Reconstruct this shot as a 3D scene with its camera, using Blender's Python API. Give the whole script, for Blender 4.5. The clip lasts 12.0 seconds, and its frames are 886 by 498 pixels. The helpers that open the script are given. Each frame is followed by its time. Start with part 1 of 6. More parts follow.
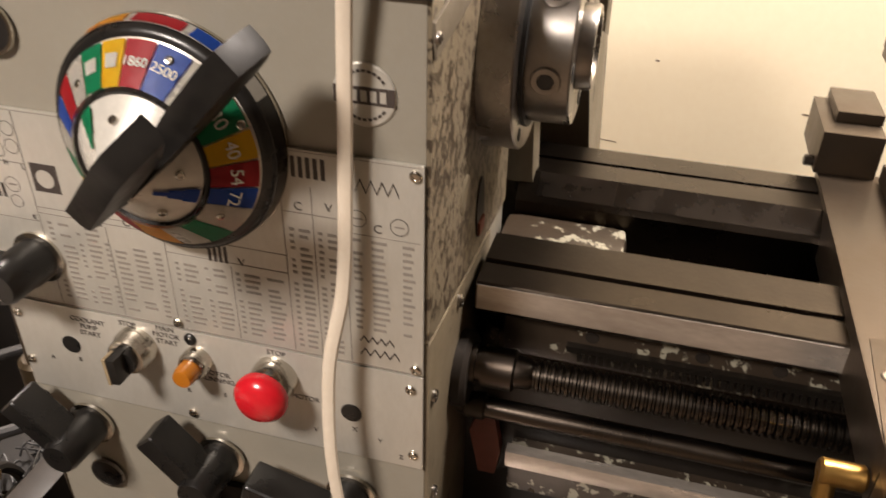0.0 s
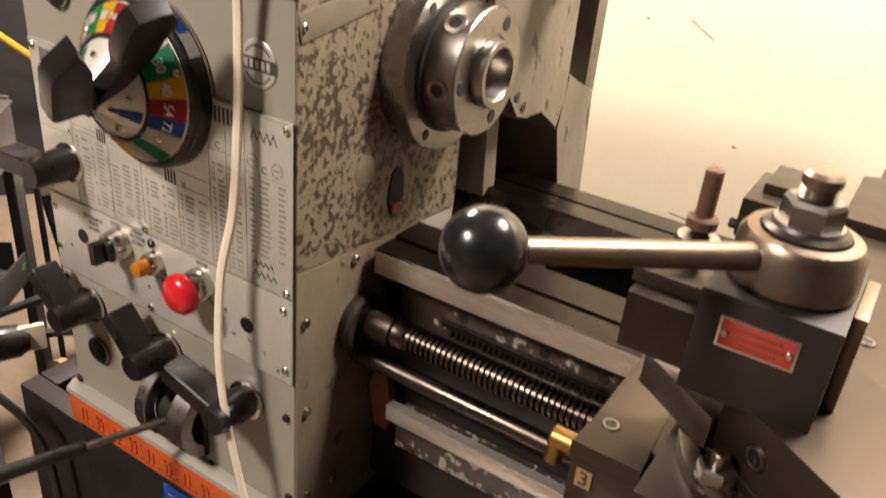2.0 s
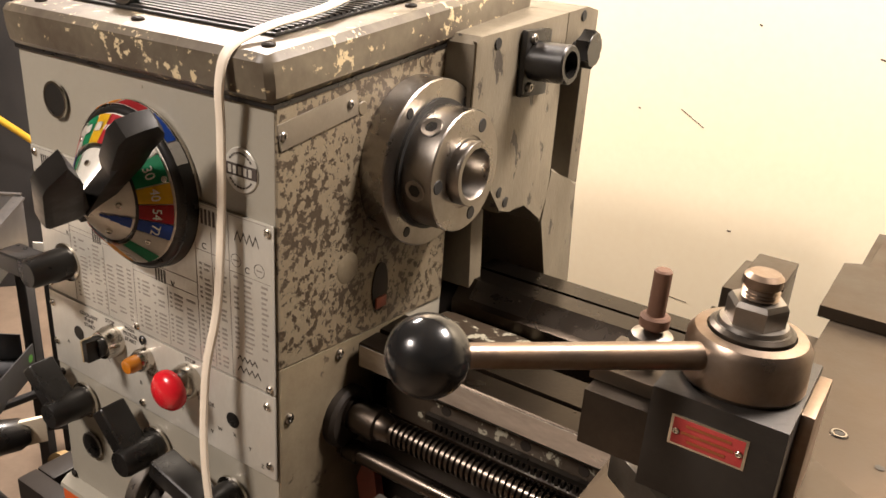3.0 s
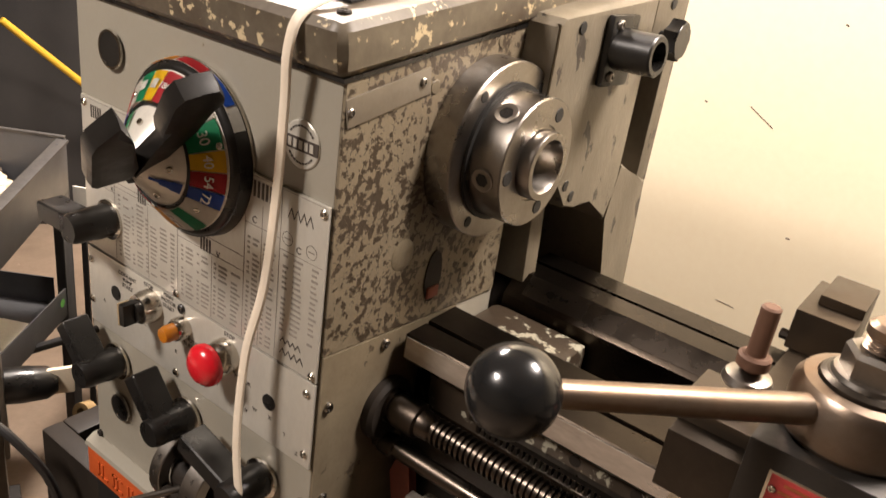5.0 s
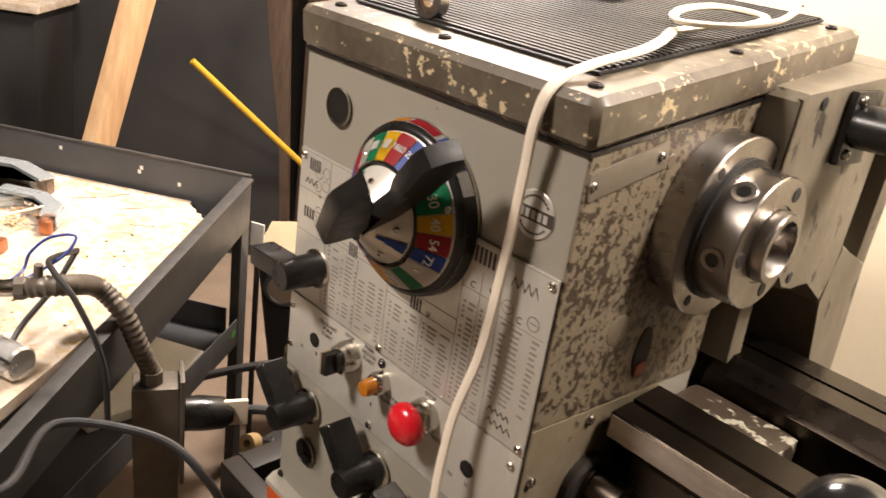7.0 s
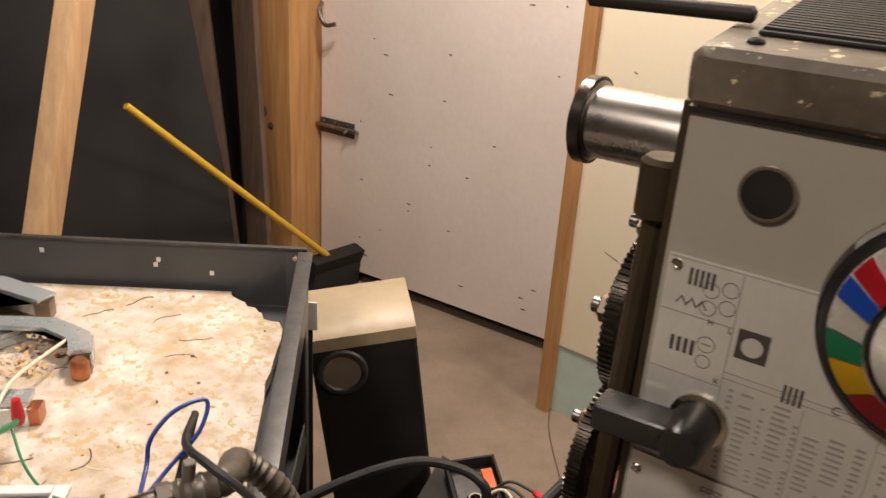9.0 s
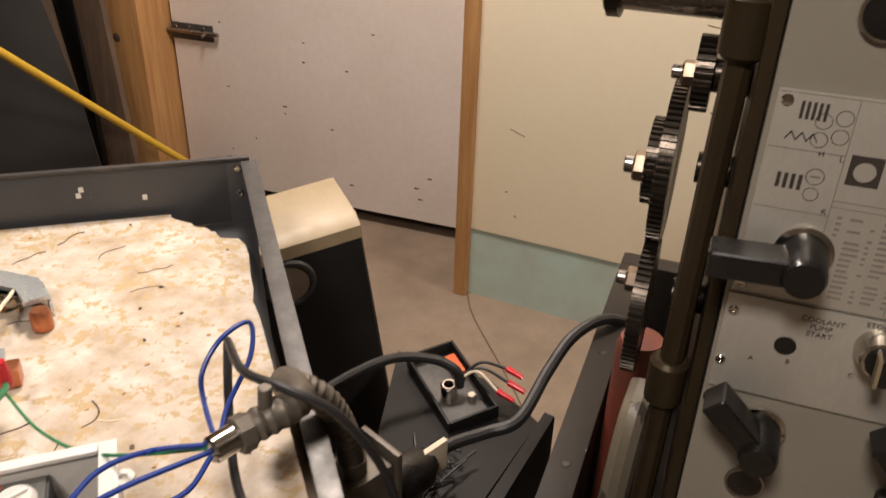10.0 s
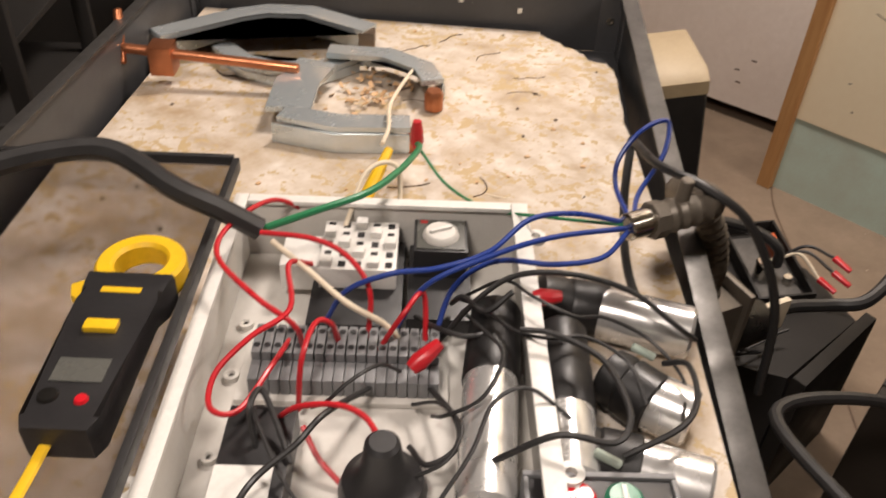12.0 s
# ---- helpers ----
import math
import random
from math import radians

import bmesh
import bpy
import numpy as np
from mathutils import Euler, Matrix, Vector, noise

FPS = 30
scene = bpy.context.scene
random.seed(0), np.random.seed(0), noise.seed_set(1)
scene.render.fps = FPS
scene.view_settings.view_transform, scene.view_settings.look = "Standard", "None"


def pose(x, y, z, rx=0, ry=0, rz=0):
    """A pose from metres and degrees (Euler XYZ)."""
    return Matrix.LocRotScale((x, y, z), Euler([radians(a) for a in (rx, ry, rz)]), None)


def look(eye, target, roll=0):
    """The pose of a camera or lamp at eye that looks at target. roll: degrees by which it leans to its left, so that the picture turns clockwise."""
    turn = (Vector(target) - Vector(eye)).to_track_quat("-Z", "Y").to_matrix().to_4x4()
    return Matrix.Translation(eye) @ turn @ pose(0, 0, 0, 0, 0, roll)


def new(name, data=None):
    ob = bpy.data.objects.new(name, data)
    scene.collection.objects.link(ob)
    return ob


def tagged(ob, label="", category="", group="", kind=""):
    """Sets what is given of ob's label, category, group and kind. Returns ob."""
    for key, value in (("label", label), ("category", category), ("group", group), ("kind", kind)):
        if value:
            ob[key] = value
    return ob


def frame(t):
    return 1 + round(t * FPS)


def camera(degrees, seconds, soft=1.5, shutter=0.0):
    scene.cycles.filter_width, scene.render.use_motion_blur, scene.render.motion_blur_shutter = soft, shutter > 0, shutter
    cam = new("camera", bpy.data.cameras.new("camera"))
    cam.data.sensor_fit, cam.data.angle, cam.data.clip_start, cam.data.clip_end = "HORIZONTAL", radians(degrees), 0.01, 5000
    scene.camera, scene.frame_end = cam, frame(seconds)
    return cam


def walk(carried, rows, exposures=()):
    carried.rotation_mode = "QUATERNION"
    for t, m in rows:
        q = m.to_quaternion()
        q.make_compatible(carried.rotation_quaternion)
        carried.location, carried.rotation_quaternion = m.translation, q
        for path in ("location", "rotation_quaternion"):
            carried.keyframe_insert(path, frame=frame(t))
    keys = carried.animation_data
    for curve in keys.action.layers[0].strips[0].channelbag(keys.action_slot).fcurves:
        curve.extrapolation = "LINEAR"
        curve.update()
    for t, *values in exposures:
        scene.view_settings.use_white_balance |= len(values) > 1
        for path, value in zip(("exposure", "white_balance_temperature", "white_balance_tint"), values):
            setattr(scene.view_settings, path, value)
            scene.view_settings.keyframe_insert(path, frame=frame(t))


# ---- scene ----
cam = camera(57.2, 12.0, shutter=0.4)
PATH = [
    (0, (0.128, -0.43, 1.309), (-0.313, 1.204, 0.243), 1.2),
    (0.5, (0.145, -0.455, 1.327), (-0.452, 1.173, 0.331), 3.5),
    (1, (0.321, -0.465, 1.299), (-0.456, 1.104, 0.332), 8.5),
    (1.5, (0.437, -0.464, 1.295), (-0.338, 1.08, 0.287), 5.9),
    (2, (0.43, -0.472, 1.317), (-0.467, 1.051, 0.381), 5.7),
    (2.5, (0.45, -0.472, 1.344), (-0.526, 1.09, 0.564), 4.6),
    (3, (0.465, -0.464, 1.341), (-0.525, 1.099, 0.579), 4.1),
    (3.2, (0.462, -0.454, 1.335), (-0.531, 1.099, 0.559), 4.4),
    (4.8, (0.412, -0.436, 1.332), (-0.605, 1.059, 0.477), 8.1),
    (5, (0.409, -0.438, 1.339), (-0.612, 1.063, 0.5), 8.5),
    (5.5, (0.395, -0.422, 1.349), (-0.673, 1.058, 0.53), 7.9),
    (6, (0.38, -0.428, 1.343), (-0.722, 1.017, 0.508), 8.3),
    (6.5, (0.357, -0.448, 1.342), (-0.821, 0.942, 0.519), 9.0),
    (7, (0.331, -0.476, 1.343), (-0.95, 0.843, 0.557), 8.5),
    (7.5, (0.245, -0.515, 1.319), (-1.033, 0.813, 0.542), 7.5),
    (7.7, (0.18, -0.545, 1.31), (-1.063, 0.817, 0.535), 7.5),
    (9.3, (-0.268, -0.539, 1.3), (-1.187, 1.043, 0.491), 2.6),
    (9.5, (-0.311, -0.549, 1.279), (-1.148, 1.037, 0.394), 1.7),
    (10, (-0.389, -0.607, 1.262), (-0.973, 1.035, 0.28), 1.8),
    (10.5, (-0.432, -0.663, 1.238), (-1.002, 0.946, 0.196), 3.0),
    (11, (-0.451, -0.682, 1.237), (-1.123, 0.85, 0.141), 3.9),
    (11.5, (-0.476, -0.721, 1.218), (-1.38, 0.656, 0.084), 3.6),
    (12, (-0.495, -0.737, 1.194), (-1.481, 0.496, -0.034), 3.1),
]
walk(cam, [(t, look(eye, target, roll)) for t, eye, target, roll in PATH],
     exposures=[(0, 0.08), (1.5, 0.2), (2, 0.22), (2.5, 0.1), (5, 0.05), (6.5, 0.02), (7.7, -0.2), (9.3, -1.0), (10.5, -0.95), (12, -1.15)])

# ---- light ----
world = bpy.data.worlds.new("world")
scene.world = world
world.use_nodes = True
world.node_tree.nodes["Background"].inputs[0].default_value = (1.0, 0.92, 0.8, 1)
world.node_tree.nodes["Background"].inputs[1].default_value = 0.004
scene.view_settings.exposure = 0.0


def ceiling_lamp_light(name, at, to, size, watts, colour):
    data = bpy.data.lights.new(name, "AREA")
    data.shape, data.size, data.size_y, data.energy, data.color = "RECTANGLE", size[0], size[1], watts, colour
    ob = new(name, data)
    ob.matrix_basis = look(at, to)
    return ob


WARM = (1.0, 0.875, 0.79)
ceiling_lamp_light("lamp_light_a", (-0.6, -1.25, 2.33), (-0.6, -1.249, 0.0), (0.36, 0.36), 66, WARM)
ceiling_lamp_light("lamp_light_b", (-1.1, 0.75, 2.33), (-1.1, 0.751, 0.0), (0.36, 0.36), 92, WARM)
ceiling_lamp_light("lamp_light_c", (0.75, 0.6, 2.33), (0.75, 0.601, 0.0), (0.36, 0.36), 68, WARM)

# ---- materials ----


def material(name, colour, rough=0.5, metal=0.0, second=None, scale=8.0, amount=0.5, chips=None, chip_scale=30.0,
             chip_level=0.62, bump=0.15, vary=0.0, fine=220.0, stretch=(1, 1, 1), coat=0.0, chip_rough=None):
    """A surface with grain and stains at two scales; chips: a second layer laid bare in patches."""
    m = bpy.data.materials.new(name)
    m.use_nodes = True
    nt = m.node_tree
    b = nt.nodes["Principled BSDF"]
    tc = nt.nodes.new("ShaderNodeTexCoord")
    mp = nt.nodes.new("ShaderNodeMapping")
    mp.inputs["Scale"].default_value = stretch
    nt.links.new(tc.outputs["Object"], mp.inputs[0])

    def noise_at(s, detail, rough_=0.6):
        n = nt.nodes.new("ShaderNodeTexNoise")
        n.inputs["Scale"].default_value, n.inputs["Detail"].default_value, n.inputs["Roughness"].default_value = s, detail, rough_
        nt.links.new(mp.outputs[0], n.inputs["Vector"])
        return n

    def ramp(src, lo, hi, a=0.0, z=1.0):
        r = nt.nodes.new("ShaderNodeMapRange")
        r.inputs[1].default_value, r.inputs[2].default_value, r.inputs[3].default_value, r.inputs[4].default_value = lo, hi, a, z
        nt.links.new(src, r.inputs[0])
        return r.outputs[0]

    def blend(fac, a, z):
        x = nt.nodes.new("ShaderNodeMix")
        x.data_type = "RGBA"
        nt.links.new(fac, x.inputs[0])
        for i, c in ((6, a), (7, z)):
            if isinstance(c, tuple):
                x.inputs[i].default_value = (*c, 1)
            else:
                nt.links.new(c, x.inputs[i])
        return x.outputs[2]

    big, small = noise_at(scale, 6), noise_at(fine, 3)
    dark = second or tuple(c * 0.6 for c in colour)
    col = blend(ramp(big.outputs[0], 0.35, 0.7, 0, amount), colour, dark)
    col = blend(ramp(small.outputs[0], 0.3, 0.75, 0, 0.28), col, dark)
    rgh = ramp(big.outputs[0], 0.3, 0.7, max(0.03, rough - 0.09), min(1, rough + 0.12))
    height = small.outputs[0]
    if chips:
        cn = noise_at(chip_scale, 5, 0.65)
        where = cn.outputs[0]
        if vary:
            sp = noise_at(scale * 0.8, 3)
            ad = nt.nodes.new("ShaderNodeMath")
            ad.operation = "MULTIPLY_ADD"
            nt.links.new(sp.outputs[0], ad.inputs[0])
            ad.inputs[1].default_value = vary
            nt.links.new(cn.outputs[0], ad.inputs[2])
            where = ad.outputs[0]
        fac = ramp(where, chip_level, chip_level + 0.03)
        col = blend(fac, col, chips)
        if chip_rough is not None:
            mx = nt.nodes.new("ShaderNodeMix")
            nt.links.new(fac, mx.inputs[0])
            nt.links.new(rgh, mx.inputs[2])
            mx.inputs[3].default_value = chip_rough
            rgh = mx.outputs[0]
        h = nt.nodes.new("ShaderNodeMath")
        h.operation = "MULTIPLY_ADD"
        nt.links.new(fac, h.inputs[0])
        h.inputs[1].default_value = -1.6
        nt.links.new(small.outputs[0], h.inputs[2])
        height = h.outputs[0]
    nt.links.new(col, b.inputs["Base Color"])
    nt.links.new(rgh, b.inputs["Roughness"])
    b.inputs["Metallic"].default_value = metal
    b.inputs["Coat Weight"].default_value = coat
    if bump:
        bp = nt.nodes.new("ShaderNodeBump")
        bp.inputs["Strength"].default_value, bp.inputs["Distance"].default_value = bump, 0.0012
        nt.links.new(height, bp.inputs["Height"])
        nt.links.new(bp.outputs[0], b.inputs["Normal"])
    return m


CREAM = material("cream_wall_paint", (0.84, 0.75, 0.56), 0.6, second=(0.76, 0.64, 0.45), scale=2.2, amount=0.35, fine=60, chips=(0.42, 0.32, 0.2), chip_scale=16, chip_level=0.76)
TEAL = material("pale_teal_board", (0.40, 0.52, 0.46), 0.7, second=(0.34, 0.33, 0.27), scale=7, amount=0.7)
WHITEDOOR = material("white_door_paint", (0.78, 0.70, 0.64), 0.45, second=(0.56, 0.47, 0.4), scale=2.5, amount=0.4, fine=50, chips=(0.3, 0.22, 0.16), chip_scale=22, chip_level=0.77)
CONCRETE = material("concrete_floor", (0.23, 0.17, 0.12), 0.75, second=(0.135, 0.097, 0.065), scale=5, amount=0.75, fine=90, chips=(0.42, 0.34, 0.26), chip_scale=40, chip_level=0.7)
# Kept dark so the unseen walls and ceiling bounce little fill light.
PLASTER = material("low_bounce_plaster", (0.2, 0.165, 0.125), 0.8, scale=3, amount=0.3)
PINE = material("pine_board", (0.50, 0.28, 0.11), 0.55, second=(0.30, 0.13, 0.04), scale=5, amount=0.8, fine=70, stretch=(9, 9, 0.7))
PINE_PALE = material("pale_pine_stud", (0.60, 0.40, 0.22), 0.6, second=(0.42, 0.24, 0.11), scale=5, amount=0.8, fine=70, stretch=(9, 9, 0.7))
BROWNWOOD = material("weathered_brown_wood", (0.12, 0.075, 0.045), 0.7, second=(0.05, 0.03, 0.02), scale=6, amount=0.8, stretch=(7, 7, 0.6))
DARKSHEET = material("dark_grey_sheet", (0.017, 0.016, 0.016), 0.55, second=(0.036, 0.033, 0.03), scale=3, amount=0.6)
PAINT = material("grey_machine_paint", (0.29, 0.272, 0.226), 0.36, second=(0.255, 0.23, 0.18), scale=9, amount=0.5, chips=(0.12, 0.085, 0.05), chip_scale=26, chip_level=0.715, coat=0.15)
LIDPAINT = material("worn_lid_paint", (0.155, 0.132, 0.094), 0.42, second=(0.05, 0.035, 0.022), scale=12, amount=1.0, chips=(0.54, 0.44, 0.27), chip_scale=80, chip_level=0.82, vary=0.42, coat=0.1, fine=120)
SIDEPAINT = material("chipped_side_paint", (0.19, 0.16, 0.11), 0.42, second=(0.15, 0.115, 0.073), scale=8, amount=0.6, chips=(0.05, 0.036, 0.023), chip_scale=125, chip_level=0.71, vary=0.42, bump=0.3)
LOWSIDE = material("worn_lower_side_paint", (0.19, 0.16, 0.108), 0.42, second=(0.085, 0.062, 0.038), scale=7, amount=0.9, chips=(0.06, 0.045, 0.03), chip_scale=26, chip_level=0.62)
CASTPAINT = material("grey_casting_paint", (0.195, 0.168, 0.122), 0.45, second=(0.1, 0.08, 0.054), scale=9, amount=0.7, chips=(0.055, 0.046, 0.036), chip_scale=26, chip_level=0.6, bump=0.3, stretch=(1, 1.6, 0.6))
PLATE = material("engraved_aluminium", (0.58, 0.56, 0.50), 0.36, metal=0.4, second=(0.42, 0.39, 0.33), scale=14, amount=0.5, fine=300, stretch=(1, 1, 0.4))
INK = material("dark_engraved_ink", (0.055, 0.042, 0.035), 0.6)
INKSOFT = material("faded_engraved_ink", (0.27, 0.24, 0.205), 0.6)
STEEL = material("machined_steel", (0.34, 0.32, 0.295), 0.3, metal=1.0, second=(0.2, 0.17, 0.14), scale=18, amount=0.5, bump=0.06)
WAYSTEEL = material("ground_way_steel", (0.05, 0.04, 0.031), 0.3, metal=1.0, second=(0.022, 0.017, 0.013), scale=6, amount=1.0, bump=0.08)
OILED = material("oiled_dark_steel", (0.07, 0.058, 0.047), 0.3, metal=0.85, second=(0.03, 0.024, 0.018), scale=16, amount=0.7)
SLIDE = material("brown_patina_steel", (0.072, 0.058, 0.045), 0.38, metal=0.8, second=(0.07, 0.05, 0.032), scale=11, amount=1.0, bump=0.08)
WORNSTEEL = material("worn_tool_steel", (0.28, 0.232, 0.19), 0.34, metal=0.95, second=(0.2, 0.13, 0.08), scale=28, amount=0.85, bump=0.1)
THREAD = material("oily_thread_steel", (0.085, 0.072, 0.06), 0.28, metal=1.0, second=(0.07, 0.056, 0.045), scale=14, amount=0.9, bump=0.05)
WAYBRIGHT = material("rubbed_steel_with_sheen", (0.56, 0.51, 0.45), 0.34, metal=0.65, second=(0.15, 0.118, 0.09), scale=14, amount=0.8, bump=0.05, stretch=(0.3, 1, 1))
CHROME = material("bright_plated_steel", (0.66, 0.62, 0.55), 0.16, metal=1.0, scale=20, amount=0.3, bump=0.02)
# Also stands in for shade in the hollows behind the spindle.
CAST = material("black_cast_iron_and_shade", (0.016, 0.013, 0.011), 0.5, second=(0.028, 0.022, 0.017), scale=9, amount=0.7, chips=(0.3, 0.27, 0.2), chip_scale=24, chip_level=0.69)
BEDPAINT = material("oily_bed_interior", (0.02, 0.015, 0.011), 0.4, second=(0.012, 0.009, 0.007), scale=9, amount=0.6, chips=(0.13, 0.115, 0.085), chip_scale=20, chip_level=0.7)
BLACKBASE = material("black_base_paint", (0.012, 0.011, 0.0105), 0.5, second=(0.026, 0.023, 0.02), scale=8, amount=0.6)
BLACK = material("black_plastic", (0.008, 0.0075, 0.007), 0.3, second=(0.016, 0.014, 0.012), scale=30, amount=0.4, bump=0.04)
BLOCK = material("blackened_tool_block", (0.02, 0.018, 0.016), 0.42, metal=0.3, second=(0.04, 0.034, 0.028), scale=25, amount=0.5)
BALL = material("black_phenolic_ball", (0.010, 0.010, 0.010), 0.16, scale=40, amount=0.4, bump=0.015)
LEVERBLACK = material("worn_black_lever_paint", (0.010, 0.009, 0.0085), 0.42, second=(0.02, 0.018, 0.015), scale=40, amount=0.5, bump=0.06)
LEVERBLACK.node_tree.nodes["Principled BSDF"].inputs["Specular IOR Level"].default_value = 0.2
RUBBER = material("black_ribbed_rubber", (0.012, 0.011, 0.010), 0.6)
ORANGE = material("orange_red_label_strip", (0.55, 0.10, 0.022), 0.45, second=(0.36, 0.06, 0.015), scale=16, amount=0.6)
BLUE = material("blue_enamel", (0.012, 0.085, 0.48), 0.42)
RED = material("red_enamel", (0.52, 0.012, 0.022), 0.42)
YELLOW = material("yellow_enamel", (0.88, 0.56, 0.01), 0.42)
AMBERP = material("amber_enamel", (0.8, 0.36, 0.012), 0.42)
GREEN = material("green_enamel", (0.008, 0.27, 0.11), 0.42)
SILVERP = material("silver_dial_face", (0.72, 0.69, 0.62), 0.3, metal=0.25, scale=20, amount=0.3, bump=0.03)
WHITE = material("white_enamel", (0.8, 0.78, 0.7), 0.4)
STOPRED = material("red_button_plastic", (0.62, 0.012, 0.022), 0.22, scale=20, amount=0.25, bump=0.0, coat=0.3)
AMBER = material("amber_lens", (0.50, 0.17, 0.012), 0.2, bump=0.0, coat=0.5)
REDTAG = material("red_label_enamel", (0.36, 0.016, 0.018), 0.4, second=(0.4, 0.07, 0.06), scale=30, amount=0.6)
COPPER = material("copper_plating", (0.55, 0.21, 0.10), 0.35, metal=0.85, second=(0.32, 0.12, 0.06), scale=20, amount=0.6)
BRASS = material("brass", (0.55, 0.33, 0.1), 0.3, metal=1.0, scale=20, amount=0.5)
CORD = material("cream_white_cord", (0.74, 0.66, 0.54), 0.5, second=(0.6, 0.5, 0.38), scale=14, amount=0.5, bump=0.03)
RUST = material("rust_red_paint", (0.20, 0.045, 0.025), 0.6, second=(0.09, 0.03, 0.02), scale=14, amount=0.7)
GREASE_SHADE = material("brown_grease_and_shade", (0.05, 0.035, 0.018), 0.4, metal=0.3, second=(0.03, 0.021, 0.012), scale=14, amount=0.8)
CARTGREY = material("grey_cart_enamel", (0.062, 0.063, 0.067), 0.42, second=(0.038, 0.037, 0.037), scale=7, amount=0.5, chips=(0.33, 0.32, 0.3), chip_scale=28, chip_level=0.74)
EDGE = material("bare_steel_edge", (0.11, 0.105, 0.1), 0.45, metal=0.6, second=(0.045, 0.042, 0.04), scale=20, amount=0.8)
PAINTEDPLY = material("stained_white_board", (0.64, 0.58, 0.515), 0.6, second=(0.35, 0.25, 0.145), scale=17, amount=0.95, fine=60, chips=(0.45, 0.335, 0.185), chip_scale=70, chip_level=0.80, vary=0.5, bump=0.35)
YELLOWSTICK = material("yellow_painted_stick", (0.62, 0.38, 0.03), 0.45, scale=14, amount=0.5)
CREAMPAINT = material("cream_cover_paint", (0.34, 0.265, 0.16), 0.5, second=(0.22, 0.165, 0.098), scale=12, amount=0.5)
WEB = material("chipped_bed_web", (0.05, 0.036, 0.024), 0.35, second=(0.02, 0.014, 0.01), scale=9, amount=0.6, chips=(0.32, 0.30, 0.23), chip_scale=55, chip_level=0.77, vary=0.42)
RUSTY = material("rusty_brown_stud", (0.135, 0.07, 0.042), 0.6, metal=0.3, second=(0.075, 0.036, 0.022), scale=30, amount=0.7)
BRASSPLATE = material("dull_brass_plate", (0.36, 0.25, 0.11), 0.5, second=(0.2, 0.13, 0.06), scale=40, amount=0.7)
GREENINK = material("green_dot_sticker", (0.12, 0.4, 0.08), 0.5)

for dull in (DARKSHEET, BLACKBASE, CAST, GREASE_SHADE):
    dull.node_tree.nodes["Principled BSDF"].inputs["Specular IOR Level"].default_value = 0.2
NAMEPLATE = material("dull_painted_plate", (0.17, 0.145, 0.108), 0.4, second=(0.12, 0.1, 0.073), scale=30, amount=0.6)

# ---- builders ----
WORLDS = {}


def thing(name, at, label, category, group="", kind=""):
    ob = new(name)
    ob.matrix_basis = Matrix.Translation(at)
    ob.empty_display_size = 0.02
    WORLDS[ob] = Matrix.Translation(at)
    return tagged(ob, label, category, group, kind)


def part(name, bm, mat, parent=None, label="", smooth=35, **tags):
    """Links a bmesh in world coordinates as one mesh, under a thing or a part."""
    me = bpy.data.meshes.new(name)
    bmesh.ops.recalc_face_normals(bm, faces=bm.faces)
    for f in bm.faces:
        f.smooth = True
    lim = radians(smooth)
    for e in bm.edges:
        e.smooth = len(e.link_faces) == 2 and e.calc_face_angle(0) < lim
    bm.to_mesh(me)
    bm.free()
    for one in mat if isinstance(mat, (list, tuple)) else [mat]:
        me.materials.append(one)
    ob = new(name, me)
    if parent:
        ob.parent = parent
        ob.matrix_parent_inverse = WORLDS.get(parent, Matrix()).inverted()
    return tagged(ob, label, **tags)


def box(x0, x1, y0, y1, z0, z1, bevel=0.0, bm=None, m=None, seg=2):
    bm = bm or bmesh.new()
    r = bmesh.ops.create_cube(bm, size=1.0)
    vs = r["verts"]
    for v in vs:
        v.co = Vector((x0 + (v.co.x + 0.5) * (x1 - x0), y0 + (v.co.y + 0.5) * (y1 - y0), z0 + (v.co.z + 0.5) * (z1 - z0)))
    if bevel:
        es = list({e for v in vs for e in v.link_edges})
        out = bmesh.ops.bevel(bm, geom=es, offset=bevel, segments=seg, profile=0.7, affect="EDGES")
        vs = list({v for f in out["faces"] for v in f.verts})
        if m:
            seen, todo = set(vs), list(vs)
            while todo:
                v = todo.pop()
                for e in v.link_edges:
                    w = e.other_vert(v)
                    if w not in seen:
                        seen.add(w)
                        todo.append(w)
            vs = list(seen)
    if m:
        bmesh.ops.transform(bm, matrix=m, verts=vs)
    return bm


def axis_matrix(p, d):
    d = Vector(d).normalized()
    return Matrix.Translation(p) @ d.to_track_quat("Z", "Y").to_matrix().to_4x4()


def revolve(profile, p=(0, 0, 0), d=(0, 0, 1), seg=32, bm=None, closed=False):
    """A turned shape: profile of (radius, height) along the axis d from p."""
    bm = bm or bmesh.new()
    m = axis_matrix(p, d)
    rings = []
    for r, h in profile:
        if r < 1e-6:
            rings.append([bm.verts.new(m @ Vector((0, 0, h)))])
        else:
            rings.append([bm.verts.new(m @ Vector((r * math.cos(2 * math.pi * i / seg), r * math.sin(2 * math.pi * i / seg), h))) for i in range(seg)])
    pairs = list(zip(rings, rings[1:])) + ([(rings[-1], rings[0])] if closed else [])
    for a, b in pairs:
        for i in range(seg):
            j = (i + 1) % seg
            q = [a[i % len(a)], a[j % len(a)], b[j % len(b)], b[i % len(b)]]
            q = [v for k, v in enumerate(q) if v not in q[:k]]
            if len(q) > 2:
                bm.faces.new(q)
    return bm


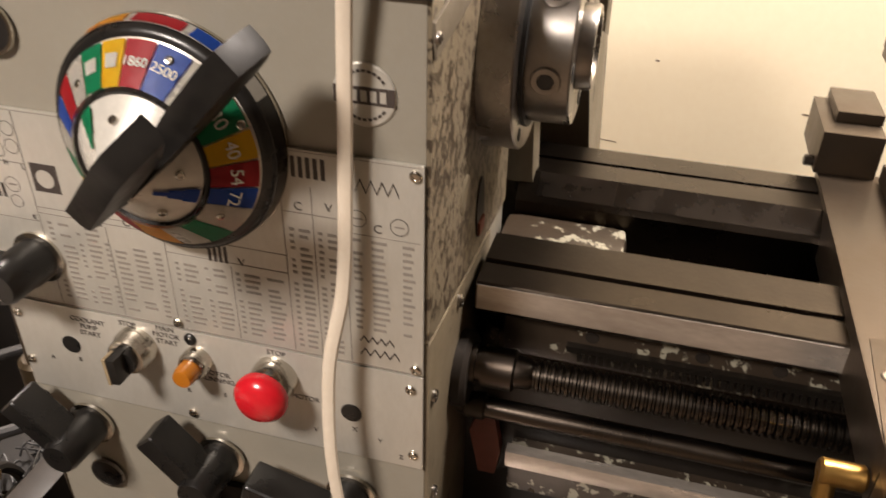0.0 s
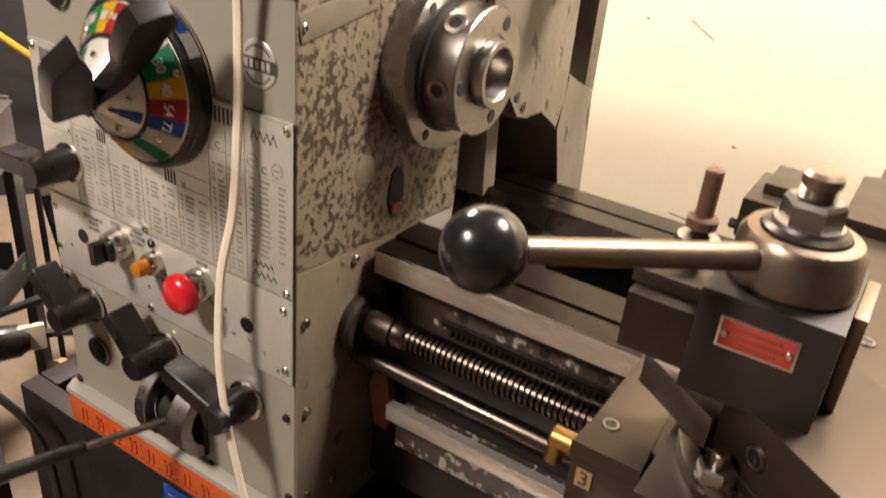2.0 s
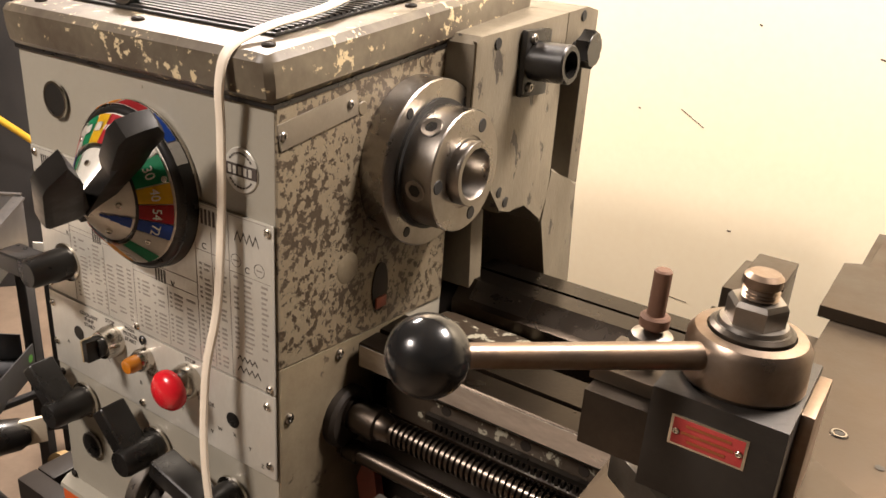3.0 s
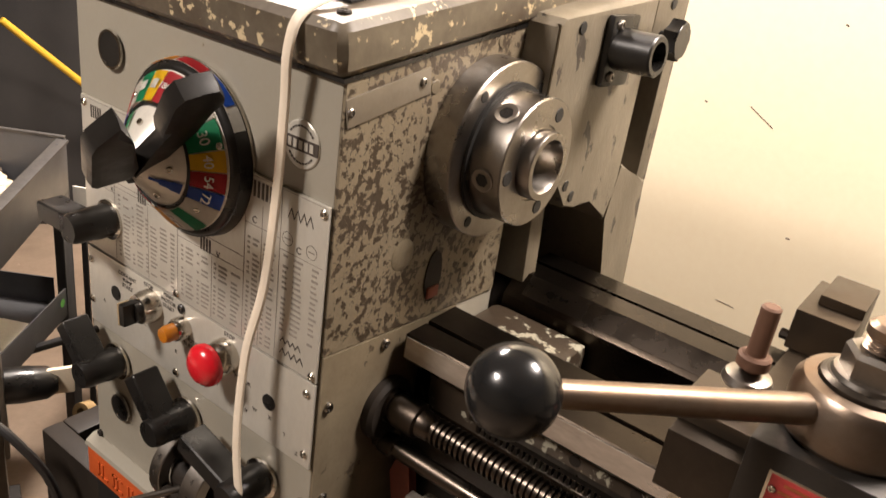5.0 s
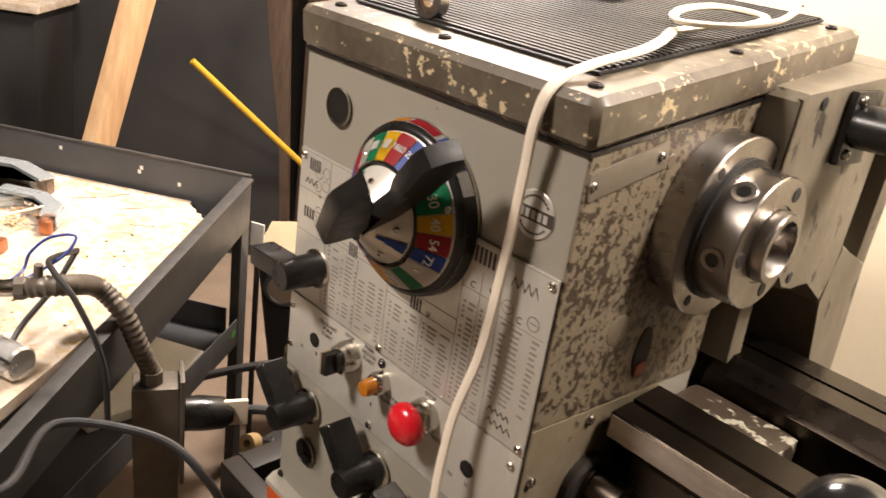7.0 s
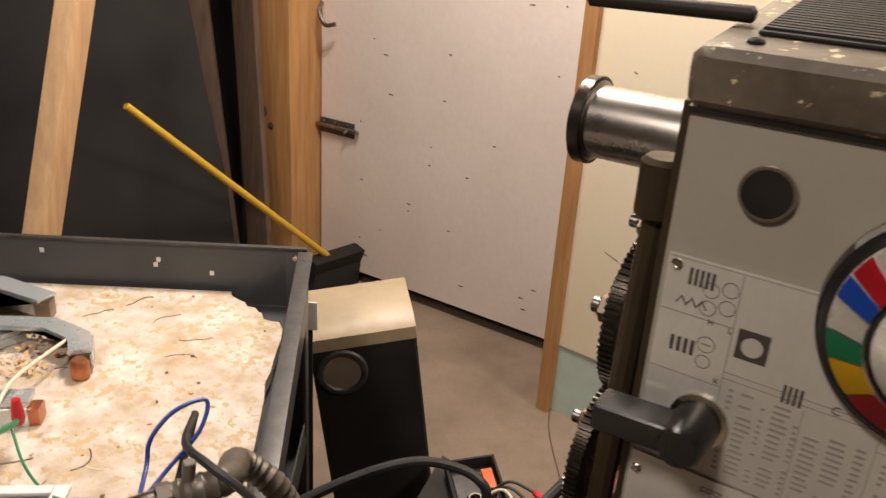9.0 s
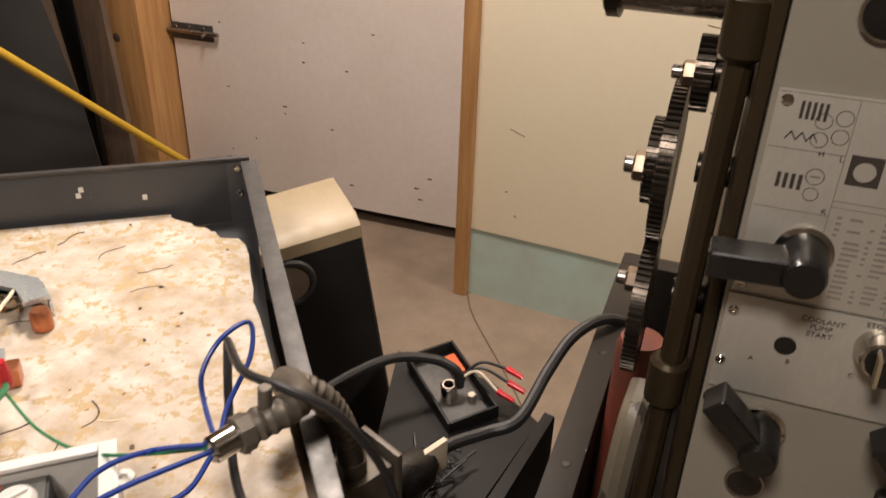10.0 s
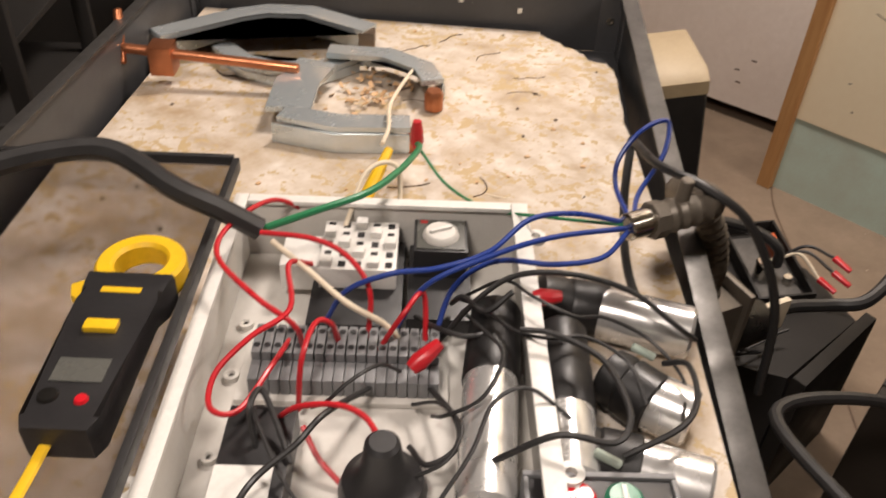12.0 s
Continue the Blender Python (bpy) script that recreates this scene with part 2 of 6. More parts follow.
def rod(p0, p1, r, r1=None, bevel=0.0, seg=24, bm=None):
    p0, p1 = Vector(p0), Vector(p1)
    r1 = r if r1 is None else r1
    L = (p1 - p0).length
    b = min(bevel, L / 3)
    prof = [(0, 0), (r - b, 0), (r, b), (r1, L - b), (r1 - b, L), (0, L)] if b else [(0, 0), (r, 0), (r1, L), (0, L)]
    return revolve(prof, p0, p1 - p0, seg, bm)


def prism(outline, depth, m=None, bm=None, bevel=0.0):
    """An outline in the plane, pushed out by depth along z, then placed by m."""
    bm = bm or bmesh.new()
    a = [bm.verts.new((x, y, 0)) for x, y in outline]
    b = [bm.verts.new((x, y, depth)) for x, y in outline]
    bm.faces.new(a[::-1])
    top = bm.faces.new(b)
    for i in range(len(a)):
        j = (i + 1) % len(a)
        bm.faces.new([a[i], a[j], b[j], b[i]])
    vs = a + b
    if bevel:
        out = bmesh.ops.bevel(bm, geom=list(top.edges), offset=bevel, segments=2, profile=0.7, affect="EDGES")
        vs = list(set([v for v in vs if v.is_valid] + [v for f in out["faces"] for v in f.verts]))
    if m:
        bmesh.ops.transform(bm, matrix=m, verts=vs)
    return bm


def smooth_path(points, steps=8):
    pts = [Vector(p) for p in points]
    pts = [pts[0] * 2 - pts[1]] + pts + [pts[-1] * 2 - pts[-2]]
    out = []
    for i in range(1, len(pts) - 2):
        a, b, c, d = pts[i - 1:i + 3]
        for k in range(steps):
            t = k / steps
            out.append(0.5 * ((2 * b) + (c - a) * t + (2 * a - 5 * b + 4 * c - d) * t * t + (3 * b - a - 3 * c + d) * t ** 3))
    return out + [pts[-2]]


def sweep(points, r, seg=8, steps=8, bm=None, flat=1.0, ribs=0.0, up=None):
    """A tube along a smooth line through the points; flat squeezes it, ribs makes it corrugated."""
    bm = bm or bmesh.new()
    path = smooth_path(points, steps)
    rings, side = [], None
    for i, p in enumerate(path):
        d = (path[min(i + 1, len(path) - 1)] - path[max(i - 1, 0)]).normalized()
        if side is None:
            side = d.cross(Vector(up or (0, 0, 1)))
            side = side if side.length > 0.01 else d.cross(Vector((1, 0, 0)))
        side = (side - d * side.dot(d)).normalized()
        other = d.cross(side)
        rr = r * (1 + (ribs if i % 2 else 0))
        rings.append([bm.verts.new(p + side * (rr * math.cos(2 * math.pi * k / seg)) + other * (rr * flat * math.sin(2 * math.pi * k / seg))) for k in range(seg)])
    for a, b in zip(rings, rings[1:]):
        for k in range(seg):
            j = (k + 1) % seg
            bm.faces.new([a[k], a[j], b[j], b[k]])
    bm.faces.new(rings[0][::-1])
    bm.faces.new(rings[-1])
    return bm


def lettering(name, words, size, m, mat, parent, align="CENTER", depth=0.0003):
    cu = bpy.data.curves.new(name, "FONT")
    cu.body, cu.size, cu.align_x, cu.align_y, cu.extrude = words, size, align, "CENTER", depth
    tmp = bpy.data.objects.new(name, cu)
    scene.collection.objects.link(tmp)
    me = bpy.data.meshes.new_from_object(tmp.evaluated_get(bpy.context.evaluated_depsgraph_get()))
    bpy.data.objects.remove(tmp)
    me.transform(m)
    me.materials.append(mat)
    ob = new(name, me)
    if parent:
        ob.parent = parent
        ob.matrix_parent_inverse = WORLDS.get(parent, Matrix()).inverted()
    return ob


FRONT = pose(0, 0, 0, 90, 0, 0)     # x right, y up, facing -y


def on_front(x, z, y=0.0, turn=0):
    return pose(x, y, z) @ FRONT @ pose(0, 0, 0, 0, 0, turn)


def screw_head(p, d, r, parent, mat=None, name="screw"):
    bm = revolve([(0, -0.001), (r, -0.001), (r, r * 0.35), (r * 0.75, r * 0.6), (r * 0.5, r * 0.62), (r * 0.45, r * 0.3), (0, r * 0.3)], p, d, 12)
    return part(name, bm, mat or STEEL, parent)

# ---- the room ----
FLOOR = 0.04


def wall_slab(name, x0, x1, y0, y1, z0, z1, mat, label):
    return part(name, box(x0, x1, y0, y1, z0, z1), mat, None, label, category="wall", kind="structure")


ground = part("floor", box(-4.6, 3.6, -3.2, 4.0, FLOOR - 0.1, FLOOR), CONCRETE, None, "dusty brown concrete floor", category="floor", kind="structure")
part("floor_joint", sweep([(-0.965, 1.225, 0.0405), (-0.905, 1.112, 0.0405), (-0.72, 0.86, 0.0405), (-0.553, 0.6, 0.0405), (-0.45, 0.44, 0.0405)], 0.0022, 4, 4, flat=0.3), BROWNWOOD, ground, "thin dark joint in the concrete")
part("ceiling", box(-4.6, 3.6, -3.2, 4.0, 2.4, 2.5), PLASTER, None, "plain ceiling, unseen, kept dark to cut its bounce", category="ceiling", kind="structure")
CW = pose(-0.965, 1.229, 0, 0, 0, -4.5)
cream = part("wall_back", box(0, 4.6, 0, 0.012, 0.245, 2.4, 0.002, m=CW), CREAM, None, "scuffed cream painted wall board", category="wall", kind="structure")
part("wall_back_base", box(0.0, 4.6, 0.004, 0.1, FLOOR, 0.243, m=CW), TEAL, None, "pale teal board under the cream wall", category="wall", kind="structure")
part("wall_back_core", box(0.0, 4.6, 0.0125, 0.1, 0.2435, 2.4, m=CW), PLASTER, None, "core of the back wall", category="wall", kind="structure")
part("trim_post", box(-0.036, 0.0, -0.02, 0.1, FLOOR, 2.4, 0.003, m=CW), PINE, None, "narrow raw pine post at the wall's end", category="post", kind="structure")
rng = random.Random(3)
for _ in range(46):
    x, z, L, a = rng.uniform(0.05, 2.0), rng.uniform(0.3, 1.5), rng.choice([0.003, 0.004, 0.006, 0.02, 0.03]), rng.uniform(-0.5, 0.1)
    part("scuff_mark", box(-L, L, -0.0004, 0.001, -0.0008, 0.0008 if L > 0.01 else 0.002, m=CW @ pose(x, 0, z, 0, math.degrees(-a), 0)), BROWNWOOD, cream)
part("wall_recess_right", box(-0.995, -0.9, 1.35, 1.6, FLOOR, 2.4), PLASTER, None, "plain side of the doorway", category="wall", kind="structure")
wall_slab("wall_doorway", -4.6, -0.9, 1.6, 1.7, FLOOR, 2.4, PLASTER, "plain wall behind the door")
# Unseen outer walls, added to close the room.
wall_slab("wall_west", -4.7, -4.6, -3.2, 1.7, FLOOR, 2.4, PLASTER, "plain side wall of the workshop")
wall_slab("wall_south", -4.7, 3.7, -3.3, -3.2, FLOOR, 2.4, PLASTER, "plain wall of the workshop")
wall_slab("wall_east", 3.6, 3.7, -3.2, 1.7, FLOOR, 2.4, PLASTER, "plain side wall of the workshop")
door = thing("door_1", (-1.5, 1.5, FLOOR), "white painted slab door, closed, scuffed and dusty", "door", kind="structure")
slab = part("door_leaf", box(-2.06, -1.0, 1.5, 1.54, 0.085, 2.2, 0.002), WHITEDOOR, door)
bolt = part("barrel_bolt", box(-2.06, -1.91, 1.493, 1.5, 0.565, 0.615, 0.002), EDGE, door, "worn steel barrel bolt")
part("bolt_bar", rod((-2.07, 1.486, 0.592), (-1.885, 1.486, 0.592), 0.007, bevel=0.002), STEEL, bolt)
part("bolt_knob", rod((-1.93, 1.486, 0.592), (-1.93, 1.465, 0.585), 0.005, bevel=0.002), STEEL, bolt)
for x in (-2.04, -1.99, -1.94):
    screw_head((x, 1.492, 0.605), (0, -1, 0), 0.005, bolt)
hook = part("door_hook", sweep([(-2.05, 1.49, 0.99), (-2.03, 1.455, 0.965), (-2.0, 1.45, 0.93), (-1.965, 1.46, 0.935)], 0.007), STEEL, door, "bent steel hook")
for _ in range(26):
    x, z, L = rng.uniform(-2.0, -1.05), rng.uniform(0.15, 1.1), rng.choice([0.003, 0.005, 0.008])
    part("fleck", box(x - L, x + L, 1.4993, 1.501, z, z + 0.004), BROWNWOOD, slab)
jamb = part("door_frame_post", box(-2.30, -2.07, 1.36, 1.55, FLOOR, 2.4, 0.004), PINE, None, "wide knotty pine door post", category="post", kind="structure")
for x, z, r in ((-2.2, 0.63, 0.02), (-2.16, 0.585, 0.011), (-2.22, 0.33, 0.012), (-2.2, 1.02, 0.01)):
    part("knot", revolve([(0, 0.0012), (r, 0.0008), (r * 1.2, 0)], (x, 1.3595, z), (0, -1, 0), 14), BROWNWOOD, jamb)

# ceiling lamps
for x, y in ((-0.6, -1.25), (-1.1, 0.75), (0.75, 0.6)):
    lamp = thing("ceiling_lamp", (x, y, 2.4), "white enamelled ceiling lamp", "ceiling lamp", "ceiling lamps")
    part("housing", box(x - 0.2, x + 0.2, y - 0.2, y + 0.2, 2.34, 2.4, 0.01), WHITE, lamp)

# ---- things leaning in the corner ----
def plank(name, p0, p1, w, d, mat, label, category, turn=0.0):
    p0, p1 = Vector(p0), Vector(p1)
    L = (p1 - p0).length
    ob = thing(name, p0, label, category)
    part("board", box(-w / 2, w / 2, -d / 2, d / 2, 0, L, min(w, d) * 0.08, m=axis_matrix(p0, p1 - p0) @ pose(0, 0, 0, 0, 0, turn)), mat, ob)
    return ob


sheet = thing("dark_sheet", (-2.3, 0.8, FLOOR), "large dark grey sheet leaning in the corner", "panel")
part("sheet", prism([(-0.75, 0), (0.18, 0), (0.15, 0.45), (0.10, 0.75), (0.02, 1.35), (-0.75, 1.4)], 0.006, pose(-2.12, 0.93, FLOOR, 84, 0, 52)), DARKSHEET, sheet)
plank("wood_stud", (-1.80, 0.17, FLOOR + 0.002), (-1.86, 0.62, 1.45), 0.045, 0.09, PINE_PALE, "pale pine stud leaning against the dark sheet", "wood stud", 25)
plank("brown_board", (-2.16, 1.16, FLOOR), (-2.5, 1.28, 1.7), 0.02, 0.09, BROWNWOOD, "weathered dark board leaning by the door post", "board", 50)
plank("brown_board", (-2.05, 1.2, FLOOR), (-2.3, 1.36, 1.7), 0.02, 0.10, BROWNWOOD, "weathered dark board leaning by the door post", "board", 30)
plank("grey_board", (-2.25, 1.25, FLOOR), (-2.42, 1.42, 1.15), 0.02, 0.16, DARKSHEET, "dark grey board leaning by the door post", "board", 35)
stick = thing("yellow_stick", (-1.9, 1.4, FLOOR), "yellow painted wooden stick leaning over", "stick")
part("stick", rod((-1.91, 1.39, 0.16), (-2.025, 0.72, 0.778), 0.011, bevel=0.002), YELLOWSTICK, stick)
part("broom_head", box(-0.11, 0.11, -0.025, 0.025, -0.02, 0.03, 0.008, m=pose(-1.905, 1.405, 0.155, 20, 0, 80)), BLACKBASE, stick, "black broom head")
part("bristles", box(-0.10, 0.10, -0.02, 0.02, -0.125, -0.018, 0.005, m=pose(-1.905, 1.405, 0.166, 6, 0, 80)), DARKSHEET, stick, "dark bristles")

cab = thing("dark_cabinet", (-2.5, 0.0, FLOOR), "dark grey metal cabinet with a cluttered pale top", "cabinet")
CM = pose(-2.32, 0.36, 0, 0, 0, 47)
part("body", box(-1.2, 0.0, 0, 0.5, FLOOR, 0.86, 0.006, m=CM), DARKSHEET, cab)
part("top", box(-1.22, 0.02, -0.02, 0.52, 0.862, 0.885, 0.004, m=CM), PAINTEDPLY, cab, "stained white board top")
for x in (-0.42, -0.8):
    part("door_gap", box(x, x + 0.004, -0.002, 0.001, 0.1, 0.82, m=CM), BLACK, cab)
shelf = thing("bin_rack", (-1.9, -0.6, FLOOR), "dark steel rack with ribbed shelves and plastic bins", "rack")
SM = pose(-1.87, -0.30, 0, 0, 0, 43)
for i, z in enumerate((0.1, 0.28, 0.46, 0.62, 0.74)):
    part("rack_shelf", box(-0.75, 0.1, 0, 0.35, z, z + 0.012, 0.003, m=SM), DARKSHEET, shelf)
    part("shelf_lip", box(-0.75, 0.1, -0.012, -0.001, z - 0.012, z + 0.02, 0.003, m=SM), EDGE, shelf)
for x in (-0.74, 0.08):
    for y in (0.0, 0.33):
        part("upright", box(x, x + 0.03, y - 0.03, y - 0.013, FLOOR, 1.0, 0.003, m=SM), DARKSHEET, shelf)

# gear cover leaning behind the cart
cov = thing("gear_cover", (-1.02, 0.53, FLOOR), "black sheet-metal machine cover with a cream top and a round hole", "machine cover")
GM = pose(-0.957, 0.55, 0.58, 0, 0, 44) @ pose(0, 0, 0, 0, -8, 0) @ pose(0, 0, -0.58)
body = part("cover_body", box(-0.2, 0.0, 0.0, 0.15, FLOOR + 0.036, 0.57, 0.012, m=GM, seg=3), BLACKBASE, cov)
part("cover_top", prism([(0.0, 0.56), (0.0, 0.585), (0.02, 0.602), (0.15, 0.615), (0.15, 0.56)], 0.202, GM @ pose(-0.201, -0.001, 0, 90, 0, 90), bevel=0.006), CREAMPAINT, cov, "cream painted top")
part("round_hole", revolve([(0.034, 0.0), (0.038, 0.004), (0.044, 0.004), (0.048, 0.0)], GM @ Vector((-0.145, -0.0005, 0.51)), GM.to_3x3() @ Vector((0, -1, 0)), 28), EDGE, body, "round opening with a chipped rim")
part("hole_panel", revolve([(0, 0.0012), (0.035, 0.0012)], GM @ Vector((-0.145, -0.0005, 0.51)), GM.to_3x3() @ Vector((0, -1, 0)), 28), CONCRETE, body)

# ---- the lathe ----
lathe = thing("lathe", (-0.1, 0.25, FLOOR), "old grey-green metal lathe with chipped paint and a colourful speed dial", "lathe")
SY, SZ = 0.195, 1.108                       # the spindle's axis

# headstock
RISE = 0.116                               # the lid rises towards the back
END = pose(0, 0, 0, 90, 0, 90)             # outlines (y, z), depth along x
head = part("headstock", prism([(0.002, 0.645), (0.272, 0.645), (0.272, 1.19 + 0.272 * RISE), (0.002, 1.19)], 0.36, pose(-0.36, 0, 0) @ END, bevel=0.004), PAINT, lathe, "grey painted cast headstock")
# Dark core: the shade between headstock and rear bracket is in its colour.
part("headstock_rear", prism([(0.2725, 0.645), (0.40, 0.645), (0.40, 1.19 + 0.4 * RISE), (0.2725, 1.19 + 0.2725 * RISE)], 0.28, pose(-0.36, 0, 0) @ END), CAST, head, "rear of the headstock, coloured dark for the shade behind the flange")
side_hi = part("side_panel", prism([(0.003, 0.9455), (0.268, 0.924), (0.268, 1.188 + 0.268 * RISE), (0.003, 1.188)], 0.0065, pose(-0.004, 0, 0) @ END, bevel=0.0012), SIDEPAINT, head, "side face with densely chipped paint")
side_lo = part("side_panel", prism([(0.003, 0.60), (0.20, 0.60), (0.20, 0.9275), (0.003, 0.944)], 0.007, pose(-0.004, 0, 0) @ END, bevel=0.0012), LOWSIDE, head, "worn lower side face")
for y, z in ((0.013, 0.888), (0.085, 0.927), (0.018, 0.665), (0.06, 0.66), (0.016, 0.78)):
    screw_head((0.003, y, z), (1, 0, 0), 0.0055, side_lo)
np_ = part("name_plate", box(0.0026, 0.0045, 0.012, 0.112, -0.0115, 0.0115, 0.0005, m=pose(0, -0.008, 1.161, 9.5, 0, 0)), NAMEPLATE, side_hi, "thin bare nameplate")
for y, z in ((0.007, 1.1645), (0.092, 1.179)):
    screw_head((0.0045, y, z), (1, 0, 0), 0.004, np_)
for y, z, r in ((0.096, 1.017, 0.016), (0.205, 1.205, 0.006), (0.112, 1.172, 0.0065)):
    part("plug", revolve([(0, 0.0008), (r * 0.9, 0.0008), (r, 0)], (0.0026, y, z), (1, 0, 0), 20), LOWSIDE, side_hi)
slot = part("oval_recess", prism([(math.cos(a) * 0.013, math.sin(a) * 0.028) for a in np.linspace(0, 2 * math.pi, 25)[:-1]], 0.0012, pose(0.0026, 0.148, 0.979, 90, 0, 90) ), CAST, side_hi, "dark oval recess")
part("red_lever_end", box(0.003, 0.006, 0.14, 0.157, 0.956, 0.968, 0.001), RUST, slot)

lid = part("headstock_lid", box(-0.364, 0.008, -0.008, 0.42, 0.0, 0.042, 0.016, m=pose(0, 0, 1.1905, 6.6, 0, 0), seg=3), LIDPAINT, lathe, "lid with paint worn off along its rounded edges")
part("lid_seam", box(-0.361, 0.0035, -0.0015, 0.4, -0.0025, 0.0015, m=pose(0, 0, 1.1895, 6.6, 0, 0)), BLACK, lid)
for x, y in ((-0.33, 0.014), (-0.18, 0.014), (-0.015, 0.012), (-0.012, 0.2), (-0.012, 0.38)):
    screw_head((x, y, 1.2322 + RISE * y), (0, 0, 1), 0.006, lid, CAST)

# engraved plates on the front
up = part("upper_plate", box(-0.356, -0.001, -0.0014, 0.0015, 0.9175, 1.086, 0.0004), PLATE, head, "engraved aluminium feed chart plate")
low = part("lower_plate", box(-0.357, -0.001, -0.0014, 0.0015, 0.8215, 0.9155, 0.0004), PLATE, head, "engraved aluminium switch plate")
bm = bmesh.new()
def bar(x0, x1, z0, z1, bm):
    box(x0, x1, -0.0017, -0.0013, z0, z1, bm=bm)
    return bm
# chart frame lines
for x0, x1, z in ((-0.355, -0.302, 1.043), (-0.302, -0.197, 1.008), (-0.302, -0.1, 1.003), (-0.197, -0.1, 0.988), (-0.1, -0.055, 1.039), (-0.055, -0.003, 1.03), (-0.355, -0.302, 0.995)):
    bar(x0, x1, z - 0.0003, z + 0.0003, bm)
for x, z0, z1 in ((-0.302, 0.92, 1.084), (-0.197, 0.92, 1.01), (-0.1, 0.92, 1.084), (-0.055, 0.92, 1.084), (-0.245, 0.92, 1.0), (-0.145, 0.92, 0.985), (-0.078, 0.92, 1.06)):
    bar(x - 0.0003, x + 0.0003, z0, z1, bm)
for z in (0.9185, 1.0845):
    bar(-0.354, -0.003, z - 0.0002, z + 0.0002, bm)
part("chart_line", bm, INKSOFT, up)
rows = random.Random(5)
bm = bmesh.new()
def column(x, w, z0, z1, step, bm, keep=0.9):
    z = z1
    while z > z0:
        if rows.random() < keep:
            bar(x, x + w * rows.uniform(0.65, 1.0), z - step * 0.34, z + step * 0.1, bm)
        z -= step
for x, w, zt in ((-0.296, 0.004, 0.996), (-0.287, 0.012, 0.996), (-0.272, 0.004, 0.99), (-0.264, 0.012, 0.996), (-0.249, 0.004, 0.99), (-0.241, 0.012, 0.99), (-0.225, 0.012, 0.985), (-0.208, 0.007, 0.985)):
    column(x, w, 0.924, zt, 0.0048, bm)
for x, w in ((-0.191, 0.004), (-0.184, 0.013), (-0.167, 0.004), (-0.16, 0.013), (-0.142, 0.004), (-0.135, 0.013), (-0.117, 0.013)):
    column(x, w, 0.924, 0.98, 0.0048, bm)
for x, w in ((-0.096, 0.004), (-0.089, 0.009), (-0.075, 0.004), (-0.068, 0.009)):
    column(x, w, 0.924, 1.026, 0.005, bm)
for x, w in ((-0.05, 0.007), (-0.037, 0.013), (-0.015, 0.009)):
    column(x, w, 0.952, 1.026, 0.0052, bm)
part("chart_print", bm, INKSOFT, up, "rows of small figures", kind="stuff")


def hatch(x, z, w, h, n, parent):
    bm = bmesh.new()
    for i in range(n):
        x0 = x + w * (i + 0.25) / n
        bar(x0, x0 + w / n * 0.55, z, z + h, bm)
    return part("thread_symbol", bm, INK, parent)


def zigzag(x, z, w, h, n, parent, name="zigzag_symbol"):
    bm = bmesh.new()
    rows = []
    for i in range(n + 1):
        zz = z + (h if i % 2 else 0)
        rows.append([bm.verts.new((x + w * i / n, -0.0018, zz + d)) for d in (-0.0009, 0.0009)])
    for p, q in zip(rows, rows[1:]):
        bm.faces.new((p[0], q[0], q[1], p[1]))
    edges = list(bm.edges)
    grown = bmesh.ops.extrude_face_region(bm, geom=list(bm.faces))
    for v in grown["geom"]:
        if isinstance(v, bmesh.types.BMVert):
            v.co.y += 0.0006
    return part(name, bm, INK, parent)


hatch(-0.092, 1.066, 0.026, 0.015, 5, up)
hatch(-0.262, 1.0, 0.015, 0.014, 4, up)
hatch(-0.163, 0.987, 0.017, 0.014, 4, up)
hatch(-0.34, 1.066, 0.02, 0.013, 5, up)
hatch(-0.345, 1.012, 0.02, 0.012, 4, up)
zigzag(-0.047, 1.062, 0.03, 0.009, 8, up)
zigzag(-0.345, 1.05, 0.022, 0.006, 6, up)
zigzag(-0.048, 0.94, 0.026, 0.005, 8, up)
zigzag(-0.048, 0.928, 0.03, 0.006, 8, up)
for x, z, r in ((-0.046, 1.042, 0.0065), (-0.017, 1.04, 0.0065), (-0.322, 1.066, 0.006), (-0.309, 1.07, 0.006), (-0.322, 1.052, 0.006), (-0.309, 1.056, 0.006), (-0.318, 1.024, 0.0065), (-0.318, 1.01, 0.0055)):
    part("ring_symbol", revolve([(r - 0.0006, 0.0002), (r, 0.0002)], (x, -0.0014, z), (0, -1, 0), 20), INK, up)
    if r > 0.006:
        bmx = bar(x - r * 0.55, x + r * 0.55, z - 0.0006, z + 0.0006, bmesh.new())
        part("ring_figure", bmx, INKSOFT, up)
part("square_symbol", bar(-0.298, -0.276, 1.022, 1.045, bmesh.new()), INK, up)
part("square_symbol_disc", revolve([(0, 0.0006), (0.0075, 0.0006)], (-0.287, -0.0014, 1.033), (0, -1, 0), 20), PLATE, up)
for w, x, z, s in (("C", -0.226, 1.007, 0.009), ("V", -0.136, 0.99, 0.009), ("C", -0.088, 1.044, 0.009), ("V", -0.066, 1.046, 0.009), ("C", -0.032, 1.036, 0.009), ("H", -0.318, 1.042, 0.006), ("L", -0.304, 1.04, 0.006), ("K", -0.306, 0.998, 0.006)):
    lettering("letter", w, s, on_front(x, z, -0.0015), INK, up)
for x, z in ((-0.006, 1.079), (-0.349, 1.079), (-0.006, 0.923), (-0.194, 1.004), (-0.198, 0.923), (-0.35, 0.926)):
    screw_head((x, -0.0014, z), (0, -1, 0), 0.0042, up, CHROME)
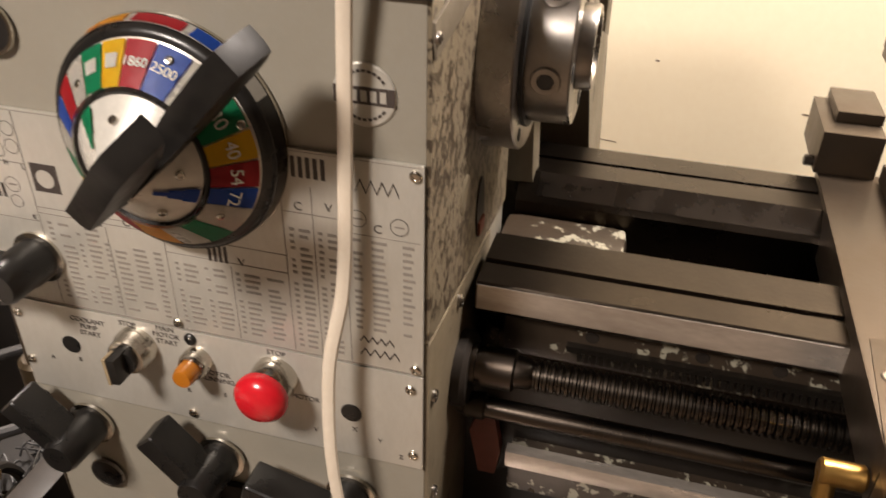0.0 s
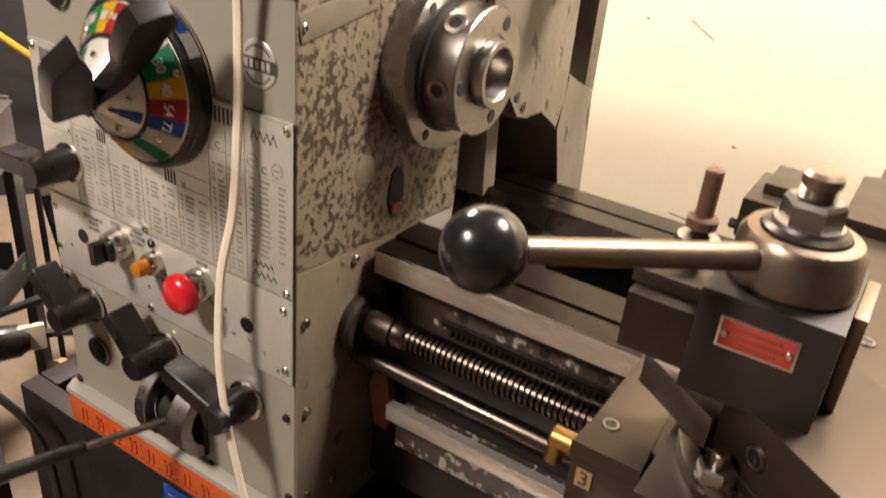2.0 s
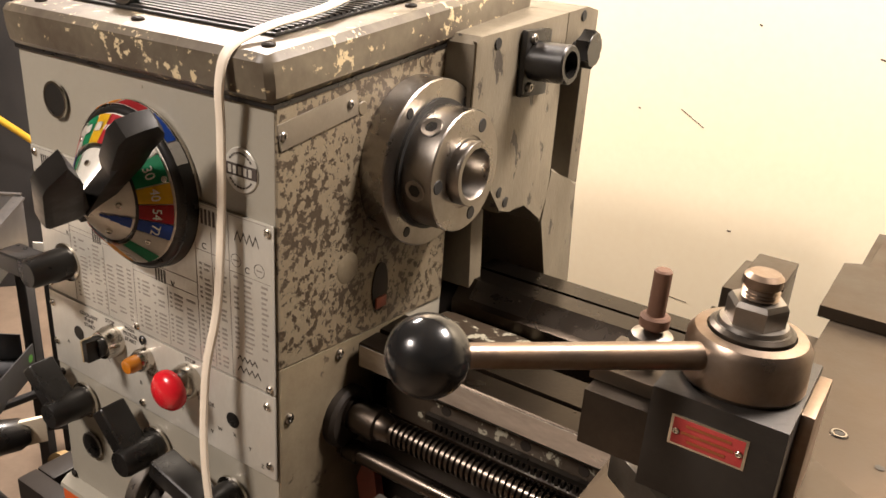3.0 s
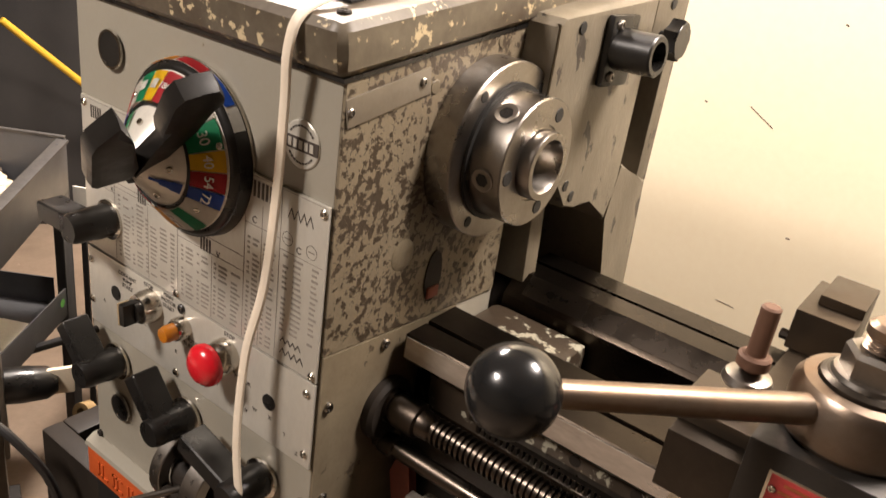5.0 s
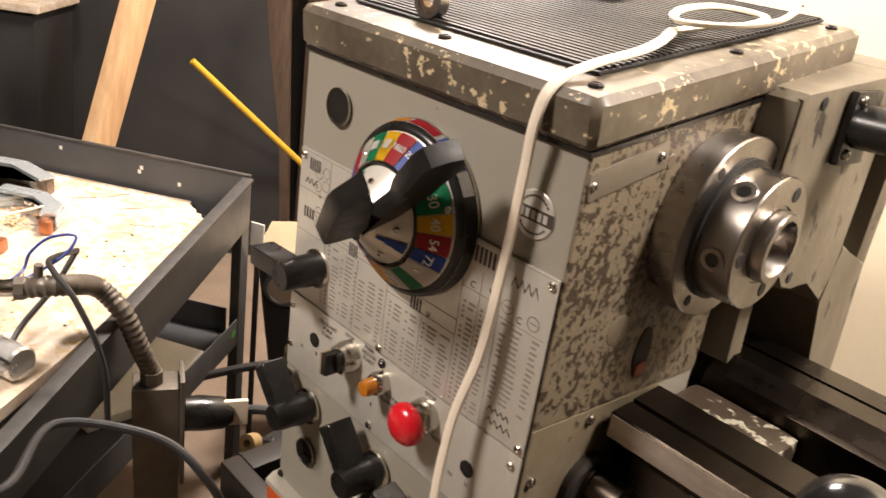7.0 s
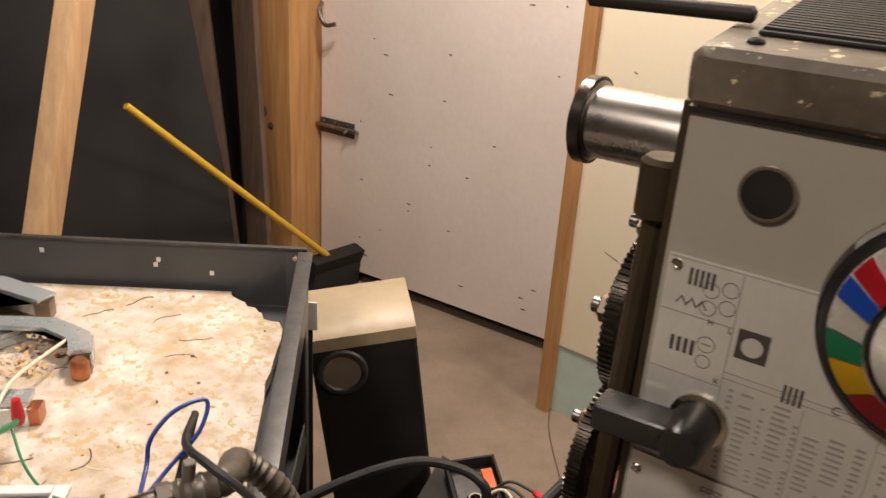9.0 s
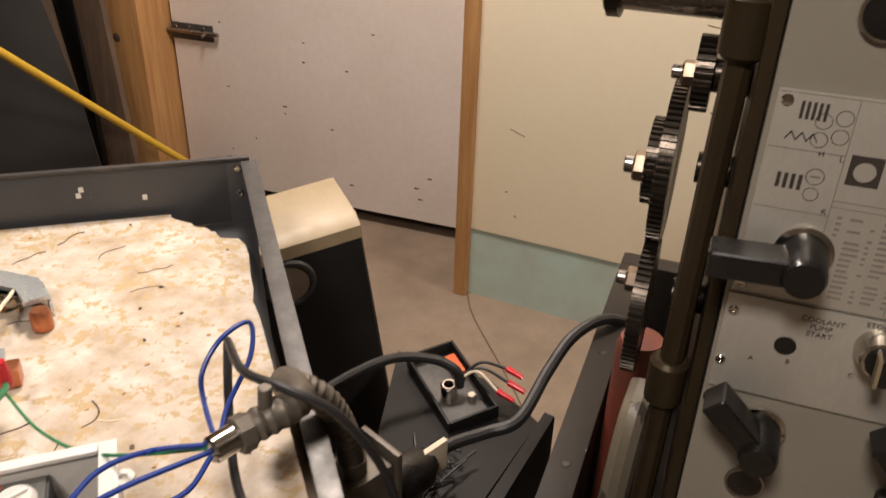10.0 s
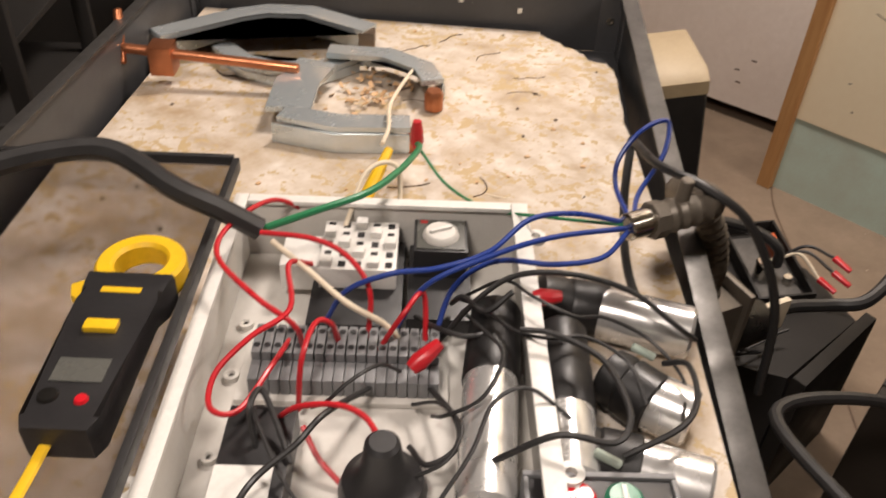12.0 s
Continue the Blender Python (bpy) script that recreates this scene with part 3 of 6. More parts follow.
for x, z in ((-0.01, 0.903), (-0.008, 0.836), (-0.351, 0.9), (-0.352, 0.85), (-0.19, 0.907), (-0.2, 0.828)):
    screw_head((x, -0.0014, z), (0, -1, 0), 0.0042, low, CHROME)
for w, x, z, s in (("COOLANT\nPUMP\nSTART", -0.284, 0.8985, 0.0066), ("STOP", -0.246, 0.9105, 0.0066), ("MAIN\nMOTOR\nSTART", -0.212, 0.9065, 0.0066), ("MOTOR\nRUNNING", -0.172, 0.874, 0.0066), ("STOP", -0.117, 0.9115, 0.0066), ("MOTOR", -0.096, 0.872, 0.0066),
                   ("A", -0.329, 0.857, 0.0062), ("B", -0.301, 0.861, 0.0062), ("C", -0.253, 0.861, 0.0062), ("R", -0.2, 0.853, 0.0062), ("S", -0.167, 0.856, 0.0062), ("T", -0.133, 0.848, 0.0062), ("V", -0.089, 0.84, 0.0062), ("W", -0.077, 0.848, 0.0062), ("X", -0.056, 0.85, 0.0062), ("Y", -0.035, 0.843, 0.0062), ("Z", -0.018, 0.8305, 0.0062)):
    lettering("lettering", w, s, on_front(x, z, -0.0015), INK, low)


def round_hole(x, z, r, parent, rim=None, name="round_hole"):
    h = part(name, revolve([(0, -0.0005), (r, -0.0005), (r, 0.0012), (0.0001, 0.0012)], (x, -0.001, z), (0, -1, 0), 26), BLACK, parent, "black round opening")
    if rim:
        part("hole_rim", revolve([(r, 0.0), (r, 0.002), (r * 1.13, 0.002), (r * 1.16, 0.0)], (x, -0.0006, z), (0, -1, 0), 28), rim, h)
    return h


round_hole(-0.306, 0.876, 0.0085, low)
round_hole(-0.058, 0.867, 0.0085, low)
round_hole(-0.30, 1.143, 0.0165, head, CHROME)
round_hole(-0.307, 0.722, 0.015, head, STEEL)

# maker's badge, without its name
badge = part("badge", revolve([(0, 0.0015), (0.0195, 0.0015), (0.0205, 0.0008), (0.0205, 0)], (-0.039, 0.002, 1.127), (0, -1, 0), 40), PLATE, head, "round silver badge with a black band")
part("badge_band", prism([(-0.0195, -0.0055), (0.0195, -0.0055), (0.0195, 0.0055), (-0.0195, 0.0055)], 0.0005, on_front(-0.039, 1.127, 0.0004)), INK, badge)
bm = bmesh.new()
for i in range(5):
    box(-0.0145 + i * 0.0062, -0.0105 + i * 0.0062, -0.0035, 0.0035, 0.0006, 0.0009, bm=bm)
bmesh.ops.transform(bm, matrix=on_front(-0.039, 1.127, 0.0004), verts=bm.verts)
part("badge_bars", bm, PLATE, badge)
bm = bmesh.new()
for s in (1, -1):
    for i in range(9):
        a = radians(90 + (i - 4) * 13) * s
        box(-0.0012, 0.0012, -0.0008, 0.0008, 0.0, 0.0005, bm=bm, m=pose(math.cos(a) * 0.0155, math.sin(a) * 0.0155, 0, 0, 0, math.degrees(a) - 90))
bmesh.ops.transform(bm, matrix=on_front(-0.039, 1.127, 0.0005), verts=bm.verts)
part("badge_small_bars", bm, INK, badge)

# speed dial: a black drum with a coloured rim strip, and a cone of coloured panels
DX, DZ = -0.173, 1.083
dial = part("speed_dial", revolve([(0, 0), (0.0815, 0), (0.082, 0.001), (0.0815, 0.003), (0, 0.003)], (DX, 0.001, DZ), (0, -1, 0), 64), CHROME, head, "large cone-shaped speed dial with coloured panels")
DA = (DX, 0.001, DZ)


def cone_panel(name, a0, a1, r0, y0, r1, y1, mat, parent, proud=0.0008, label=""):
    """A curved panel on the cone between two angles (degrees, clockwise from the top)."""
    bm = bmesh.new()
    n = max(2, int((a1 - a0) / 5))
    rings = []
    for r, y in ((r0 + proud, y0 + proud), (r1 + proud, y1 + proud)):
        rings.append([bm.verts.new((DX + r * math.sin(radians(a0 + (a1 - a0) * i / n)), -y, DZ + r * math.cos(radians(a0 + (a1 - a0) * i / n)))) for i in range(n + 1)])
    for i in range(n):
        bm.faces.new([rings[0][i], rings[0][i + 1], rings[1][i + 1], rings[1][i]])
    bmesh.ops.solidify(bm, geom=list(bm.faces), thickness=0.0006)
    return part(name, bm, mat, parent, label)


collar = part("black_collar", revolve([(0.05, 0.003), (0.0795, 0.003), (0.0805, 0.005), (0.0785, 0.014), (0.0765, 0.0175), (0.0735, 0.0195), (0.05, 0.0195)], DA, (0, -1, 0), 64), BLACK, dial, "black drum behind the cone")
cone = part("dial_cone", revolve([(0.06, 0.018), (0.0715, 0.0195), (0.0455, 0.0395), (0.0445, 0.0405), (0.0135, 0.068), (0.0, 0.069)], DA, (0, -1, 0), 64), SILVERP, dial, "silver cone")
part("black_ring", revolve([(0.0455, 0.0395), (0.0475, 0.0402), (0.0455, 0.043), (0.0435, 0.0418)], DA, (0, -1, 0), 48, closed=True), BLACK, dial)
part("rim_strip", revolve([(0.0797, 0.003), (0.0812, 0.0035), (0.0795, 0.0145), (0.078, 0.0145)], DA, (0, -1, 0), 64, closed=True), BLACK, collar)
cone_panel("rim_strip_plate", -58, 62, 0.081, 0.0028, 0.079, 0.0138, SILVERP, collar, 0.0004)
for c, a in ((AMBERP, -34), (RED, -6), (BLUE, 22)):
    cone_panel("rim_panel", a, a + 24, 0.081, 0.0036, 0.0793, 0.013, c, collar, 0.0009)
segs = [(-80, BLUE), (-66, RED), (-52, SILVERP), (-37, GREEN), (-21, YELLOW), (-6, RED), (11, BLUE), (30, SILVERP), (49, GREEN), (71, YELLOW), (87.5, RED), (104, BLUE), (119, SILVERP), (139, GREEN), (156, SILVERP), (174, AMBERP), (199, RED), (224, YELLOW), (246, GREEN), (263, SILVERP), (280, BLUE)]
for (a, c), (b, _) in zip(segs, segs[1:]):
    cone_panel("colour_panel", a + 0.5, b - 0.5, 0.0705, 0.0205, 0.0475, 0.04, c, cone)
    if c in (GREEN, YELLOW) and a < 0:
        cone_panel("figure_bar", a + 3.5, b - 3.5, 0.0635, 0.0264, 0.0565, 0.0324, WHITE, cone, 0.0015)
for a, c in ((-45, GREEN), (114, BLUE)):
    for k, w in enumerate((7.5, 6, 3.5)):
        cone_panel("pointer_panel", a - w, a + w, 0.0425 - k * 0.007, 0.0425 + k * 0.0062, 0.0355 - k * 0.007, 0.0487 + k * 0.0062, c, cone, 0.0006)


def cone_word(words, angle, size, mat, r=0.0595, y=0.0302):
    a = radians(angle)
    back = Vector((math.sin(a) * 0.025, 0.0213, math.cos(a) * 0.025)).normalized()
    across = Vector((math.cos(a), 0, -math.sin(a)))
    n = across.cross(back).normalized()
    m = Matrix((across, back, n)).transposed().to_4x4()
    m.translation = Vector((DX + r * math.sin(a), -y, DZ + r * math.cos(a))) + n * 0.0022
    lettering("figure", words, size, m, mat, cone)


for w, a, s in (("30", 60, 0.0125), ("40", 79, 0.0115), ("54", 96, 0.0115), ("72", 111.5, 0.0115), ("2500", 20.5, 0.0085), ("1860", 2.5, 0.0085)):
    cone_word(w, a, s, WHITE)
for a, r, y in ((68, 0.0682, 0.0235), (20, 0.0655, 0.0258), (129, 0.058, 0.0315), (-44, 0.058, 0.0315), (-8, 0.0315, 0.0522), (90, 0.0335, 0.0505), (150, 0.033, 0.051)):
    aa = radians(a)
    screw_head((DX + r * math.sin(aa), -y, DZ + r * math.cos(aa)), (math.sin(aa) * 0.65, -0.76, math.cos(aa) * 0.65), 0.003, cone, CHROME)
# its crank: a hub, a long arm and a grip standing out
hub = part("lever_hub", revolve([(0.0135, 0.056), (0.014, 0.066), (0.0125, 0.0755), (0.009, 0.078), (0, 0.078)], (DX, 0.001, DZ), (0, -1, 0), 28), BLACK, dial, "black lever hub")
LEVER = Matrix(((0.707, 0, 0.707), (0, -1, 0), (0.707, 0, -0.707))).to_4x4()
LEVER.translation = Vector((DX, 0, DZ)) - Vector((0.707, 0, -0.707)) * 0.003
part("lever_arm", prism([(-0.018, 0.054), (0.03, 0.05), (0.075, 0.044), (0.115, 0.041), (0.124, 0.045), (0.138, 0.058), (0.137, 0.07), (0.13, 0.086), (0.117, 0.088), (0.075, 0.077), (0.05, 0.064), (0.0, 0.068), (-0.016, 0.068)], 0.018, LEVER, bevel=0.007), LEVERBLACK, hub)
part("lever_grip", prism([(-0.006, 0.0685), (-0.012, 0.098), (-0.006, 0.105), (0.06, 0.131), (0.072, 0.132), (0.101, 0.123), (0.066, 0.097), (0.014, 0.0685)], 0.018, LEVER, bevel=0.007), LEVERBLACK, hub)


def lever_knob(name, x, z, angle, length, r=0.018, parent=head):
    """A turned black boss with one flat arm, on a bright washer."""
    k = part(name, revolve([(0.0, 0.0), (r, 0.0), (r, 0.018), (r * 0.93, 0.024), (r * 0.9, 0.042), (r * 0.78, 0.047), (0, 0.047)], (x, -0.002, z), (0, -1, 0), 28), BLACK, parent, "black plastic lever knob")
    a = radians(angle)
    d = Vector((math.cos(a), 0, math.sin(a)))
    m = Matrix((d, Vector((0, -1, 0)), d.cross(Vector((0, -1, 0))))).transposed().to_4x4()
    m.translation = (x, -0.014, z)
    part("arm", box(-0.012, length, 0.0, 0.03, -0.011, 0.011, 0.004, m=m, seg=3), BLACK, k)
    part("washer", revolve([(r, 0), (r * 1.22, 0), (r * 1.22, 0.003), (r, 0.004)], (x, -0.001, z), (0, -1, 0), 30), CHROME, k, "bright metal washer")
    return k


lever_knob("feed_knob", -0.312, 0.962, 183, 0.068)
lever_knob("feed_knob", -0.308, 0.787, 135, 0.062)
lever_knob("feed_knob", -0.181, 0.782, 132, 0.062)
lever_knob("feed_knob", -0.062, 0.774, 165, 0.080)

# switch plate devices
sel = part("selector_switch", revolve([(0, 0), (0.018, 0), (0.018, 0.008), (0.0165, 0.012), (0.0155, 0.018), (0.0125, 0.019), (0, 0.019)], (-0.24, -0.001, 0.891), (0, -1, 0), 32), CHROME, low, "chrome selector switch")
part("selector_knob", revolve([(0.0115, 0.018), (0.0115, 0.024), (0.0, 0.024)], (-0.24, -0.001, 0.891), (0, -1, 0), 28), BLACK, sel)
part("selector_grip", box(-0.005, 0.005, -0.012, 0.012, 0.02, 0.037, 0.002, m=on_front(-0.24, 0.891, -0.001, 3)), BLACK, sel)
part("selector_mark", box(-0.0052, -0.0022, -0.0125, 0.0125, 0.025, 0.0375, 0.0005, m=on_front(-0.24, 0.891, -0.001, 3)), CREAMPAINT, sel, "cream pointer strip")
ind = part("indicator_lamp", revolve([(0, 0), (0.0125, 0), (0.0125, 0.01), (0.0105, 0.014), (0, 0.014)], (-0.186, -0.001, 0.889), (0, -1, 0), 28), CHROME, low, "chrome indicator lamp")
part("lens", revolve([(0.009, 0.013), (0.009, 0.022), (0.0075, 0.0265), (0, 0.0275)], (-0.186, -0.001, 0.889), (0, -1, 0), 24), AMBER, ind, "amber lens")
screw_head((-0.19, -0.0014, 0.909), (0, -1, 0), 0.005, low, BLACK)
stop = part("stop_button", revolve([(0, 0), (0.0185, 0), (0.0185, 0.006), (0.017, 0.014), (0.012, 0.02), (0, 0.02)], (-0.119, -0.001, 0.889), (0, -1, 0), 32), CHROME, low, "stop button with a chrome collar")
part("mushroom_head", revolve([(0.011, 0.017), (0.0205, 0.022), (0.0215, 0.026), (0.0205, 0.031), (0.015, 0.0365), (0.007, 0.039), (0, 0.0395)], (-0.119, -0.001, 0.889), (0, -1, 0), 40), STOPRED, stop, "red mushroom head")

# lower front: dial wheel in a slot, ledge, orange strip
wheel = part("feed_wheel_recess", box(-0.205, -0.125, -0.006, 0.001, 0.662, 0.752, 0.003), CAST, head, "dark slot with a numbered wheel")
for x0, x1 in ((-0.203, -0.186), (-0.152, -0.126)):
    bm = revolve([(0.033, 0), (0.046, 0.0), (0.047, 0.001), (0.047, x1 - x0 - 0.001), (0.046, x1 - x0), (0.033, x1 - x0)], (x0, 0.012, 0.707), (1, 0, 0), 48)
    w = part("wheel_rim", bm, STEEL, wheel)
    for i, n in enumerate("1234"):
        lettering("figure", n, 0.009, pose((x0 + x1) / 2, 0.012, 0.707) @ pose(0, 0, 0, 38 - 24 * i, 0, 0) @ pose(0, -0.0474, 0) @ FRONT, INK, w)
part("wheel_hub", rod((-0.186, 0.0, 0.705), (-0.152, 0.0, 0.705), 0.02, seg=32), CAST, wheel)
part("wheel_tooth", box(-0.186, -0.152, -0.032, -0.022, 0.69, 0.7, 0.002), CAST, wheel)
hand = part("feed_handle", rod((-0.168, -0.02, 0.702), (-0.21, -0.105, 0.695), 0.0042, bevel=0.001), STEEL, wheel, "steel handle rod with a black grip")
part("grip", rod((-0.205, -0.095, 0.696), (-0.255, -0.20, 0.688), 0.0075, 0.009, bevel=0.003), BLACK, hand)
for x, z in ((-0.003, 0.67), (-0.006, 0.775), (-0.353, 0.655), (-0.35, 0.806), (-0.12, 0.648), (-0.195, 0.662)):
    screw_head((x - 0.004, 0.0015, z), (0, -1, 0), 0.0046, head, CAST)
ledge = part("front_ledge", prism([(0.02, 0.650), (-0.001, 0.650), (-0.011, 0.643), (-0.0125, 0.638), (-0.010, 0.635), (0.02, 0.635)], 0.375, pose(-0.37, 0, 0, 90, 0, 90)), PAINT, lathe, "sloping ledge with bare worn edge")
strip = part("orange_strip", box(-0.368, 0.004, -0.0105, 0.02, 0.594, 0.6345, 0.002), ORANGE, lathe, "orange-red strip with raised illegible lettering")
bm = bmesh.new()
for i in range(11):
    x = -0.345 + i * 0.031
    box(x, x + 0.02, -0.0118, -0.010, 0.603, 0.606, bm=bm)
    box(x, x + 0.003, -0.0118, -0.010, 0.603, 0.624, bm=bm)
    box(x + 0.008, x + 0.011, -0.0118, -0.010, 0.603, 0.624, bm=bm)
    if i % 2:
        box(x, x + 0.02, -0.0118, -0.010, 0.621, 0.624, bm=bm)
part("raised_print", bm, ORANGE, strip, kind="stuff")
base = part("base_casting", box(-0.36, 0.0, -0.006, 0.62, FLOOR, 0.594, 0.006), BLACKBASE, lathe, "black painted base")
tag = part("blue_tag", box(-0.20, -0.085, -0.009, -0.0065, 0.515, 0.58, 0.0008), BLUE, base, "blue plate with illegible print")
bm = bmesh.new()
for i in range(5):
    box(-0.192, -0.192 + 0.1 * (0.9 if i % 2 else 0.7), -0.0096, -0.0091, 0.527 + i * 0.01, 0.53 + i * 0.01, bm=bm)
part("print_bar", bm, INKSOFT, tag)
part("chip_tray_edge", box(0.006, 0.62, -0.03, 0.02, 0.585, 0.605, 0.004), STEEL, lathe, "bright front edge of the chip tray")
part("chip_tray", box(0.003, 1.4, -0.02, 0.62, 0.55, 0.585, 0.004), BEDPAINT, lathe, "black oily chip tray")
part("stand_right", box(0.02, 1.4, 0.0, 0.6, FLOOR, 0.548, 0.01), BLACKBASE, lathe, "black stand under the bed")

# left end: open gear case
def frame_ring(name, x0, x1, y0, y1, z0, z1, w, mat, parent, label):
    bm = bmesh.new()
    box(x0, x1, y0, y0 + w, z0, z1, 0.004, bm)
    box(x0, x1, y1 - w, y1, z0, z1, 0.004, bm)
    box(x0, x1, y0 + w + 0.0005, y1 - w - 0.0005, z0, z0 + w, 0.002, bm)
    return part(name, bm, mat, parent, label)


gbase = part("gear_case_wall", box(-0.505, -0.465, 0.0305, 0.6195, FLOOR, 0.575, 0.004), CAST, lathe, "thick black wall of the open gear case")
for y0, y1 in ((0.0, 0.03), (0.62, 0.66)):
    part("gear_case_end", box(-0.505, -0.362, y0, y1, FLOOR, 0.575, 0.006), CAST, lathe)
part("gear_case_floor", box(-0.464, -0.362, 0.0305, 0.6195, FLOOR, 0.30, 0.002), CAST, lathe)
for y in (0.115, 0.35, 0.6):
    part("tapped_hole", revolve([(0, 0.0006), (0.005, 0.0006), (0.0055, 0)], (-0.484, y, 0.5755), (0, 0, 1), 14), BLACK, gbase)
endp = part("end_plate", box(-0.372, -0.361, 0.02, 0.5, 0.58, 1.19, 0.003), GREASE_SHADE, lathe, "greasy brown end plate")


def gear(name, p, r, w, teeth, parent, mat=None):
    bm = bmesh.new()
    prof = []
    for i in range(teeth):
        for f, rr in ((0.0, r - 0.0035), (0.3, r - 0.0035), (0.42, r), (0.75, r), (0.88, r - 0.0035)):
            a = 2 * math.pi * (i + f) / teeth
            prof.append((rr * math.cos(a), rr * math.sin(a)))
    prism(prof, w, pose(p[0], p[1], p[2], 0, -90, 0), bm)
    g = part(name, bm, mat or OILED, parent, "dark oily steel gear", smooth=20)
    return g


def shaft_nut(p, r, parent):
    n = part("hex_nut", revolve([(0, 0), (r, 0), (r, 0.009), (r * 0.85, 0.011), (0, 0.011)], p, (-1, 0, 0), 6), WORNSTEEL, parent, smooth=10)
    part("stud_end", rod(Vector(p) + Vector((-0.009, 0, 0)), Vector(p) + Vector((-0.02, 0, 0)), r * 0.55, bevel=0.001), STEEL, parent)
    return n


g1 = gear("change_gear", (-0.405, 0.155, 1.045), 0.035, 0.016, 30, endp)
shaft_nut((-0.4215, 0.15, 1.045), 0.012, g1)
g2 = gear("change_gear", (-0.425, 0.19, 0.94), 0.085, 0.014, 76, endp)
g3 = gear("change_gear", (-0.440, 0.19, 0.94), 0.045, 0.013, 40, endp)
shaft_nut((-0.4535, 0.17, 0.94), 0.016, g3)
g4 = gear("change_gear", (-0.425, 0.14, 0.80), 0.073, 0.014, 66, endp)
shaft_nut((-0.4395, 0.125, 0.835), 0.013, g4)
for y, z in ((0.19, 0.94), (0.14, 0.82), (0.155, 1.045)):
    part("gear_shaft", rod((-0.372, y, z), (-0.405, y, z), 0.016, bevel=0.001), OILED, endp)
part("quadrant", prism([(0.08, 0.76), (0.11, 0.74), (0.26, 0.98), (0.24, 1.02), (0.2, 1.0)], 0.012, pose(-0.395, 0, 0, 90, 0, 90)), CAST, endp, "black cast quadrant arm")
part("oil_pipe", sweep([(-0.385, 0.05, 1.13), (-0.388, 0.045, 1.0), (-0.39, 0.04, 0.85), (-0.392, 0.04, 0.7), (-0.395, 0.05, 0.5)], 0.011, 10, 6), GREASE_SHADE, endp, "greasy brown vertical pipe")
part("pipe_joint", rod((-0.386, 0.048, 1.09), (-0.386, 0.047, 1.14), 0.018, bevel=0.004), GREASE_SHADE, endp)
part("pipe_joint", rod((-0.392, 0.04, 0.76), (-0.392, 0.04, 0.81), 0.018, bevel=0.004), GREASE_SHADE, endp)
part("red_cylinder", revolve([(0, 0.3), (0.03, 0.3), (0.03, 0.64), (0.026, 0.652), (0, 0.655)], (-0.43, 0.25, 0.03), (0, 0, 1), 28), RUST, lathe, "rust-red painted cylinder")
part("grey_hose", sweep([(-0.415, 0.19, 0.66), (-0.42, 0.15, 0.63), (-0.425, 0.12, 0.53), (-0.43, 0.1, 0.4)], 0.017, 10), CASTPAINT, lathe, "grey hose in the gear case")
tail = part("spindle_tail", revolve([(0.02, 0.12), (0.02, 0.15), (0.036, 0.15), (0.038, 0.147), (0.038, 0.135), (0.034, 0.133), (0.034, 0.04), (0.037, 0.038), (0.037, 0.0), (0.0, 0.0)], (-0.361, 0.17, 1.125), (-1, 0, 0), 40), STEEL, lathe, "bright rear spindle end with a collar")
part("collar_ring", revolve([(0.036, 0.0), (0.0415, 0.001), (0.0415, 0.012), (0.036, 0.013)], (-0.496, 0.17, 1.125), (-1, 0, 0), 40), OILED, tail)
part("top_handle", rod((-0.345, 0.06, 1.247), (-0.47, 0.06, 1.245), 0.006, bevel=0.002), CAST, lathe, "black rod over the lid's end")

# spindle
fl = part("spindle_flange", revolve([(0.05, 0.0), (0.0855, 0.0), (0.0855, 0.0262), (0.0842, 0.0275), (0.05, 0.0275)], (0.003, SY, SZ), (1, 0, 0), 72), STEEL, lathe, "bright turned spindle flange")
for a in (129, 235, 48, 309):
    a = radians(a)
    y, z = SY + 0.075 * math.cos(a), SZ + 0.075 * math.sin(a)
    part("bolt_hole", revolve([(0, 0.0007), (0.005, 0.0007), (0.0055, 0.0)], (0.0305, y, z), (1, 0, 0), 16), RUBBER, fl)
part("gap_ring", revolve([(0.05, 0), (0.0665, 0), (0.0665, 0.004), (0.05, 0.004)], (0.03, SY, SZ), (1, 0, 0), 48), RUBBER, fl)
nose = part("spindle_nose", revolve([(0.055, 0.029), (0.0612, 0.0295), (0.0615, 0.031), (0.0615, 0.0635), (0.0603, 0.0648), (0.0365, 0.0648), (0.036, 0.063), (0.033, 0.063), (0.033, 0.0745), (0.0318, 0.0765), (0.026, 0.0765), (0.0232, 0.0725), (0.021, 0.03), (0.0, 0.028)], (0.003, SY, SZ), (1, 0, 0), 72), STEEL, lathe, "bright spindle nose with a hollow bore")
for a in (60, 186, 288):
    a = radians(a)
    y, z = SY + 0.049 * math.cos(a), SZ + 0.049 * math.sin(a)
    part("camlock_hole", revolve([(0, 0.0007), (0.0065, 0.0007), (0.0072, 0.0)], (0.0678, y, z), (1, 0, 0), 20), RUBBER, nose)
for a in (189, 129):
    aa = radians(a)
    d = Vector((0, math.cos(aa), math.sin(aa)))
    p = Vector((0.05, SY, SZ)) + d * 0.0612
    s = part("cam_screw", revolve([(0.006, 0.0), (0.0105, 0.0), (0.0115, 0.001), (0.0105, 0.0016), (0.0065, 0.0012)], p, d, 24), STEEL, nose)
    part("cam_socket", revolve([(0, 0.0012), (0.0065, 0.0012)], p, d, 6), BLACK, s)

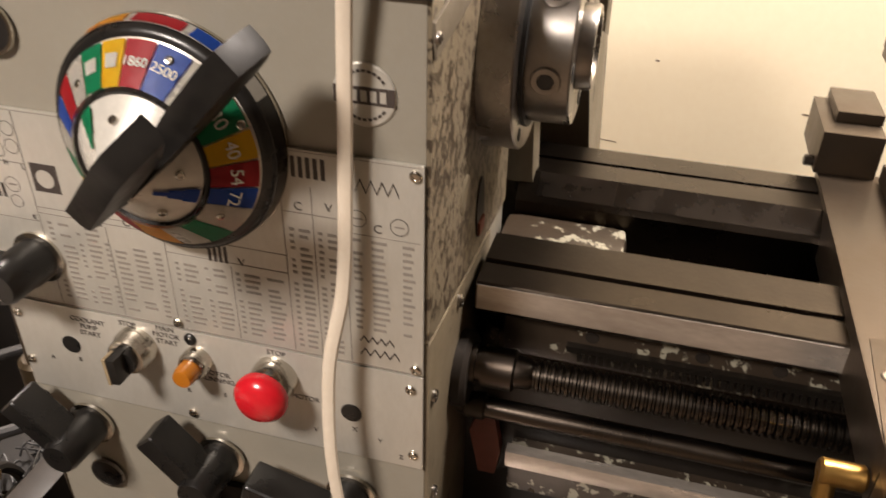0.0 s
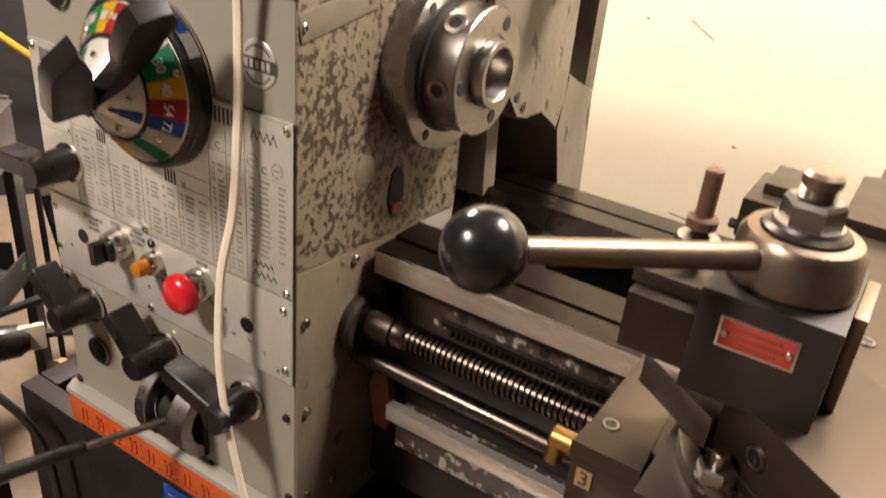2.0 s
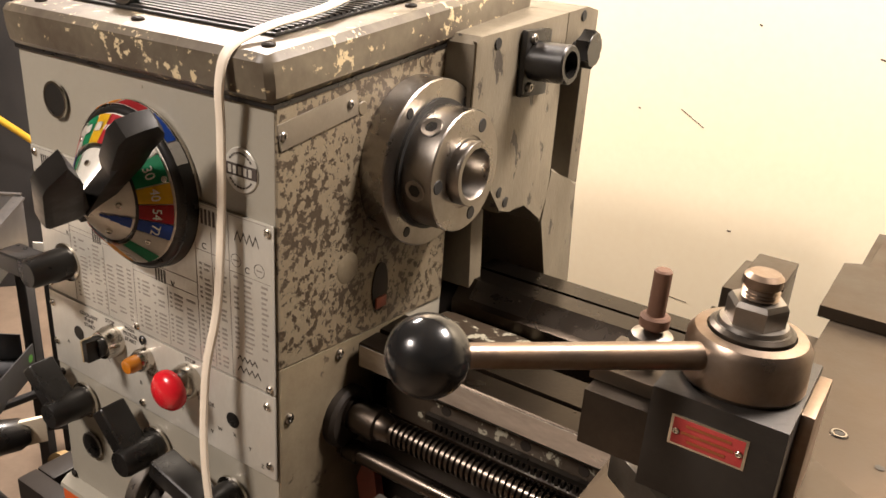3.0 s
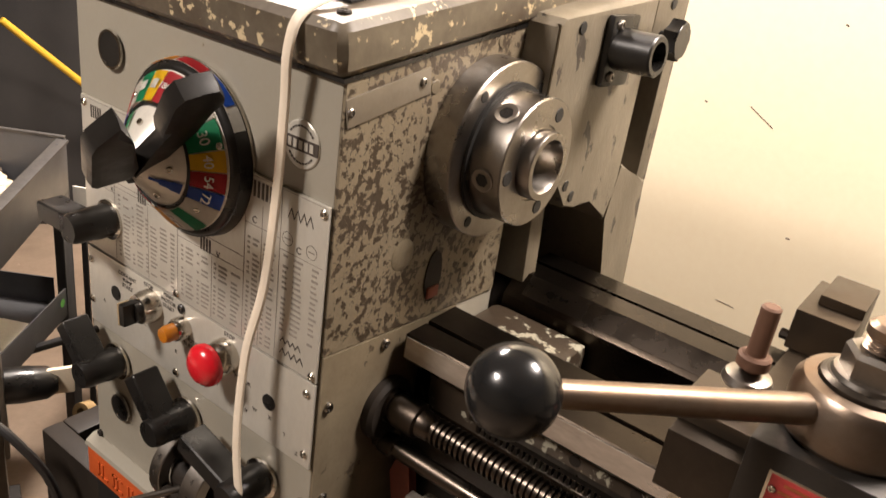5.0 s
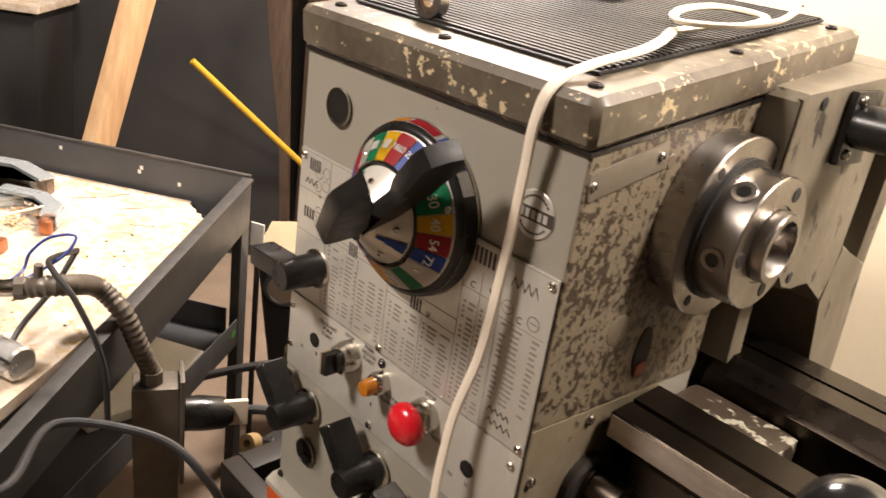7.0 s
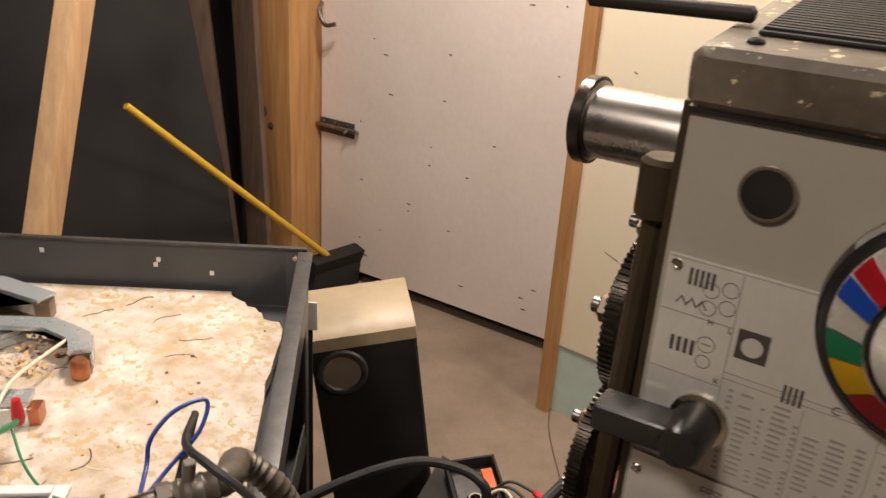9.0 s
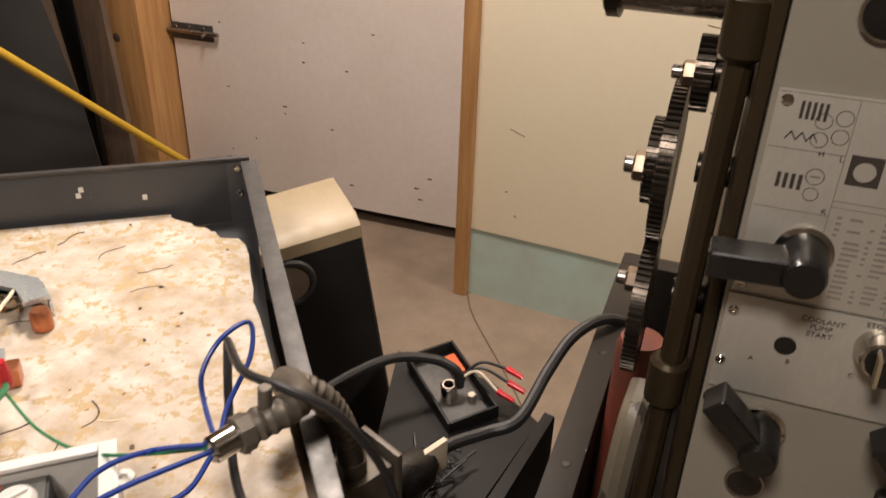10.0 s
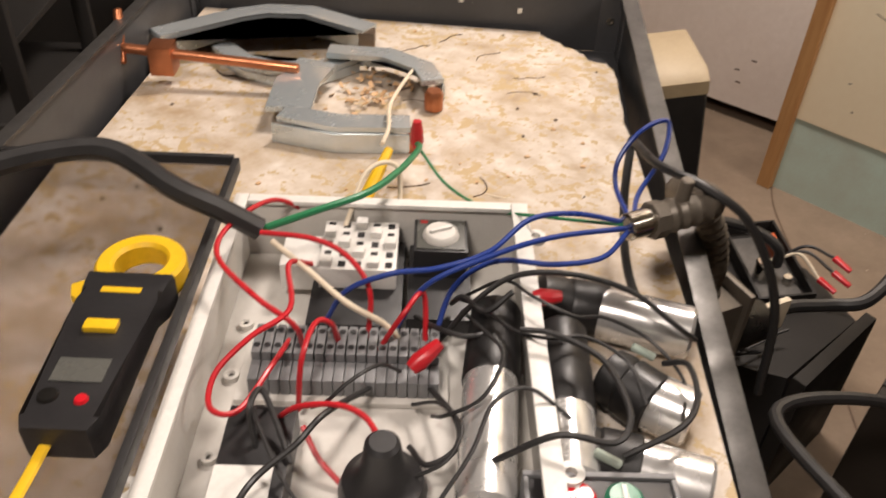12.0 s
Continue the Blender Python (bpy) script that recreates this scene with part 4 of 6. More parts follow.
# rear bracket with the lamp holder; its front slants out towards the back
def slanted(bm):
    for v in bm.verts:
        if v.co.x > -0.02:
            v.co.x += 0.13 * (v.co.y - 0.25) + 0.05 * max(0.0, 1.05 - v.co.z)
    return bm


bm = prism([(0.245, 1.09), (0.245, 1.222), (0.252, 1.23), (0.405, 1.248), (0.405, 1.036), (0.39, 0.999), (0.356, 1.032), (0.338, 1.026), (0.328, 1.03), (0.305, 1.03), (0.285, 1.07)], 0.10, pose(-0.06, 0, 0) @ END, bevel=0.003)
prism([(0.4055, 1.198), (0.4055, 1.2481), (0.445, 1.253), (0.468, 1.248), (0.468, 1.198)], 0.10, pose(-0.06, 0, 0) @ END, bm, 0.002)
prism([(0.447, 1.0415), (0.447, 1.1975), (0.468, 1.1975), (0.468, 1.0345)], 0.10, pose(-0.06, 0, 0) @ END, bm, 0.002)
prism([(0.391, 0.999), (0.4055, 1.036), (0.4055, 1.066), (0.447, 1.041), (0.468, 1.034), (0.468, 0.56), (0.408, 0.56), (0.413, 0.92)], 0.10, pose(-0.06, 0, 0) @ END, bm, 0.003)
brk = part("rear_bracket", slanted(bm), CASTPAINT, lathe, "grey casting behind the spindle with blotched paint")
# Dark back plate in place of the shade inside the pocket.
part("bracket_recess", slanted(box(-0.015, -0.01, 0.4056, 0.4468, 1.03, 1.1975)), CAST, brk, "back of the upright pocket, shade put into its dark colour")
# Dark brown here carries the shadow on this side, not grease.
part("bracket_side", prism([(0.003, 0.27), (0.0385, 0.2455), (0.0385, 0.2435), (0.003, 0.2675)], 0.14, pose(0, 0, 1.085)), GREASE_SHADE, brk, "slanting side of the casting, painted dark for its shade")
part("bracket_leg", slanted(box(-0.03, 0.012, 0.296, 0.318, 0.93, 1.03, 0.003)), CASTPAINT, brk, "narrow leg of the casting")
# Dark sheet that fills the bracket's opening with painted shade.
part("bracket_back", box(-0.04, -0.03, 0.25, 0.42, 0.56, 1.08), CAST, brk, "dark sheet for the shade in the hollow behind the casting")
for y, z in ((0.279, 1.2215), (0.437, 1.243), (0.318, 1.041), (0.305, 1.055)):
    part("bracket_hole", revolve([(0, 0.0006), (0.006, 0.0006), (0.0065, 0)], (0.0402 + 0.13 * (y - 0.25) + 0.05 * max(0.0, 1.05 - z), y, z), (1, 0, 0), 16), RUBBER, brk)
lampm = part("lamp_holder", slanted(box(0.0405, 0.049, 0.316, 0.362, 1.162, 1.234, 0.004)), BLACK, lathe, "black lamp socket plate with a tube")
part("tube", revolve([(0.012, 0.0), (0.0215, 0.0), (0.021, 0.048), (0.0195, 0.05), (0.0145, 0.05), (0.013, 0.01)], (0.052, 0.338, 1.2), (1, -0.05, 0.05), 32), BLACK, lampm)
for z in (1.173, 1.225):
    screw_head((0.059, 0.327, z), (1, 0, 0), 0.0055, lampm)
part("knob_shaft", rod((0.05, 0.425, 1.208), (0.076, 0.425, 1.208), 0.007), BLACK, lampm)
bm = bmesh.new()
prism([((0.017 if i % 2 else 0.022) * math.cos(i * math.pi / 6), (0.017 if i % 2 else 0.022) * math.sin(i * math.pi / 6)) for i in range(12)], 0.016, pose(0.072, 0.425, 1.208, 0, 90, 0), bm, 0.003)
part("star_knob", bm, BLACK, lampm)

# bed with two ways
bed = part("bed", box(0.002, 1.4, 0.131, 0.39, 0.62, 0.84, 0.004), BEDPAINT, lathe, "dark oily cast bed")
part("bed_front", prism([(0.128, 0.85), (0.124, 0.87), (0.124, 0.899), (0.131, 0.899), (0.131, 0.85)], 1.36, pose(0.035, 0, 0) @ END, bevel=0.001), WEB, bed, "chipped pale paint under the front way")
part("bed_web", box(0.0035, 0.125, 0.1865, 0.282, 0.8405, 0.905, 0.014), WEB, bed, "chipped painted web between the ways")
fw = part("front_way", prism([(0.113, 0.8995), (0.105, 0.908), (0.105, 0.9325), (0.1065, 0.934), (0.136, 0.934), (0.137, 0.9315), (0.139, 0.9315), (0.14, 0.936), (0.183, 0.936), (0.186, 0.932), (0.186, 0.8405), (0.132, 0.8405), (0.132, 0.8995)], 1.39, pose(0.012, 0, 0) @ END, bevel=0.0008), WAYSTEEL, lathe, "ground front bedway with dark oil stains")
rw = part("rear_way", prism([(0.2825, 0.8405), (0.2825, 0.917), (0.2865, 0.922), (0.306, 0.9405), (0.338, 0.9405), (0.338, 0.932), (0.344, 0.932), (0.344, 0.9405), (0.377, 0.9405), (0.377, 0.8405)], 1.39, pose(0.01, 0, 0) @ END, bevel=0.0008), WAYSTEEL, lathe, "ground rear bedway")
# Paler strips: the lamp's reflection along the way edges is put into colour.
part("way_face", box(0.0135, 0.30, 0.1042, 0.1048, 0.9085, 0.932), WAYBRIGHT, fw, "rubbed edge of the way, lamp sheen put into its colour")
part("way_face", prism([(0.2868, 0.9228), (0.3055, 0.9408), (0.3057, 0.9402), (0.287, 0.9222)], 0.285, pose(0.03, 0, 0) @ END), THREAD, rw, "rubbed edge of the way, lamp sheen put into its colour")
for x in (0.11, 0.2, 0.26):
    part("bed_plug", revolve([(0, 0.0006), (0.0055, 0.0006), (0.006, 0)], (x, 0.124, 0.884), (0, -1, 0), 14), CAST, bed)
bm = bmesh.new()
for i in range(70):
    x = 0.1 + i * 0.0062
    box(x, x + 0.0035, 0.116, 0.1235, 0.862, 0.87, bm=bm)
box(0.09, 0.6, 0.117, 0.1235, 0.8705, 0.876, bm=bm)
part("rack", bm, OILED, lathe, "toothed feed rack under the way", kind="stuff")
# screws and shafts along the front
part("screw_boss", revolve([(0, 0), (0.034, 0), (0.034, 0.008), (0.03, 0.012), (0.0, 0.012)], (0.003, 0.095, 0.85), (1, 0, 0), 32), CAST, lathe)
ls = part("lead_screw", revolve([(0, 0.01), (0.018, 0.01), (0.018, 0.016), (0.015, 0.016), (0.015, 0.022), (0.018, 0.022), (0.018, 0.048), (0.0145, 0.05), (0.0135, 0.062), (0.011, 0.065), (0.011, 0.44), (0, 0.44)], (0.003, 0.095, 0.857), (1, 0, 0), 32), THREAD, lathe, "threaded lead screw")
bm = bmesh.new()
for i in range(58):
    revolve([(0.0105, -0.0026), (0.0138, -0.0012), (0.0138, 0.0012), (0.0105, 0.0026)], (0.072 + i * 0.0061, 0.095, 0.857), (1, 0, 0), 24, bm)
part("screw_thread", bm, THREAD, ls, kind="stuff")
part("feed_rod", rod((0.003, 0.092, 0.813), (0.45, 0.092, 0.813), 0.0095, bevel=0.001), THREAD, lathe, "plain bright feed rod")
part("rod_collar", rod((0.01, 0.092, 0.813), (0.03, 0.092, 0.813), 0.012, bevel=0.002), OILED, lathe)
part("control_bar", box(0.05, 0.45, 0.088, 0.1, 0.75, 0.768, 0.001), WAYBRIGHT, lathe, "flat bright control bar")
part("red_lever", prism([(0, 0.0), (0.016, 0.0), (0.02, 0.03), (0.012, 0.075), (0.0, 0.08), (-0.01, 0.05)], 0.012, pose(0.022, 0.12, 0.715, 90, 0, 0)), RUST, lathe, "rust-red lever end")
part("lower_casting", box(0.05, 0.45, 0.108, 0.130, 0.70, 0.748, 0.004), WEB, lathe, "pale painted lower casting")

# saddle, cross slide, compound
sad = part("saddle", box(0.297, 0.60, -0.02, 0.385, 0.90, 0.947, 0.003), SLIDE, lathe, "steel saddle")
wing = part("wing_plate", prism([(0.2955, -0.044), (0.346, -0.044), (0.336, 0.1), (0.305, 0.1)], 0.014, pose(0, 0, 0.934), bevel=0.0012), SLIDE, lathe, "steel wiper plate on the saddle")
apron = part("apron", box(0.297, 0.60, -0.043, -0.021, 0.70, 0.933, 0.003), SLIDE, lathe, "apron front")
three = part("number_plate", box(-0.006, 0.006, -0.0008, 0, -0.0078, 0.0078, 0.0003, m=pose(0.309, -0.0435, 0.9195)), BRASSPLATE, apron, "small cream plate with a black digit")
lettering("digit", "3", 0.0165, on_front(0.309, 0.9195, -0.0446), INK, three)
part("hand_wheel_boss", revolve([(0, 0), (0.034, 0), (0.034, 0.03), (0.03, 0.034), (0, 0.034)], (0.318, -0.043, 0.862), (0, -1, 0), 36), STEEL, apron, "round handwheel boss")
part("brass_fitting", rod((0.268, -0.008, 0.913), (0.297, -0.008, 0.913), 0.009, bevel=0.002, seg=12), BRASS, lathe, "brass fitting")
part("brass_elbow", rod((0.274, -0.008, 0.914), (0.274, -0.014, 0.893), 0.007, bevel=0.002, seg=12), BRASS, lathe, "brass fitting")
def flush_screw(p, d, r, parent):
    """A socket screw sunk flush: a thin steel ring round a dark hexagon."""
    k = part("socket_screw", revolve([(0, 0.0005), (r, 0.0005), (r * 1.08, 0.0)], p, d, 22), OILED, parent)
    part("screw_rim", revolve([(r * 0.62, 0.0006), (r * 0.66, 0.0012), (r * 0.88, 0.0012), (r * 0.92, 0.0006)], p, d, 22), STEEL, k)
    part("screw_socket", revolve([(0, 0.0009), (r * 0.5, 0.0009)], p, d, 6), BLACK, k)
    return k


for x, y in ((0.313, 0.056), (0.311, -0.012)):
    flush_screw((x, y, 0.948), (0, 0, 1), 0.0068, wing)
rearp = part("cross_slide", prism([(0.352, -0.085), (0.62, -0.085), (0.62, 0.83), (0.43, 0.83), (0.43, 0.37), (0.352, 0.37)], 0.018, pose(0, 0, 0.949), bevel=0.0015), SLIDE, lathe, "broad flat cross slide with screws")
up_pl = part("raised_plate", prism([(0.385, 0.05), (0.62, 0.05), (0.62, 0.80), (0.425, 0.80), (0.425, 0.72), (0.405, 0.72), (0.40, 0.3), (0.385, 0.28)], 0.015, pose(0, 0, 0.9685), bevel=0.0012), SLIDE, rearp)
part("end_cover", prism([(0.388, 0.385), (0.388, 0.53), (0.402, 0.54), (0.414, 0.54), (0.414, 0.63), (0.43, 0.64), (0.43, 0.74), (0.615, 0.74), (0.615, 0.385)], 0.013, pose(0, 0, 0.984), bevel=0.0015), SLIDE, rearp, "stepped cover plate")
for x, y in ((0.445, 0.168), (0.494, 0.118), (0.52, 0.21)):
    flush_screw((x, y, 0.9838), (0, 0, 1), 0.0068, up_pl)
for x, y in ((0.478, 0.14), (0.505, 0.165)):
    part("oil_hole", revolve([(0, 0.0005), (0.0035, 0.0005)], (x, y, 0.9837), (0, 0, 1), 14), BLACK, up_pl)
rb = part("rear_block", box(0.292, 0.349, 0.372, 0.47, 0.9475, 0.992, 0.002), SLIDE, lathe, "steel block at the rear of the saddle")
part("rear_step", box(0.305, 0.349, 0.40, 0.47, 0.9925, 1.004, 0.002), SLIDE, rb)
part("block_bolt", rod((0.293, 0.385, 0.955), (0.283, 0.385, 0.955), 0.006, bevel=0.001, seg=8), OILED, rb)
swiv = part("swivel_base", revolve([(0, 0.0), (0.09, 0.0), (0.09, 0.010), (0.083, 0.012), (0.079, 0.012), (0.0785, 0.008), (0.0695, 0.008), (0.069, 0.012), (0, 0.012)], (0.445, 0.0, 0.968), (0, 0, 1), 64), SLIDE, lathe, "round swivel base with a ring slot")
nb = part("swivel_bolt", revolve([(0, 0), (0.0125, 0), (0.0125, 0.011), (0.0105, 0.0125), (0, 0.0125)], (0.391, -0.057, 0.978), (0, 0, 1), 6), STEEL, swiv, smooth=10)
part("bolt_flange", revolve([(0, 0), (0.0145, 0.0), (0.0135, 0.002), (0, 0.002)], (0.391, -0.057, 0.9765), (0, 0, 1), 24), STEEL, nb)
part("bolt_stud", rod((0.391, -0.057, 0.989), (0.391, -0.057, 1.0), 0.0055, bevel=0.001), STEEL, nb)
CP = pose(0.445, 0.0, 0.9805, 0, 0, -36.7)
comp = part("compound_slide", prism([(-0.03, -0.0665), (0.25, -0.0665), (0.25, 0.034), (-0.03, 0.034)], 0.0485, CP, bevel=0.0012), SLIDE, lathe, "compound slide set at an angle")
part("dovetail_base", box(-0.10, -0.0305, -0.05, 0.02, 0.0, 0.022, 0.002, m=CP), SLIDE, comp)
part("gib_strip", box(-0.105, -0.0305, -0.0715, -0.0505, 0.0, 0.026, 0.0025, m=CP), STEEL, comp)
part("gib_lip", box(-0.0295, 0.25, -0.0705, -0.067, 0.0, 0.006, 0.001, m=CP), STEEL, comp)
flush_screw(CP @ Vector((0.004, -0.0667, 0.024)), CP.to_3x3() @ Vector((0, -1, 0)), 0.0085, comp)
part("slide_washer", revolve([(0, 0.002), (0.0075, 0.002), (0.0085, 0)], (0.497, -0.047, 1.029), (0, 0, 1), 20), OILED, comp)
for x, z in ((0.355, 0.956),):
    part("index_mark", prism([(0, 0), (0.011, -0.002), (0.006, -0.011)], 0.0006, pose(x + 0.012, -0.0852, z, 90, 0, 0)), BLACK, rearp)

# ---- tool post on the compound ----
tp = thing("tool_post", (0.395, 0.0, 1.029), "blackened quick-change tool post with a ball-ended lever", "tool post")
blk = part("block", box(0.357, 0.434, -0.039, 0.055, 1.0295, 1.099, 0.0015), BLOCK, tp)
part("dovetail", box(0.434, 0.442, -0.01, 0.045, 1.032, 1.097, 0.002), WORNSTEEL, blk)
lab = part("label_plate", box(-0.0205, 0.0205, -0.0008, 0.0006, -0.0085, 0.0085, 0.0003, m=pose(0.3935, -0.0394, 1.0765)), REDTAG, tp, "red enamel label with a bare metal border")
part("label_border", box(-0.0222, 0.0222, -0.0004, 0.0004, -0.01, 0.01, 0.0002, m=pose(0.3935, -0.0394, 1.0765)), CHROME, lab)
bm = bmesh.new()
for i, w in enumerate((0.022, 0.03, 0.026)):
    box(0.3935 - w / 2, 0.3935 + w / 2, -0.0408, -0.0402, 1.0708 + i * 0.005, 1.0724 + i * 0.005, bm=bm)
part("label_bar", bm, COPPER, lab)
for x in (0.3755, 0.4115):
    screw_head((x, -0.0402, 1.0765), (0, -1, 0), 0.0022, lab, CHROME)
TX, TY = 0.396, 0.004
cyl = part("clamp_body", revolve([(0, 0), (0.0345, 0.0), (0.0365, 0.003), (0.0355, 0.026), (0.032, 0.031), (0.0255, 0.032), (0.0255, 0.0285), (0, 0.0285)], (TX, TY, 1.0995), (0, 0, 1), 56), WORNSTEEL, tp, "worn turned clamp body")
part("washer", revolve([(0, 0.028), (0.0245, 0.028), (0.0245, 0.034), (0.022, 0.036), (0, 0.036)], (TX, TY, 1.0995), (0, 0, 1), 40), OILED, cyl)
part("hex_nut", revolve([(0, 0.036), (0.0175, 0.036), (0.0175, 0.05), (0.0155, 0.053), (0, 0.053)], (TX, TY, 1.0995), (0, 0, 1), 6), STEEL, cyl, smooth=10)
part("nut_flange", revolve([(0, 0.036), (0.0205, 0.036), (0.0195, 0.0385), (0, 0.0385)], (TX, TY, 1.0995), (0, 0, 1), 40), STEEL, cyl)
sb = bmesh.new()
for i in range(3):
    revolve([(0.0095, 0.053 + i * 0.0022), (0.0108, 0.0541 + i * 0.0022), (0.0095, 0.0552 + i * 0.0022)], (TX, TY, 1.0995), (0, 0, 1), 24, sb)
revolve([(0, 0.053), (0.0095, 0.053), (0.0095, 0.0605), (0.0112, 0.0615), (0.0112, 0.0665), (0.0085, 0.069), (0, 0.069)], (TX, TY, 1.0995), (0, 0, 1), 24, sb)
part("centre_stud", sb, WORNSTEEL, cyl)
lv0, lv1 = Vector((TX - 0.018, TY - 0.024, 1.118)), Vector((0.279, -0.161, 1.143))
lever = part("lever", rod(lv0, lv1, 0.0085, 0.0065, bevel=0.001), WORNSTEEL, tp, "steel lever rod")
bm = bmesh.new()
bmesh.ops.create_uvsphere(bm, u_segments=40, v_segments=24, radius=0.0215, matrix=Matrix.Translation(lv1))
part("ball", bm, BALL, lever, "glossy black ball")
th = thing("tool_holder", (0.335, -0.0, 1.03), "dark steel tool holder with a height stud", "tool holder")
part("holder", box(0.312, 0.3565, -0.034, 0.05, 1.036, 1.075, 0.0012), OILED, th)
part("holder_slot", box(0.3085, 0.3565, -0.02, 0.03, 1.0755, 1.085, 0.001), SLIDE, th)
part("thumb_nut", revolve([(0, 0), (0.0135, 0.0), (0.0145, 0.002), (0.013, 0.006), (0.006, 0.009), (0, 0.009)], (0.336, 0.006, 1.0995), (0, 0, 1), 32), STEEL, th, "bright round height nut")
part("nut_neck", rod((0.336, 0.006, 1.0855), (0.336, 0.006, 1.0995), 0.006), OILED, th)
part("stud", rod((0.336, 0.006, 1.108), (0.336, 0.006, 1.150), 0.0056, bevel=0.0012), RUSTY, th, "rusty brown stud")
tp.matrix_basis = Matrix.Translation((-0.004, -0.01, -0.003)) @ tp.matrix_basis
th.matrix_basis = Matrix.Translation((-0.001, -0.012, 0.0)) @ th.matrix_basis
part("stud_nut", revolve([(0, 0), (0.0095, 0), (0.0095, 0.006), (0.008, 0.0075), (0, 0.0075)], (0.336, 0.006, 1.112), (0, 0, 1), 20), RUSTY, th)

# rubber mat and cord on the lid
mat_ = thing("rubber_mat", (-0.18, 0.22, 1.245), "black ribbed rubber mat on the headstock lid", "rubber mat")
MM = pose(0, 0, 1.2335, 6.6, 0, 0)
part("mat_sheet", box(-0.335, -0.03, 0.035, 0.405, 0, 0.0025, 0.001, m=MM), RUBBER, mat_)
for i in range(44):
    y = 0.04 + i * 0.0083
    part("rib", box(-0.333, -0.032, y, y + 0.0045, 0.0025, 0.0045, m=MM), RUBBER, mat_)
cord = thing("power_cord", (-0.05, -0.02, 1.25), "cream-white flat lamp cord hanging over the headstock", "cord")
CORDPTS = [(0.02, -0.035, 0.50), (-0.02, -0.034, 0.62), (-0.056, -0.038, 0.80), (-0.062, -0.03, 0.92), (-0.05, -0.022, 1.0), (-0.047, -0.016, 1.08), (-0.044, -0.015, 1.16), (-0.04, -0.018, 1.205), (-0.036, -0.009, 1.232), (-0.034, 0.03, 1.2455), (-0.032, 0.08, 1.254), (-0.042, 0.125, 1.2595), (-0.06, 0.17, 1.265)]
part("cord_run", sweep(CORDPTS, 0.0052, 10, 8, flat=0.5, up=(0, 1, 0)), CORD, cord)
part("cord_loop", sweep([(-0.06, 0.17, 1.265), (-0.052, 0.205, 1.27), (-0.03, 0.24, 1.276), (-0.04, 0.29, 1.282), (-0.08, 0.27, 1.284), (-0.08, 0.205, 1.279), (-0.055, 0.17, 1.274), (-0.02, 0.2, 1.277), (-0.012, 0.26, 1.283), (-0.03, 0.33, 1.289)], 0.0045, 8, 8, flat=0.6), CORD, cord)

# ---- the cart ----
TU, TV = Vector((-0.76, -0.65, 0)).normalized(), Vector((0.65, -0.76, 0)).normalized()
TM = Matrix((TU, TV, Vector((0, 0, 1)))).transposed().to_4x4()
TM.translation = (-1.03, 0.345, 0)
RIM, TOP = 0.773, 0.70


RM = Matrix((Vector((-0.81, -0.585, 0)).normalized(), Vector((0.585, -0.81, 0)).normalized(), Vector((0, 0, 1)))).transposed().to_4x4()
RM.translation = (-1.045, 0.352, 0)


def tray(*p):
    return TM @ Vector(p)


def sagging(bm):
    """The bent side rim: it sinks and leans out towards the front of the cart."""
    back = RM.inverted()
    for v in bm.verts:
        p = back @ v.co
        v.co = RM @ Vector((p.x - 0.045 * p.y, p.y, p.z - 0.004 - 0.118 * p.y))
    return bm


cart = thing("workshop_cart", RM @ Vector((0.33, 0.55, FLOOR)), "grey steel workshop cart with a raised rim, scratched", "cart")
TW, TL = 0.655, 1.12
for name, a0, a1, b0, b1 in (("back_rim", -0.002, TW, -0.004, 0.0), ("front_rim", -0.002, TW, TL, TL + 0.004), ("side_rim", -0.004, 0.0, 0.0005, TL), ("side_rim", TW, TW + 0.004, 0.0005, TL)):
    bm = box(a0, a1, b0, b1, TOP - 0.03, RIM, 0.0012, m=RM)
    part(name, sagging(bm) if a1 == 0.0 else bm, CARTGREY, cart)
for a0, a1, b0, b1 in ((-0.002, TW, -0.006, 0.004), (-0.012, 0.012, 0.005, TL), (TW - 0.006, TW + 0.01, 0.005, TL)):
    bm = box(a0, a1, b0, b1, RIM + 0.0003, RIM + 0.005, 0.002, m=RM)
    part("rim_edge", sagging(bm) if a0 == -0.012 else bm, EDGE, cart, "rubbed bare rim edge")
part("tray_floor", box(0.0, TW, 0.0, TL, TOP - 0.034, TOP - 0.03, m=RM), CARTGREY, cart)
for a, b in ((-0.003, -0.003), (TW - 0.035, -0.003), (-0.003, TL - 0.035), (TW - 0.035, TL - 0.035)):
    bm = box(a, a + 0.036, b, b + 0.004, FLOOR, RIM - 0.002 if a > 0.1 or b < 0.5 else 0.60, 0.001, m=RM)
    box(a if a < 0.1 else a + 0.032, a + 0.004 if a < 0.1 else a + 0.036, b + 0.0045, b + 0.036, FLOOR, RIM - 0.002 if a > 0.1 or b < 0.5 else 0.60, 0.001, bm=bm, m=RM)
    part("leg", bm, CARTGREY, cart, "angle-iron leg")
for z0, z1, a, b in ((0.755, 0.765, 0.016, 0.005), (0.715, 0.725, 0.016, 0.005)):
    screw_head((RM @ Vector((a, 0.001, (z0 + z1) / 2))), RM.to_3x3() @ Vector((0, 1, 0)), 0.006, cart, CHROME)
for a, z in ((0.235, 0.742), (0.24, 0.733), (0.15, 0.722), (0.42, 0.75)):
    part("paint_splash", box(a, a + 0.007, 0.0003, 0.0012, z, z + 0.008, 0.0003, m=RM), WHITE, cart)
part("lower_shelf", box(0.0, TW, 0.0, TL, 0.395, 0.40, m=RM), CARTGREY, cart)
